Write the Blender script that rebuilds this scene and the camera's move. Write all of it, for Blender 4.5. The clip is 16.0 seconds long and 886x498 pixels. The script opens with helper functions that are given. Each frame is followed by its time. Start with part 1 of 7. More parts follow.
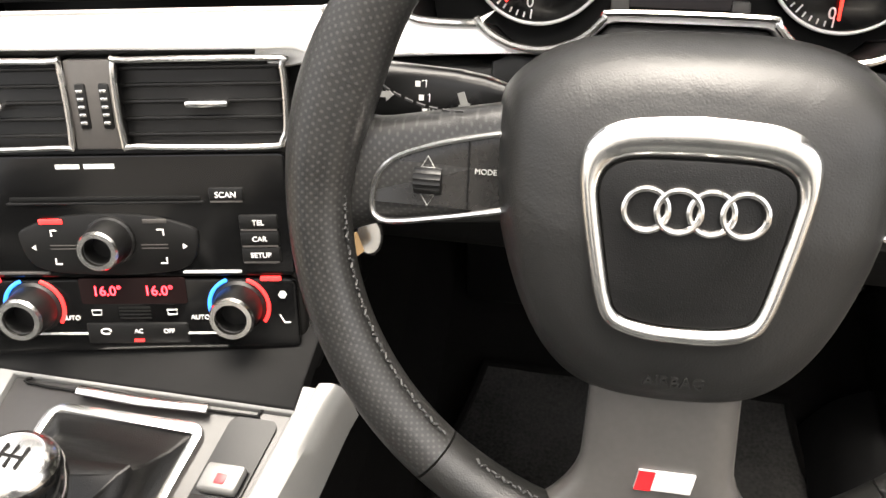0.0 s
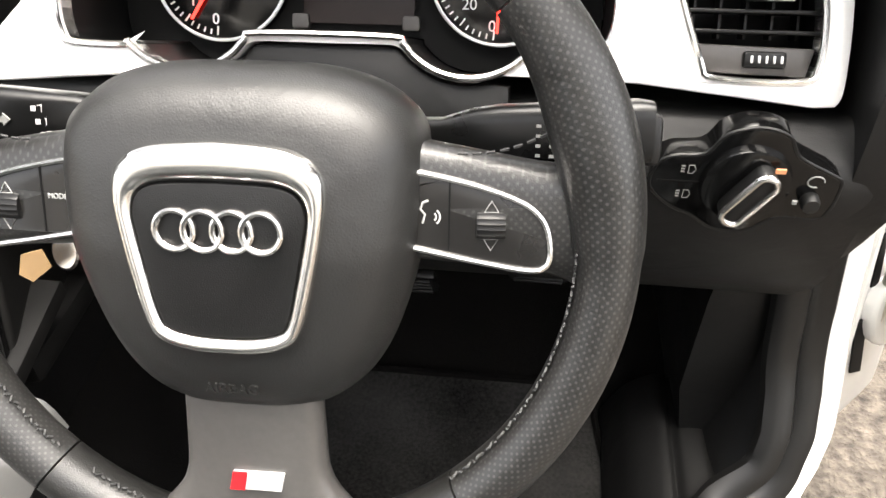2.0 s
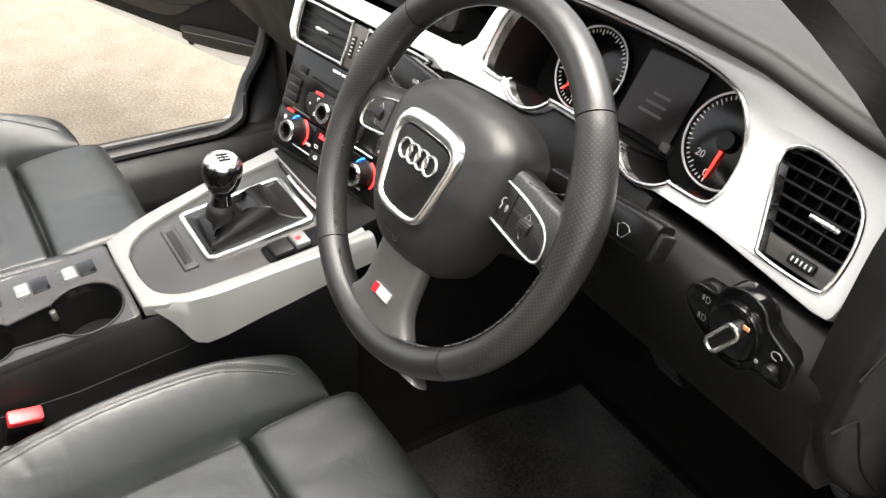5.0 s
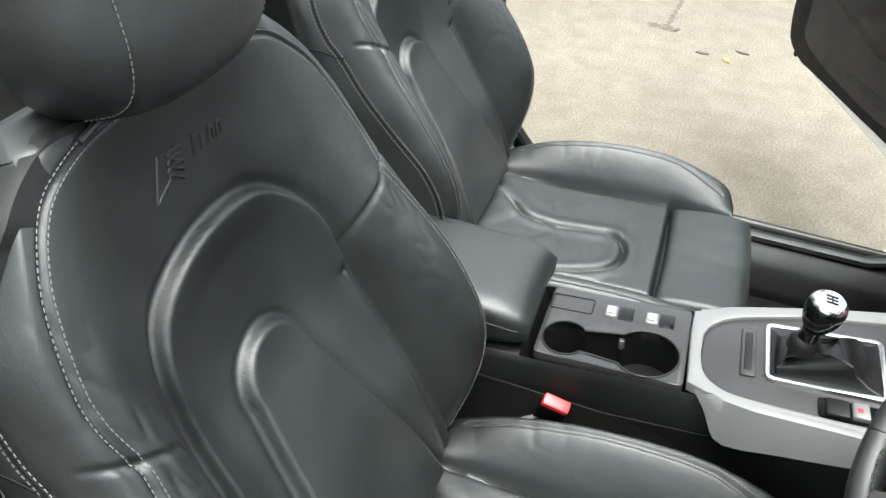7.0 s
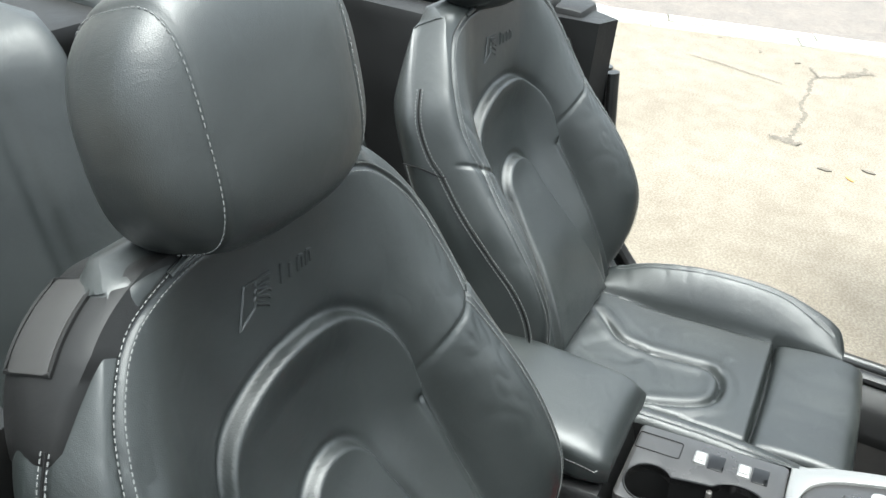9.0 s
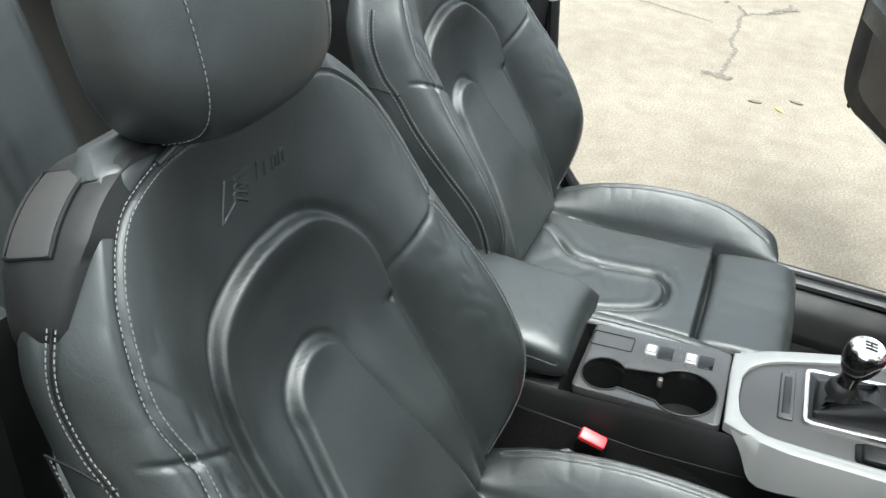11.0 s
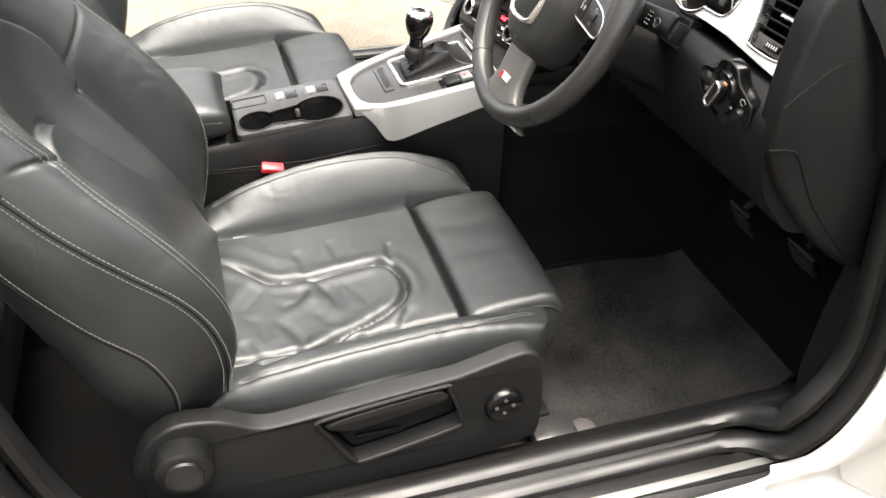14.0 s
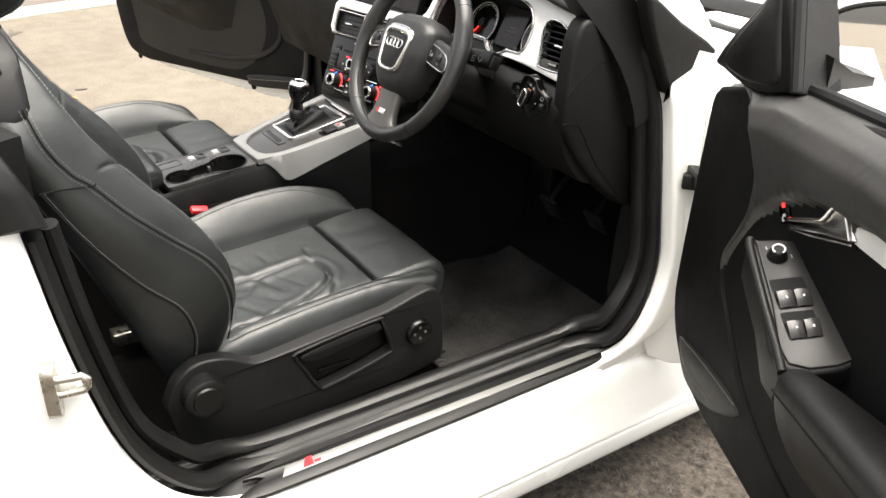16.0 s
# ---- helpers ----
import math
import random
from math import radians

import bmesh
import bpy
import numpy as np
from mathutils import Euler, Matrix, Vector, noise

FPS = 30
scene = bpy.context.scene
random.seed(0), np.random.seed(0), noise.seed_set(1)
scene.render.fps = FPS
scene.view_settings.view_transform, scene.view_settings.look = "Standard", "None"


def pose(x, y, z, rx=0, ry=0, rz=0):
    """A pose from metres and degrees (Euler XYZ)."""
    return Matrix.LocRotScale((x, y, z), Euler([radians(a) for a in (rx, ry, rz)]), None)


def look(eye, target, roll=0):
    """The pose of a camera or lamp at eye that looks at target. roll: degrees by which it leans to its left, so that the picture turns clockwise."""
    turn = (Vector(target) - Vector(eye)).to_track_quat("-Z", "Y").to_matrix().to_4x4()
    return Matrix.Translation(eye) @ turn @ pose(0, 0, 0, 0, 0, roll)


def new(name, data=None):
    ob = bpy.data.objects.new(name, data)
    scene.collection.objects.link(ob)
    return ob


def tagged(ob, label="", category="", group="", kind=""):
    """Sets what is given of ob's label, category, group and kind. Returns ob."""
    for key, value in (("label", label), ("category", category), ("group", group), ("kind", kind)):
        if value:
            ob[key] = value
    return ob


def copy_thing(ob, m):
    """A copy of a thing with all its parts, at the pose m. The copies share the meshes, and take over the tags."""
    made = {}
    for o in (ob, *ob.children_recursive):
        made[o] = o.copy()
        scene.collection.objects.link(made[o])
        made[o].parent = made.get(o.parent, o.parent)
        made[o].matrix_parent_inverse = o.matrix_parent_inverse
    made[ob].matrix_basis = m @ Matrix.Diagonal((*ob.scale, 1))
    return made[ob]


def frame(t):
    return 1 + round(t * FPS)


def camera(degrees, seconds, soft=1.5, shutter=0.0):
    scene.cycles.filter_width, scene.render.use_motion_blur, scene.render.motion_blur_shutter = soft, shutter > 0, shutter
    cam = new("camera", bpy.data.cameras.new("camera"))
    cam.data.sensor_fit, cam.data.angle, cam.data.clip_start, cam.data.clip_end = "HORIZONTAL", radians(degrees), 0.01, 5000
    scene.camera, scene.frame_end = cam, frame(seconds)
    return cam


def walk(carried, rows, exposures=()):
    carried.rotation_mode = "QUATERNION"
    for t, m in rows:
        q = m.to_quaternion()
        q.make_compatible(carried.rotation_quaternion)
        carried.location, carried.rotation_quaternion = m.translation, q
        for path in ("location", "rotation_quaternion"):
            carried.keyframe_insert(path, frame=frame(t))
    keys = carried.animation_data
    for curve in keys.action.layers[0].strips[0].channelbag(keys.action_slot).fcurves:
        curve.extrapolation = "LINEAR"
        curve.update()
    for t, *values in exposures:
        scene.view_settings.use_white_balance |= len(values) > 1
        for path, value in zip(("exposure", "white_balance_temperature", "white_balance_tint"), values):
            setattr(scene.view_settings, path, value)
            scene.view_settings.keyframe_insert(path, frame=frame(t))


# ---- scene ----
PATH = [
    (0, (0.347, -0.285, 1.169), (0.023, 1.188, -0.144), -2.1),
    (0.5, (0.372, -0.289, 1.168), (0.083, 1.19, -0.147), -1.9),
    (1, (0.4, -0.286, 1.174), (0.14, 1.197, -0.142), -1.9),
    (1.2, (0.42, -0.282, 1.175), (0.17, 1.205, -0.139), -1.9),
    (1.5, (0.452, -0.277, 1.181), (0.236, 1.209, -0.14), -1.4),
    (2, (0.519, -0.269, 1.189), (0.338, 1.213, -0.141), -0.6),
    (2.5, (0.567, -0.268, 1.192), (0.389, 1.218, -0.135), 1.0),
    (3, (0.62, -0.27, 1.205), (0.321, 1.204, -0.113), 2.8),
    (3.2, (0.636, -0.27, 1.214), (0.265, 1.189, -0.102), 3.4),
    (5.3, (0.94, -0.361, 1.337), (-0.49, 0.432, 0.185), 5.9),
    (5.5, (0.949, -0.358, 1.347), (-0.539, 0.308, 0.188), 6.3),
    (6, (0.969, -0.325, 1.373), (-0.629, -0.034, 0.206), 6.9),
    (6.5, (0.968, -0.305, 1.382), (-0.64, -0.412, 0.198), 6.1),
    (7, (0.946, -0.324, 1.399), (-0.609, -0.747, 0.214), 6.1),
    (7.5, (0.921, -0.329, 1.405), (-0.588, -0.933, 0.238), 6.2),
    (8, (0.898, -0.323, 1.427), (-0.608, -1.005, 0.301), 6.3),
    (8.2, (0.899, -0.32, 1.435), (-0.62, -1.034, 0.347), 5.6),
    (10.3, (0.937, -0.326, 1.447), (-0.647, -1.011, 0.437), 6.7),
    (10.5, (0.948, -0.318, 1.436), (-0.634, -0.967, 0.398), 6.4),
    (11, (0.982, -0.31, 1.413), (-0.583, -0.864, 0.297), 5.9),
    (11.5, (1.024, -0.309, 1.393), (-0.525, -0.749, 0.207), 4.9),
    (12, (1.113, -0.327, 1.392), (-0.476, -0.534, 0.196), 4.0),
    (12.5, (1.23, -0.385, 1.37), (-0.404, -0.343, 0.218), 2.7),
    (13, (1.299, -0.41, 1.353), (-0.321, -0.195, 0.2), 2.1),
    (13.5, (1.35, -0.434, 1.333), (-0.229, -0.072, 0.161), 1.7),
    (14, (1.407, -0.47, 1.316), (-0.126, 0.043, 0.139), 2.3),
    (14.5, (1.473, -0.526, 1.31), (-0.054, 0.081, 0.171), 2.6),
    (15, (1.56, -0.592, 1.33), (0.024, 0.088, 0.245), 1.9),
    (15.5, (1.674, -0.703, 1.34), (0.167, 0.134, 0.325), 1.7),
    (16, (1.812, -0.839, 1.354), (0.339, 0.152, 0.432), 1.8),
]
cam = camera(56.4, 16.0)
EXPOSURES = [(0.0, 3.2, 7150, 11), (1.5, 3.62, 7050, 11), (3.2, 3.5, 6700, 9), (5.5, 2.9, 6900, 10), (6.0, 2.7, 6700, 8), (7.0, 2.85, 6250, 3), (8.0, 3.25, 6150, 2), (10.5, 2.95, 6100, 1),
             (11.5, 2.95, 6150, 2), (12.5, 3.35, 6300, 3), (13.5, 3.45, 6800, 10), (14.5, 3.35, 7000, 11), (15.2, 3.05, 7000, 11), (16.0, 2.75, 6950, 10)]
walk(cam, [(t, look(e, a, r)) for t, e, a, r in PATH], EXPOSURES)

# ---- light ----
world = bpy.data.worlds.new("sky")
scene.world = world
world.use_nodes = True
wn = world.node_tree.nodes
sky = wn.new("ShaderNodeTexSky")
sky.sky_type, sky.sun_disc = "NISHITA", False
sky.sun_elevation, sky.sun_rotation = radians(81.4), radians(66.0)
sky.air_density, sky.dust_density, sky.ozone_density = 1.0, 4.0, 1.0
desat = wn.new("ShaderNodeHueSaturation")
desat.inputs["Saturation"].default_value = 0.25
world.node_tree.links.new(sky.outputs[0], desat.inputs["Color"])
world.node_tree.links.new(desat.outputs[0], wn["Background"].inputs[0])
wn["Background"].inputs[1].default_value = 0.085
sun = new("sun", bpy.data.lights.new("sun", "SUN"))
sun.data.energy, sun.data.angle, sun.data.color = 1.5, radians(60), (1.0, 0.97, 0.92)
sun.matrix_world = look((0.9, 0.4, 6.5), (0, 0, 0))


# ---- materials ----
def material(name, base, rough=0.5, metal=0.0, grain=0.0, scale=400.0, vary=0.15, vscale=8.0, bump=0.15, kind="noise",
             coat=0.0, spec=0.5, emit=None, rough_vary=0.1):
    """A procedural surface: a base colour that varies at two scales, a varied gloss and a fine relief."""
    m = bpy.data.materials.new(name)
    m.use_nodes = True
    nt, N, L = m.node_tree, m.node_tree.nodes, m.node_tree.links
    p = N["Principled BSDF"]
    p.inputs["Metallic"].default_value = metal
    p.inputs["Specular IOR Level"].default_value = spec
    p.inputs["Coat Weight"].default_value = coat
    tc = N.new("ShaderNodeTexCoord")
    big = N.new("ShaderNodeTexNoise")
    big.inputs["Scale"].default_value, big.inputs["Detail"].default_value = vscale, 6
    L.new(tc.outputs["Object"], big.inputs["Vector"])
    fine = N.new("ShaderNodeTexNoise")
    fine.inputs["Scale"].default_value, fine.inputs["Detail"].default_value = scale * 0.3, 3
    L.new(tc.outputs["Object"], fine.inputs["Vector"])
    mix = N.new("ShaderNodeMath"); mix.operation = "ADD"
    half = N.new("ShaderNodeMath"); half.operation = "MULTIPLY"; half.inputs[1].default_value = 0.5
    L.new(fine.outputs[0], half.inputs[0]); L.new(big.outputs[0], mix.inputs[0]); L.new(half.outputs[0], mix.inputs[1])
    ramp = N.new("ShaderNodeMapRange")
    ramp.inputs[1].default_value, ramp.inputs[2].default_value = 0.45, 1.05
    ramp.inputs[3].default_value, ramp.inputs[4].default_value = 1 - vary, 1 + vary
    L.new(mix.outputs[0], ramp.inputs[0])
    col = N.new("ShaderNodeVectorMath"); col.operation = "SCALE"
    col.inputs[0].default_value = base
    L.new(ramp.outputs[0], col.inputs["Scale"])
    L.new(col.outputs[0], p.inputs["Base Color"])
    rr = N.new("ShaderNodeMapRange")
    rr.inputs[1].default_value, rr.inputs[2].default_value = 0.3, 0.7
    rr.inputs[3].default_value, rr.inputs[4].default_value = max(0.02, rough - rough_vary), min(1, rough + rough_vary)
    L.new(big.outputs[0], rr.inputs[0])
    L.new(rr.outputs[0], p.inputs["Roughness"])
    if grain > 0:
        if kind == "leather":
            tex = N.new("ShaderNodeTexVoronoi"); tex.feature = "DISTANCE_TO_EDGE"
            tex.inputs["Scale"].default_value = scale
        elif kind == "dots":
            tex = N.new("ShaderNodeTexVoronoi"); tex.inputs["Scale"].default_value = scale
            tex.inputs["Randomness"].default_value = 0.0
        else:
            tex = N.new("ShaderNodeTexNoise"); tex.inputs["Scale"].default_value = scale
            tex.inputs["Detail"].default_value = 4
        L.new(tc.outputs["Object"], tex.inputs["Vector"])
        b = N.new("ShaderNodeBump")
        b.inputs["Strength"].default_value, b.inputs["Distance"].default_value = bump, grain
        L.new(tex.outputs[0], b.inputs["Height"])
        if kind == "leather":
            crease = N.new("ShaderNodeTexNoise")
            crease.inputs["Scale"].default_value, crease.inputs["Detail"].default_value = 22, 5
            crease.inputs["Distortion"].default_value = 1.2
            L.new(tc.outputs["Object"], crease.inputs["Vector"])
            b2 = N.new("ShaderNodeBump")
            b2.inputs["Strength"].default_value, b2.inputs["Distance"].default_value = 0.35, 0.0025
            L.new(crease.outputs[0], b2.inputs["Height"]); L.new(b2.outputs[0], b.inputs["Normal"])
        L.new(b.outputs[0], p.inputs["Normal"])
    if emit:
        p.inputs["Emission Color"].default_value = (*emit[:3], 1)
        p.inputs["Emission Strength"].default_value = emit[3]
    return m



def perforated():
    """Smooth grip leather with small punched holes, painted as paler dots for the light on their rims."""
    m = material("perforated leather", (0.0115, 0.0115, 0.011), 0.40, grain=0.0003, scale=700, bump=0.3, kind="leather", vary=0.15, spec=0.55)
    N, L = m.node_tree.nodes, m.node_tree.links
    p = N["Principled BSDF"]
    at_ = N.new("ShaderNodeAttribute")
    at_.attribute_name = "wrap"
    v = N.new("ShaderNodeTexVoronoi")
    v.voronoi_dimensions = "2D"
    v.inputs["Scale"].default_value, v.inputs["Randomness"].default_value = 330, 0.06
    L.new(at_.outputs["Vector"], v.inputs["Vector"])
    hole = N.new("ShaderNodeMapRange")
    hole.inputs[1].default_value, hole.inputs[2].default_value = 0.16, 0.30
    hole.inputs[3].default_value, hole.inputs[4].default_value = 1.0, 0.0
    L.new(v.outputs["Distance"], hole.inputs[0])
    mix = N.new("ShaderNodeMix"); mix.data_type = "RGBA"
    old = p.inputs["Base Color"].links[0].from_socket
    L.new(hole.outputs[0], mix.inputs["Factor"]); L.new(old, mix.inputs["A"])
    # paler than the leather: the glint of the hole rims as base colour
    mix.inputs["B"].default_value = (0.034, 0.033, 0.032, 1)
    L.new(mix.outputs["Result"], p.inputs["Base Color"])
    return m


LEATHER = material("black leather", (0.0108, 0.0128, 0.0126), 0.43, grain=0.0005, scale=650, bump=0.4, kind="leather", vary=0.25, spec=0.60, rough_vary=0.08)
LEATHER_PERF = perforated()
LEATHER_RIM = material("smooth rim leather", (0.01, 0.01, 0.0095), 0.36, grain=0.0004, scale=700, bump=0.4, kind="leather", vary=0.2, spec=0.6)
GAITER = material("thin gaiter leather", (0.003, 0.003, 0.003), 0.36, grain=0.0004, scale=600, bump=0.4, kind="leather", spec=0.25)
SOFT = material("soft black plastic", (0.005, 0.005, 0.005), 0.5, grain=0.0005, scale=900, bump=0.3, kind="leather", spec=0.28)
PAD = material("airbag pad plastic", (0.0105, 0.0105, 0.01), 0.46, grain=0.0004, scale=600, bump=0.3, kind="leather", spec=0.5)
PLASTIC = material("black plastic", (0.005, 0.005, 0.005), 0.42, grain=0.0003, scale=1200, bump=0.25, spec=0.3)
GREYPL = material("grey plastic", (0.06, 0.056, 0.053), 0.40, grain=0.0002, scale=900, bump=0.2)
CONSOLE = material("satin dark console", (0.022, 0.021, 0.0205), 0.32, grain=0.0002, scale=900, bump=0.15)
GLOSS = material("gloss black", (0.003, 0.003, 0.0031), 0.14, vary=0.1, rough_vary=0.05, spec=0.3)
# near-black for dark parts, and for hollows whose shade is put into colour
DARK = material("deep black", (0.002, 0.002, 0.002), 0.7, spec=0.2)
SILVER = material("brushed silver trim", (0.74, 0.735, 0.72), 0.36, metal=0.25, grain=0.0001, scale=1500, bump=0.1, vary=0.05)
SATIN = material("satin silver console trim", (0.185, 0.185, 0.18), 0.38, metal=0.4, grain=0.0001, scale=1500, bump=0.1, vary=0.05)
CHROME = material("satin chrome", (0.75, 0.74, 0.72), 0.22, metal=1.0, vary=0.05, rough_vary=0.05)
STEEL = material("zinc steel", (0.55, 0.53, 0.47), 0.3, metal=1.0, vary=0.15, vscale=60)
PAINT = material("white car paint", (0.80, 0.80, 0.775), 0.22, coat=0.8, vary=0.03, vscale=3)
CARPET = material("black carpet", (0.0065, 0.006, 0.0056), 0.95, grain=0.004, scale=900, bump=1.0, vary=0.45, vscale=14, spec=0.1)
MATDUST = material("dusty floor mat", (0.0310, 0.0300, 0.0288), 0.95, grain=0.004, scale=800, bump=1.0, vary=0.95, vscale=6, spec=0.1)
RUBBER = material("black rubber", (0.005, 0.005, 0.005), 0.42, grain=0.0003, scale=500, bump=0.2, spec=0.4)
RED = material("red plastic", (0.62, 0.03, 0.035), 0.35, vary=0.08)
BADGERED = material("red badge", (0.55, 0.015, 0.02), 0.2, vary=0.05)
WHITE = material("white print", (0.75, 0.75, 0.73), 0.5, vary=0.04)
SYMBOL = material("dull printed symbol", (0.22, 0.22, 0.21), 0.5, vary=0.05)
BRIGHT = material("bright badge", (0.85, 0.85, 0.84), 0.25, metal=0.4, vary=0.04)
SPOKE = material("satin grey spoke", (0.085, 0.081, 0.077), 0.34, metal=0.3, grain=0.0002, scale=900, bump=0.1)
BUTTONS = material("satin black buttons", (0.012, 0.0115, 0.011), 0.30, grain=0.0002, scale=900, bump=0.1, spec=0.4)
STALK = material("satin black stalk", (0.004, 0.004, 0.004), 0.30, grain=0.0002, scale=900, bump=0.1, spec=0.30)
WHEELMARK = material("pale button print", (0.36, 0.36, 0.35), 0.5, vary=0.05)
RIMTHREAD = material("dark rim thread", (0.04, 0.04, 0.04), 0.8, vary=0.1)
DASHPAD = material("soft dashboard skin", (0.011, 0.011, 0.0108), 0.55, grain=0.0005, scale=800, bump=0.3, kind="leather", spec=0.42)
# lighter than the other black skins: sky sheen put into the base colour
SHEENPAD = material("padded door skin with painted sheen", (0.030, 0.029, 0.028), 0.44, grain=0.0005, scale=800, bump=0.2, kind="leather", spec=0.6)
# darker, duller copy of SOFT: shade on door and glove box put into colour
SHADEDSOFT = material("soft black plastic darkened for shade", (0.0035, 0.0035, 0.0035), 0.62, grain=0.0005, scale=900, bump=0.3, kind="leather", spec=0.14)
SWITCHGREY = material("satin grey switch plastic", (0.020, 0.0195, 0.019), 0.46, grain=0.0002, scale=900, bump=0.1, spec=0.35)
THREAD = material("grey thread", (0.10, 0.102, 0.10), 0.8, vary=0.1)
GLOWRED = material("red display digits", (0.3, 0.0, 0.0), 0.5, emit=(1.0, 0.02, 0.03, 2.2))
NEEDLE = material("red needle", (0.6, 0.02, 0.015), 0.4, emit=(1.0, 0.03, 0.02, 0.5))
BLUE = material("blue mark", (0.02, 0.12, 0.6), 0.4, emit=(0.02, 0.2, 0.9, 0.4))
REDMARK = material("red mark", (0.65, 0.02, 0.02), 0.4, emit=(0.9, 0.03, 0.03, 0.4))
TAN = material("tan card tag", (0.30, 0.19, 0.09), 0.8, vary=0.12, vscale=40)
SCREEN = material("dark screen glass", (0.012, 0.007, 0.007), 0.12, vary=0.1, spec=0.2)
MIRROR = material("mirror glass", (0.9, 0.9, 0.9), 0.02, metal=1.0, vary=0.0, rough_vary=0.0)


def ground_material():
    m = bpy.data.materials.new("weathered concrete")
    m.use_nodes = True
    N, L = m.node_tree.nodes, m.node_tree.links
    p = N["Principled BSDF"]
    p.inputs["Roughness"].default_value = 0.92
    p.inputs["Specular IOR Level"].default_value = 0.2
    tc = N.new("ShaderNodeTexCoord")
    def tex(scale, detail, dist=0.0):
        n = N.new("ShaderNodeTexNoise")
        n.inputs["Scale"].default_value, n.inputs["Detail"].default_value, n.inputs["Distortion"].default_value = scale, detail, dist
        L.new(tc.outputs["Object"], n.inputs["Vector"])
        return n
    a, b, c = tex(0.9, 8, 0.5), tex(9, 8), tex(110, 4)
    def ramp(src, lo, hi, c0, c1):
        r = N.new("ShaderNodeValToRGB")
        r.color_ramp.elements[0].position, r.color_ramp.elements[1].position = lo, hi
        r.color_ramp.elements[0].color, r.color_ramp.elements[1].color = (*c0, 1), (*c1, 1)
        L.new(src.outputs[0], r.inputs[0])
        return r
    ra = ramp(a, 0.3, 0.7, (0.122, 0.107, 0.087), (0.152, 0.136, 0.112))
    rb = ramp(b, 0.35, 0.65, (0.88, 0.86, 0.84), (1.05, 1.04, 1.03))
    rc = ramp(c, 0.4, 0.62, (0.78, 0.77, 0.76), (1.1, 1.1, 1.1))
    def mul(x, y):
        q = N.new("ShaderNodeMix"); q.data_type, q.blend_type = "RGBA", "MULTIPLY"
        q.inputs["Factor"].default_value = 1.0
        L.new(x, q.inputs["A"]); L.new(y, q.inputs["B"])
        return q.outputs["Result"]
    L.new(mul(mul(ra.outputs[0], rb.outputs[0]), rc.outputs[0]), p.inputs["Base Color"])
    bp = N.new("ShaderNodeBump")
    bp.inputs["Strength"].default_value, bp.inputs["Distance"].default_value = 0.6, 0.006
    L.new(c.outputs[0], bp.inputs["Height"]); L.new(bp.outputs[0], p.inputs["Normal"])
    return m


GROUND = ground_material()
GRIT = material("dark gritty tarmac", (0.065, 0.056, 0.047), 0.95, grain=0.012, scale=120, bump=1.0, vary=0.8, vscale=60, spec=0.2)
PAVING = material("brown paving", (0.085, 0.072, 0.063), 0.9, grain=0.004, scale=90, bump=0.6, vary=0.35, vscale=5)
KERB = material("pale kerb stone", (0.27, 0.265, 0.23), 0.85, grain=0.003, scale=120, bump=0.5, vary=0.2, vscale=6)
CRACK = material("damp crack", (0.088, 0.078, 0.066), 0.95, spec=0.1, vary=0.3, vscale=30)
LEAF = material("dry leaf", (0.42, 0.2, 0.05), 0.7, vary=0.25, vscale=60)
SHUTTER = material("grey roller shutter", (0.35, 0.36, 0.36), 0.5, vary=0.12, vscale=5)
BRICKWALL = material("pale render wall", (0.55, 0.53, 0.50), 0.9, vary=0.15, vscale=3)


# ---- builders ----
def thing(name, loc, label, category, group="", kind=""):
    ob = new(name)
    ob.location = loc
    ob.empty_display_size = 0.05
    return tagged(ob, label, category, group, kind)


def put(ob, parent):
    while parent is not None and parent.parent is not None and parent.parent.parent is not None:
        parent = parent.parent
    if parent is not None:
        ob.parent = parent
        if parent.type == "EMPTY":
            ob.matrix_parent_inverse = Matrix.Translation(parent.location).inverted()
    return ob


def part(name, bm, mat, parent=None, label="", sharp=38, m=None):
    """Links a bmesh as one mesh object in world coordinates under a thing or a part."""
    if m is not None:
        bm.transform(m)
    bmesh.ops.recalc_face_normals(bm, faces=bm.faces)
    me = bpy.data.meshes.new(name)
    bm.to_mesh(me)
    bm.free()
    me.polygons.foreach_set("use_smooth", [True] * len(me.polygons))
    me.set_sharp_from_angle(angle=radians(sharp))
    me.materials.append(mat)
    ob = put(new(name, me), parent)
    if label:
        ob["label"] = label
    if name in ("stitching", "rim_stitching", "side_seam", "scale", "seam", "embossed_emblem"):
        ob["kind"] = "stuff"
    return ob


def add(bm, verts, faces, m=None):
    vs = [bm.verts.new(m @ Vector(v) if m is not None else v) for v in verts]
    for f in faces:
        try:
            bm.faces.new([vs[i] for i in f])
        except ValueError:
            pass
    return bm


def rbox(x0, x1, y0, y1, z0, z1, r=0.003, seg=2, bm=None, m=None):
    """A box with rounded edges."""
    t = bmesh.new()
    bmesh.ops.create_cube(t, size=1)
    t.transform(Matrix.Translation(((x0 + x1) / 2, (y0 + y1) / 2, (z0 + z1) / 2)) @ Matrix.Diagonal((x1 - x0, y1 - y0, z1 - z0, 1)))
    if r > 0:
        bmesh.ops.bevel(t, geom=t.edges[:], offset=min(r, 0.49 * min(x1 - x0, y1 - y0, z1 - z0)), segments=seg, profile=0.5, affect="EDGES")
    if m is not None:
        t.transform(m)
    return join(bm, t)


def join(bm, t):
    if bm is None:
        return t
    me = bpy.data.meshes.new("tmp")
    t.to_mesh(me)
    t.free()
    bm.from_mesh(me)
    bpy.data.meshes.remove(me)
    return bm


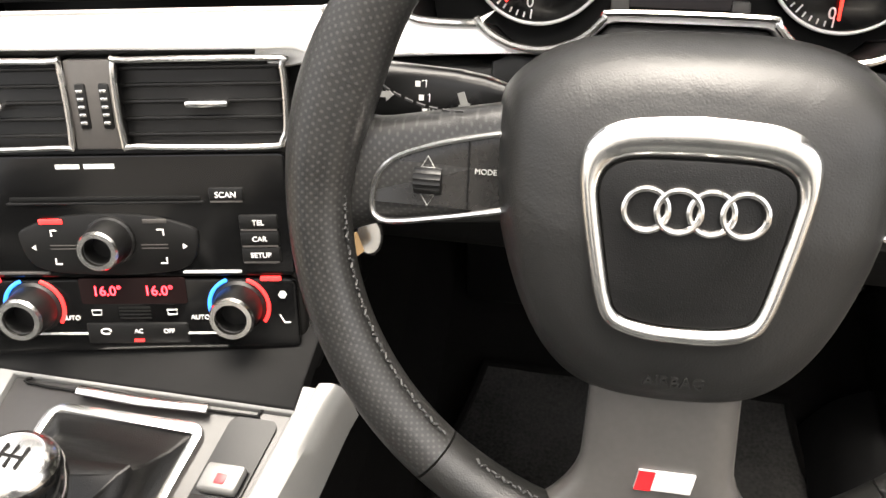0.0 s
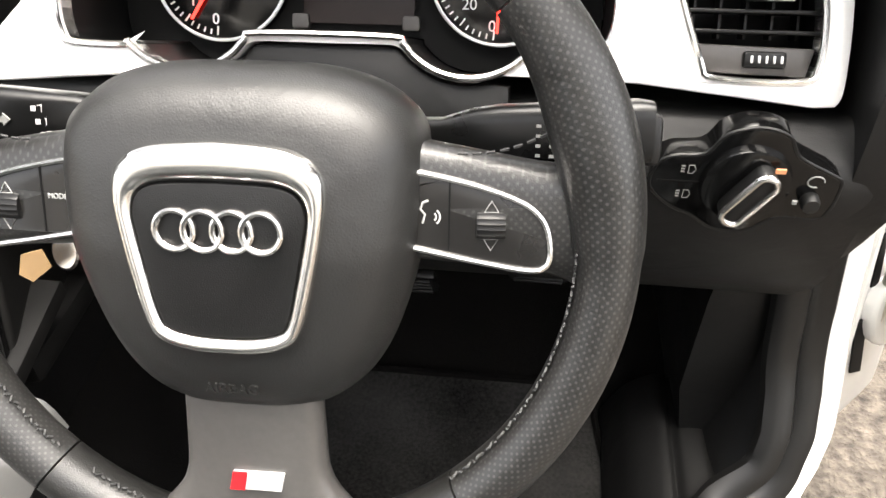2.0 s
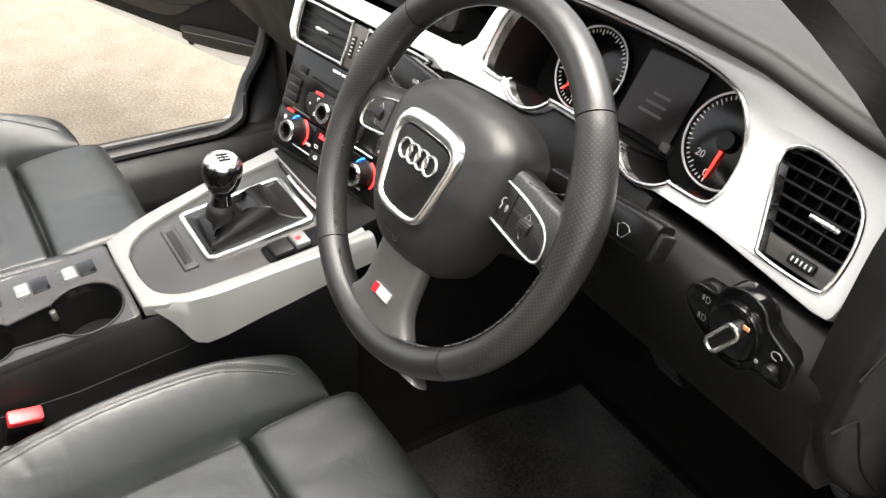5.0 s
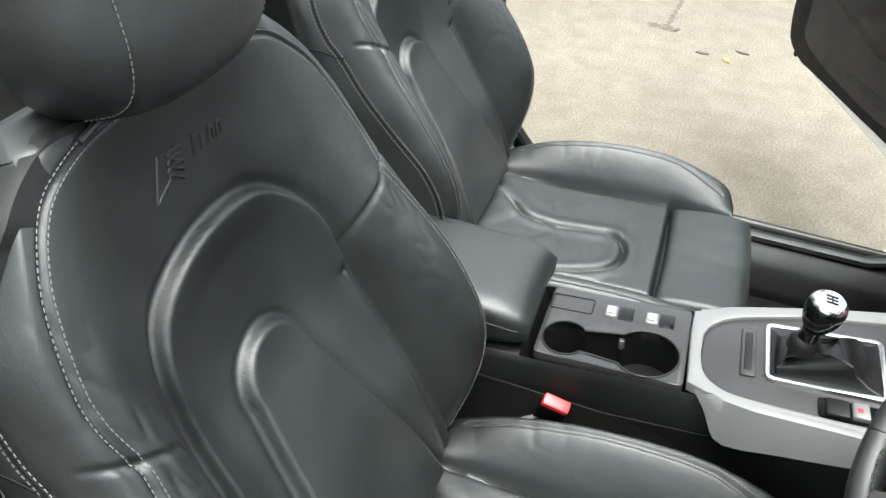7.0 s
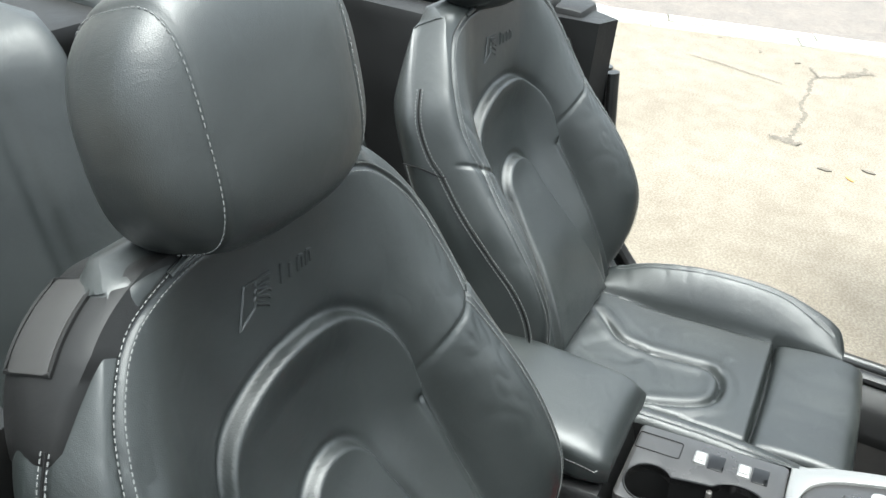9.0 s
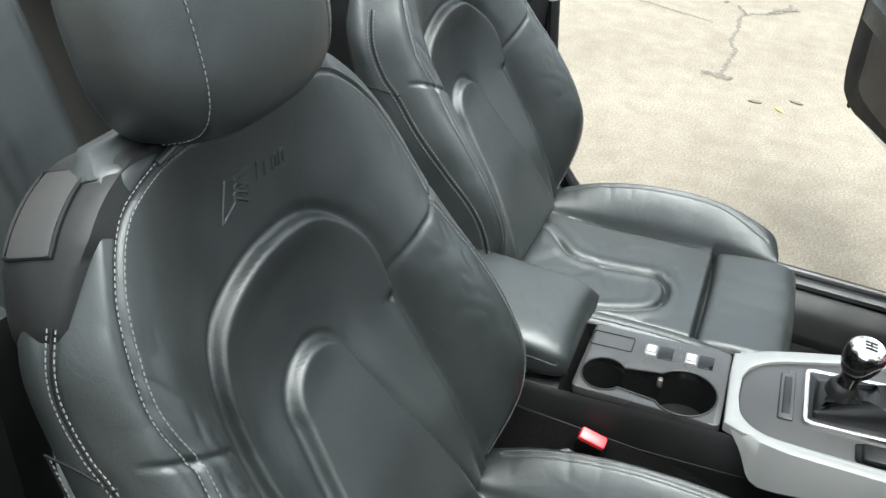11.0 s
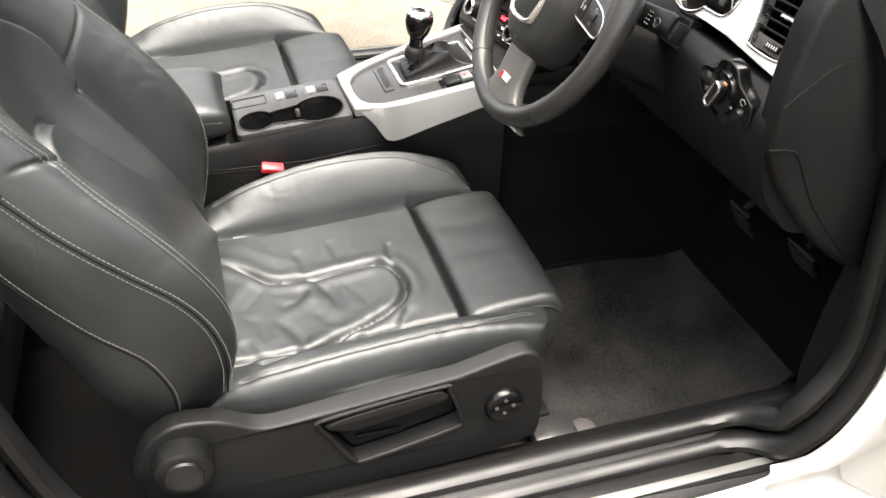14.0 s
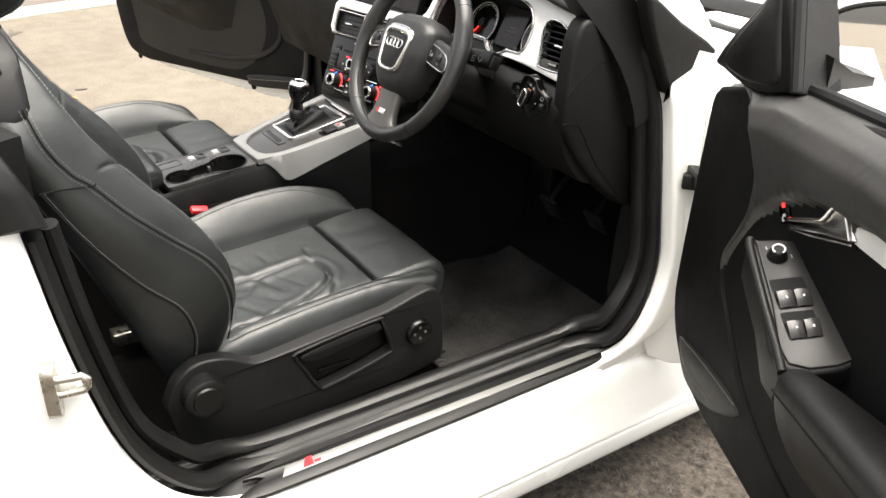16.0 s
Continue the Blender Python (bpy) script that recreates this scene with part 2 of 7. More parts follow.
def lathe(profile, seg=32, bm=None, m=None, knurl=0.0):
    """A turned body about z from (radius, height) pairs."""
    verts, faces, n = [], [], len(profile)
    for i in range(seg):
        a = 2 * math.pi * i / seg
        for r, z in profile:
            rr = r * (1 + (knurl if i % 2 else 0))
            verts.append((rr * math.cos(a), rr * math.sin(a), z))
    for i in range(seg):
        j = (i + 1) % seg
        for k in range(n - 1):
            faces.append((i * n + k, j * n + k, j * n + k + 1, i * n + k + 1))
    if profile[0][0] < 0.0001:
        faces.append([i * n for i in range(seg)][::-1])
    if profile[-1][0] < 0.0001:
        faces.append([i * n + n - 1 for i in range(seg)])
    t = add(bmesh.new(), verts, faces, m)
    bmesh.ops.remove_doubles(t, verts=t.verts[:], dist=1e-6)
    return join(bm, t)


def smooth(pts, n=6, closed=False):
    """A Catmull-Rom curve through points of any dimension."""
    p = np.array(pts, float)
    out, k = [], len(p)
    for i in range(k if closed else k - 1):
        a, b, c, d = (p[(i + j) % k] if closed else p[min(max(i + j, 0), k - 1)] for j in (-1, 0, 1, 2))
        for q in range(n):
            t = q / n
            out.append(0.5 * (2 * b + (c - a) * t + (2 * a - 5 * b + 4 * c - d) * t * t + (3 * b - a - 3 * c + d) * t ** 3))
    if not closed:
        out.append(p[-1])
    return [tuple(v) for v in out]


def tube(pts, r, seg=8, closed=False, bm=None, m=None, flat=1.0, up=None):
    """A swept round or flattened section along points; r may be a list."""
    p = [Vector(v) for v in pts]
    n = len(p)
    rs = r if isinstance(r, (list, tuple)) else [r] * n
    verts, faces = [], []
    ref = Vector(up) if up is not None else None
    prev = None
    for i in range(n):
        d = (p[(i + 1) % n] - p[i - 1]) if closed else (p[min(i + 1, n - 1)] - p[max(i - 1, 0)])
        d.normalize()
        if ref is not None:
            u = ref - d * ref.dot(d)
        elif prev is None:
            u = d.orthogonal()
        else:
            u = prev - d * prev.dot(d)
        u.normalize()
        prev = u
        w = d.cross(u)
        for k in range(seg):
            a = 2 * math.pi * k / seg
            verts.append(p[i] + (u * math.cos(a) * flat + w * math.sin(a)) * rs[i])
    for i in range(n if closed else n - 1):
        j = (i + 1) % n
        for k in range(seg):
            l = (k + 1) % seg
            faces.append((i * seg + k, i * seg + l, j * seg + l, j * seg + k))
    if not closed:
        faces += [list(range(seg))[::-1], [(n - 1) * seg + k for k in range(seg)]]
    return join(bm, add(bmesh.new(), verts, faces, m))


def ext(poly, z0, z1, holes=(), bev=0.0, seg=2, bm=None, m=None):
    """A plate from an outline in x and y, with holes, from z0 to z1, its top edges bevelled."""
    from_loops = [list(map(tuple, poly))] + [list(map(tuple, h)) for h in holes]
    tess = tessellate([[Vector((x, y, 0)) for x, y in l] for l in from_loops])
    flat = [q for l in from_loops for q in l]
    n = len(flat)
    verts = [(x, y, z0) for x, y in flat] + [(x, y, z1) for x, y in flat]
    faces = [tuple(f) for f in tess] + [tuple(i + n for i in f) for f in tess]
    at = 0
    for l in from_loops:
        k = len(l)
        for i in range(k):
            j = (i + 1) % k
            faces.append((at + i, at + j, n + at + j, n + at + i))
        at += k
    t = add(bmesh.new(), verts, faces)
    bmesh.ops.recalc_face_normals(t, faces=t.faces)
    if not holes:
        bmesh.ops.dissolve_limit(t, angle_limit=0.01, verts=t.verts[:], edges=t.edges[:])
    if bev:
        es = [e for e in t.edges if len(e.link_faces) == 2 and e.calc_face_angle(0) > 1.0 and e.verts[0].co.z > z1 - 1e-6 and e.verts[1].co.z > z1 - 1e-6]
        bmesh.ops.bevel(t, geom=es, offset=bev, segments=seg, profile=0.5, affect="EDGES")
    if m is not None:
        t.transform(m)
    return join(bm, t)


from mathutils.geometry import tessellate_polygon as tessellate


def rrect(x0, y0, x1, y1, r, n=5):
    out = []
    for cx, cy, a0 in ((x1 - r, y1 - r, 0), (x0 + r, y1 - r, 90), (x0 + r, y0 + r, 180), (x1 - r, y0 + r, 270)):
        for i in range(n + 1):
            a = radians(a0 + 90 * i / n)
            out.append((cx + r * math.cos(a), cy + r * math.sin(a)))
    return out


def circle(cx, cy, r, n=32, ry=None):
    return [(cx + r * math.cos(2 * math.pi * i / n), cy + (ry or r) * math.sin(2 * math.pi * i / n)) for i in range(n)]


def scaled(poly, k, c=None):
    cx, cy = c or (sum(p[0] for p in poly) / len(poly), sum(p[1] for p in poly) / len(poly))
    return [(cx + (x - cx) * k, cy + (y - cy) * k) for x, y in poly]


def inset(poly, d):
    """The outline moved inwards by d (for outlines that run counter-clockwise)."""
    p = np.array(poly, float)
    a, b = np.roll(p, 1, 0), np.roll(p, -1, 0)
    t = b - a
    t /= np.linalg.norm(t, axis=1)[:, None] + 1e-12
    return [tuple(v) for v in p + d * np.stack([-t[:, 1], t[:, 0]], 1)]


def loft(rows, closed=True, cap=True, bm=None, m=None):
    """A skin through rows of equally many points; closed: each row is a loop."""
    k = len(rows[0])
    verts = [tuple(v) for r in rows for v in r]
    faces = []
    for i in range(len(rows) - 1):
        for j in range(k if closed else k - 1):
            l = (j + 1) % k
            faces.append((i * k + j, i * k + l, (i + 1) * k + l, (i + 1) * k + j))
    if cap and closed:
        faces += [list(range(k))[::-1], [(len(rows) - 1) * k + j for j in range(k)]]
    return join(bm, add(bmesh.new(), verts, faces, m))


def text(name, s, size, m, mat, parent, depth=0.0004):
    """Lettering in the built-in font, as a mesh under its part."""
    cu = bpy.data.curves.new(name, "FONT")
    cu.body, cu.size, cu.align_x, cu.align_y, cu.extrude = s, size, "CENTER", "CENTER", depth
    tmp = new("tmp_text", cu)
    dg = bpy.context.evaluated_depsgraph_get()
    me = bpy.data.meshes.new_from_object(tmp.evaluated_get(dg))
    bpy.data.objects.remove(tmp)
    bpy.data.curves.remove(cu)
    me.transform(m)
    me.materials.clear()
    me.materials.append(mat)
    me.name = name
    return put(new(name, me), parent)


def dashes(curves, length=0.0032, gap=0.0022, r=0.00055, bm=None):
    """Stitches: short beads along curves of points with surface normals already added."""
    bm = bm or bmesh.new()
    verts, faces = [], []
    for c in curves:
        p = np.array(c, float)
        d = np.r_[0, np.cumsum(np.linalg.norm(np.diff(p, axis=0), axis=1))]
        s = 0.0
        while s + length < d[-1]:
            a = np.array([np.interp(s, d, p[:, k]) for k in range(3)])
            b = np.array([np.interp(s + length, d, p[:, k]) for k in range(3)])
            t = Vector(b - a).normalized()
            u = t.orthogonal().normalized(); w = t.cross(u)
            base = len(verts)
            for q in (a, b):
                for cu, cw in ((1, 0), (0, 1), (-1, 0), (0, -1)):
                    verts.append(Vector(q) + (u * cu + w * cw) * r)
            for i in range(4):
                j = (i + 1) % 4
                faces.append((base + i, base + j, base + 4 + j, base + 4 + i))
            faces += [(base + 3, base + 2, base + 1, base), (base + 4, base + 5, base + 6, base + 7)]
            s += length + gap
    return add(bm, verts, faces)


def basis(o, x, y):
    """A local frame: origin, x axis, y axis; z completes it."""
    x = Vector(x).normalized()
    y = Vector(y); y = (y - x * y.dot(x)).normalized()
    z = x.cross(y)
    return Matrix(((x.x, y.x, z.x, o[0]), (x.y, y.y, z.y, o[1]), (x.z, y.z, z.z, o[2]), (0, 0, 0, 1)))


def sstep(t):
    t = np.clip(t, 0, 1)
    return t * t * (3 - 2 * t)


def seg_dist(px, py, line):
    """Distance from points to a polyline, by arrays."""
    best = np.full(px.shape, 9.0)
    for (ax, ay), (bx, by) in zip(line[:-1], line[1:]):
        dx, dy = bx - ax, by - ay
        t = np.clip(((px - ax) * dx + (py - ay) * dy) / (dx * dx + dy * dy + 1e-12), 0, 1)
        best = np.minimum(best, np.hypot(px - ax - t * dx, py - ay - t * dy))
    return best


# ---- front seats ----
SEAT_X = 0.40
BACK_W = ([0, 0.05, 0.12, 0.18, 0.30, 0.38, 0.44, 0.50, 0.54, 0.58, 0.614, 0.64], [0.212, 0.240, 0.268, 0.277, 0.276, 0.272, 0.266, 0.257, 0.238, 0.210, 0.177, 0.142])
BACK_H = ([0, 0.03, 0.08, 0.125, 0.18, 0.24, 0.30, 0.37, 0.43, 0.50, 0.60, 0.66], [0.0, 0.014, 0.050, 0.074, 0.086, 0.080, 0.064, 0.038, 0.018, 0.004, -0.004, -0.012])
BACK_SEAMS = [
    smooth([(0.0, 0.620), (0.062, 0.617), (0.118, 0.610), (0.166, 0.592), (0.204, 0.549), (0.226, 0.492), (0.234, 0.450), (0.230, 0.405)], 8),
    smooth([(0.230, 0.405), (0.243, 0.345), (0.249, 0.28), (0.249, 0.18), (0.236, 0.10), (0.203, 0.03)], 8),
    smooth([(0.150, 0.320), (0.160, 0.352), (0.188, 0.382), (0.218, 0.402), (0.256, 0.425)], 6),
]
BACK_CREASE = smooth([(0.150, 0.320), (0.160, 0.26), (0.170, 0.15), (0.172, 0.0)], 6)


BACK_X = 0.008
HOLLOW = ([0, 0.08, 0.16, 0.24, 0.33, 0.42, 0.50, 0.56, 0.60, 0.64], [0.0, -0.006, -0.022, -0.048, -0.070, -0.062, -0.040, -0.026, -0.018, -0.010])


def tongue(x, s, half, apex, r, flare=0.0, bend=2.25):
    """How far inside a round-topped pad a point lies (negative outside)."""
    v = np.maximum(s - (apex - r), 0) / r
    half = half + flare * np.maximum(apex - r - s, 0)
    return half * (1 - (np.abs(x / half) ** bend + v ** bend) ** (1 / bend))


def back_front(x, s):
    x = x - BACK_X
    a = np.abs(x)
    W, H = np.interp(s, *BACK_W), np.interp(s, *BACK_H)
    xi = 0.150 + 0.02 * np.clip((0.335 - s) / 0.3, 0, 1)
    t = np.clip((a - xi) / np.maximum(W - xi, 0.02), 0, 1)
    f = H * np.sin(np.pi / 2 * np.clip(t / 0.72, 0, 1)) ** 1.3
    f = f - 0.05 * np.clip((t - 0.78) / 0.22, 0, 1) ** 2.4 - 0.012 * np.clip((a / W - 0.6) / 0.4, 0, 1) ** 2
    f = f + np.interp(s, *HOLLOW) * sstep((0.215 - a) / 0.13)
    d1 = tongue(x + 0.015, s, 0.140, 0.483, 0.125, 0.10, 2.2)
    d2 = tongue(x + 0.012, s, 0.060, 0.345, 0.060, 0.24, 2.0)
    f = f + 0.0165 * sstep((d1 + 0.001) / 0.009) - 0.004 * sstep((d1 - 0.010) / 0.05)
    f = f + 0.0130 * sstep((d2 + 0.001) / 0.007) - 0.001 * sstep((d2 - 0.010) / 0.035) - 0.003 * np.exp(-((d2 + 0.004) / 0.006) ** 2)
    f = f - 0.004 * np.exp(-((d1 + 0.004) / 0.008) ** 2)
    f = f - 0.008 * np.exp(-(seg_dist(a, s, BACK_CREASE) / 0.008) ** 2)
    for line in BACK_SEAMS:
        f = f - 0.0036 * np.exp(-(seg_dist(a, s, line) / 0.0028) ** 2)
    f = f - 0.030 * sstep((s - 0.614) / 0.026) ** 2 - 0.02 * sstep((0.03 - s) / 0.03)
    return f


def folds(px, py, k, seed):
    """Uneven creases of worn leather, by arrays."""
    out = np.zeros(px.shape)
    for i in range(px.shape[0]):
        for j in range(px.shape[1]):
            v = noise.noise(Vector((px[i, j] * k[0], py[i, j] * k[1], seed)))
            out[i, j] = 1 - min(1.0, abs(v) * 2.6)
    return out ** 1.4


def back_point(x, s, f):
    f = f + 0.028
    return (SEAT_X + x, -0.511 - 0.361 * s + 0.9325 * f, 0.507 + 0.9325 * s + 0.361 * f)


def eased(table):
    """A table of stations and values made fine along a smooth curve."""
    p = smooth(list(zip(*table)), 8)
    return [q[0] for q in p], [q[1] for q in p]


BACK_W, BACK_H, HOLLOW = eased(BACK_W), eased(BACK_H), eased(HOLLOW)
BOLSTER_H = eased(([-0.52, -0.47, -0.40, -0.30, -0.18, -0.09, -0.045, -0.015], [0.0, 0.03, 0.062, 0.080, 0.078, 0.055, 0.030, -0.01]))
CUSHION_W = eased(([-0.53, -0.40, -0.2, -0.08, -0.045, -0.03], [0.225, 0.235, 0.235, 0.228, 0.212, 0.185]))
FLANK = smooth([(1.0, 0.0), (1.012, 0.25), (1.005, 0.55), (0.97, 0.85), (0.90, 0.97), (0.6, 1.0), (0.0, 1.02)], 5)[1:]


def make_backrest(seat):
    S = np.r_[np.linspace(0, 0.60, 216), np.linspace(0.6035, 0.64, 12)]
    U = np.sin(np.linspace(-np.pi / 2, np.pi / 2, 257) * 0.72) / math.sin(np.pi / 2 * 0.72)
    UU, SS = np.meshgrid(U, S)
    XX = UU * np.interp(SS, *BACK_W) + BACK_X
    FF = back_front(XX, SS)
    aa = np.abs(XX - BACK_X)
    wear = np.exp(-((aa - 0.215) / 0.03) ** 2) * np.exp(-((SS - 0.33) / 0.2) ** 2)
    FF -= 0.0026 * wear * folds(XX, SS, (60, 22), 3.1) * np.where(XX > BACK_X, 1.0, 0.5)
    FF -= 0.0008 * folds(XX, SS, (16, 9), 7.7) * sstep((aa - 0.13) / 0.03)
    rows = []
    for i, s in enumerate(S):
        row = [back_point(XX[i, j], s, FF[i, j]) for j in range(len(U))]
        W = np.interp(s, *BACK_W)
        top = max(0.0, (s - 0.53) / 0.11)
        rear = -0.103 + 0.035 * top
        e0, e1 = FF[i, -1], FF[i, 0]
        for q, k in FLANK:
            row.append(back_point(BACK_X + W * q, s, e0 + (rear - e0) * k))
        for q, k in FLANK[-2::-1]:
            row.append(back_point(BACK_X - W * q, s, e1 + (rear - e1) * k))
        rows.append(row)
    bm = loft(rows)
    back = part("backrest", bm, LEATHER, seat, "black leather backrest with pleated centre and worn bolster", sharp=80)
    def on(x, s, up=0.0012):
        f = float(back_front(np.array([[x]]), np.array([[s]]))[0, 0])
        return back_point(x, s, f + up)
    curves = []
    for sgn in (1, -1):
        for k, line in enumerate(BACK_SEAMS[:2]):
            for off in (-0.0042, 0.0042):
                p = np.array(line)
                d = np.gradient(p, axis=0); d /= np.linalg.norm(d, axis=1)[:, None]
                q = p + off * np.stack([-d[:, 1], d[:, 0]], 1)
                curves.append([on(BACK_X + sgn * x, s) for x, s in q])
    part("stitching", dashes(curves), THREAD, back)
    side, grooves = [], []
    mid = smooth([(0.54, -0.046), (0.49, -0.050), (0.444, -0.042), (0.415, -0.028), (0.355, -0.008), (0.287, 0.022), (0.226, 0.050), (0.173, 0.058), (0.115, 0.046), (0.05, 0.016)], 8)
    hind = smooth([(0.437, -0.088), (0.375, -0.081), (0.309, -0.068), (0.24, -0.048), (0.173, -0.022), (0.111, -0.026), (0.055, -0.049)], 8)
    cross = smooth([(0.44, -0.090), (0.43, -0.06), (0.415, -0.028), (0.4165, -0.022)], 6)
    for sgn in (1, -1):
        def out(s, f, up):
            return back_point(BACK_X + sgn * (float(np.interp(s, *BACK_W)) * 1.0125 + up), s, f)
        for line, offs in ((mid, (-0.0048, 0.0048)), (hind, (-0.004,))):
            p = np.array(line)
            d = np.gradient(p, axis=0); d /= np.linalg.norm(d, axis=1)[:, None]
            for off in offs:
                side.append([out(q[0], q[1], 0.0006) for q in p + off * np.stack([-d[:, 1], d[:, 0]], 1)])
        for line in (mid, hind, cross):
            grooves.append([out(q[0], q[1], -0.0002) for q in line])
    part("side_seam", dashes(side, r=0.0006), THREAD, back)
    for g in grooves:
        part("seam_groove", tube(g, 0.0013, 6), DARK, back)
    # embossed emblem on the upper backrest: a slanted block, two hooks and four bars
    em = bmesh.new()
    marks = [[(0.030, 0.566), (0.054, 0.568), (0.068, 0.532), (0.046, 0.543), (0.044, 0.548)]]
    for k in range(3):
        q = 0.0075 * k
        marks.append(smooth([(0.020 + q * 0.3, 0.566 - q * 0.9), (0.034 + q * 0.3, 0.567 - q * 0.9), (0.040 + q * 0.3, 0.561 - q * 0.9), (0.026 + q * 0.3, 0.553 - q * 0.9), (0.022 + q * 0.3, 0.549 - q * 0.9)], 3))
    for k in range(4):
        x = 0.004 - 0.0125 * k
        marks.append([(x, 0.566 if k < 1 else 0.561), (x + 0.002, 0.547)])
        if k > 1:
            marks.append([(x, 0.561), (x - 0.006, 0.560), (x - 0.005, 0.548)])
    for mk in marks:
        fine = [(a[0] + (b[0] - a[0]) * t, a[1] + (b[1] - a[1]) * t) for a, b in zip(mk[:-1], mk[1:]) for t in np.linspace(0, 1, 6)[:-1]] + [mk[-1]]
        tube([on(x - 0.004, y - 0.004, 0.0004) for x, y in fine], 0.0018, 6, bm=em)
    part("embossed_emblem", em, LEATHER, back)
    # piping folds under the head restraint
    for k, (s, f) in enumerate(((0.626, -0.012), (0.633, -0.022), (0.639, -0.033))):
        w = 0.118 - 0.004 * k
        pts = smooth([(-w, s - 0.012, f), (-w * 0.5, s, f + 0.004), (0, s + 0.002, f + 0.005), (w * 0.5, s, f + 0.004), (w, s - 0.012, f)], 6)
        part("piping", tube([back_point(q[0] + BACK_X, q[1], q[2]) for q in pts], 0.0035, 8), LEATHER, back)
    return back


def make_headrest(seat):
    """A box-like cushion lying across, with rounded stitched end panels."""
    def at(u, b):
        k = max(0.00002, (1 - abs(u) ** 3.2)) ** 0.36
        groove = 1 - 0.022 * math.exp(-((abs(u) - 0.66) / 0.012) ** 2) + 0.012 * float(sstep(np.array((0.66 - abs(u)) / 0.05)))
        c, sn = math.cos(b), math.sin(b)
        f = 0.064 * k * groove * math.copysign(abs(c) ** 0.58, c)
        s = 0.106 * k * groove * math.copysign(abs(sn) ** 0.58, sn)
        s -= 0.012 * u * u if sn > 0 else -0.004 * u * u
        return (BACK_X + 0.012 + 0.134 * u, 0.716 + s, 0.006 + f + 0.10 * s)
    us = [math.sin(q) for q in np.linspace(-math.pi / 2, math.pi / 2, 49)] + [0.66, -0.66, 0.645, -0.645, 0.675, -0.675, 0.63, -0.63, 0.69, -0.69]
    rows = [[back_point(*at(u, b)) for b in np.linspace(0, 2 * math.pi, 64, endpoint=False)] for u in sorted(us)]
    head = part("head_restraint", loft(rows), LEATHER, seat, "black leather head restraint with stitched end panels", sharp=75)
    cur = []
    for sgn in (1, -1):
        for u in (0.685,):
            pts = []
            for b in np.linspace(0, 2 * math.pi, 120):
                p = Vector(back_point(*at(sgn * u, b)))
                c = Vector(back_point(BACK_X + 0.012 + sgn * 0.134 * u, 0.716, 0.006))
                pts.append(tuple(p + (p - c).normalized() * 0.0008))
            cur.append(pts)
    part("stitching", dashes(cur), THREAD, head)
    for x in (-0.06, 0.04):
        part("post", tube([back_point(x, 0.60, -0.04), back_point(x, 0.68, -0.02)], 0.006, 12), CHROME, seat)


ARCH = smooth([(-0.075, -0.470), (-0.052, -0.440), (-0.022, -0.402), (-0.014, -0.340), (-0.012, -0.283), (-0.010, -0.242), (0.012, -0.218), (0.045, -0.210), (0.078, -0.216), (0.103, -0.238), (0.118, -0.268), (0.140, -0.330), (0.163, -0.386), (0.180, -0.440)], 4)


def cushion_z(x, y):
    a = np.abs(x)
    z = 0.522 + 0.012 * sstep((y + 0.42) / 0.3) - 0.010 * np.exp(-(x / 0.12) ** 2) * np.exp(-((y + 0.36) / 0.10) ** 2)
    H = np.interp(y, *BOLSTER_H)
    H = np.where(x > 0, H * 0.42, H)
    t = np.clip((a - 0.152) / 0.083, 0, 1)
    z = z + H * np.where(x > 0, np.sin(np.pi / 2 * np.clip(t / 0.62, 0, 1)) ** 1.2, np.sin(np.pi / 2 * np.clip(t / 0.86, 0, 1)) ** 0.9) - 0.040 * np.clip((t - 0.70) / 0.30, 0, 1) ** 2.2
    z = z - 0.010 * np.exp(-((a - 0.153) / 0.006) ** 2)
    d = seg_dist(x, y, ARCH)
    z = z + 0.0035 * np.exp(-((d - 0.016) / 0.012) ** 2) - 0.0105 * np.exp(-(d / 0.0052) ** 2) * sstep((y + 0.475) / 0.06)
    z = z - 0.030 * sstep((y + 0.153) / 0.010) * sstep((0.160 - a) / 0.006)
    line = [(0.205, -0.47), (0.208, -0.3), (0.206, -0.15), (0.19, -0.06)]
    z = z - 0.003 * np.exp(-(seg_dist(a, y, line) / 0.0026) ** 2)
    return z


CREASES = [
    ([(-0.006, -0.340), (0.034, -0.320), (0.062, -0.314)], 0.009, 0.0090),
    ([(-0.018, -0.414), (0.020, -0.440), (0.040, -0.452)], 0.010, 0.0090),
    ([(0.082, -0.403), (0.120, -0.380), (0.150, -0.377)], 0.009, 0.0090),
    ([(0.136, -0.285), (0.152, -0.296), (0.166, -0.308)], 0.007, 0.0070),
    ([(0.102, -0.221), (0.120, -0.224), (0.145, -0.240)], 0.006, 0.0070),
    ([(-0.049, -0.210), (-0.022, -0.216), (0.002, -0.214)], 0.006, 0.0080),
    ([(-0.078, -0.356), (-0.050, -0.350), (-0.034, -0.348)], 0.008, 0.0065),
    ([(-0.088, -0.300), (-0.066, -0.296), (-0.052, -0.294)], 0.007, 0.0055),
    ([(0.045, -0.392), (0.036, -0.372), (0.016, -0.358)], 0.009, 0.0075),
    ([(0.165, -0.456), (0.150, -0.447), (0.120, -0.456)], 0.009, 0.0070),
    ([(0.142, -0.335), (0.152, -0.332), (0.162, -0.330)], 0.006, 0.0045),
    ([(0.060, -0.452), (0.080, -0.430), (0.110, -0.425)], 0.010, 0.0065),
    ([(0.010, -0.300), (0.060, -0.280), (0.100, -0.268)], 0.005, 0.0022),
    ([(0.078, -0.345), (0.100, -0.335), (0.112, -0.318)], 0.007, 0.0045),
]


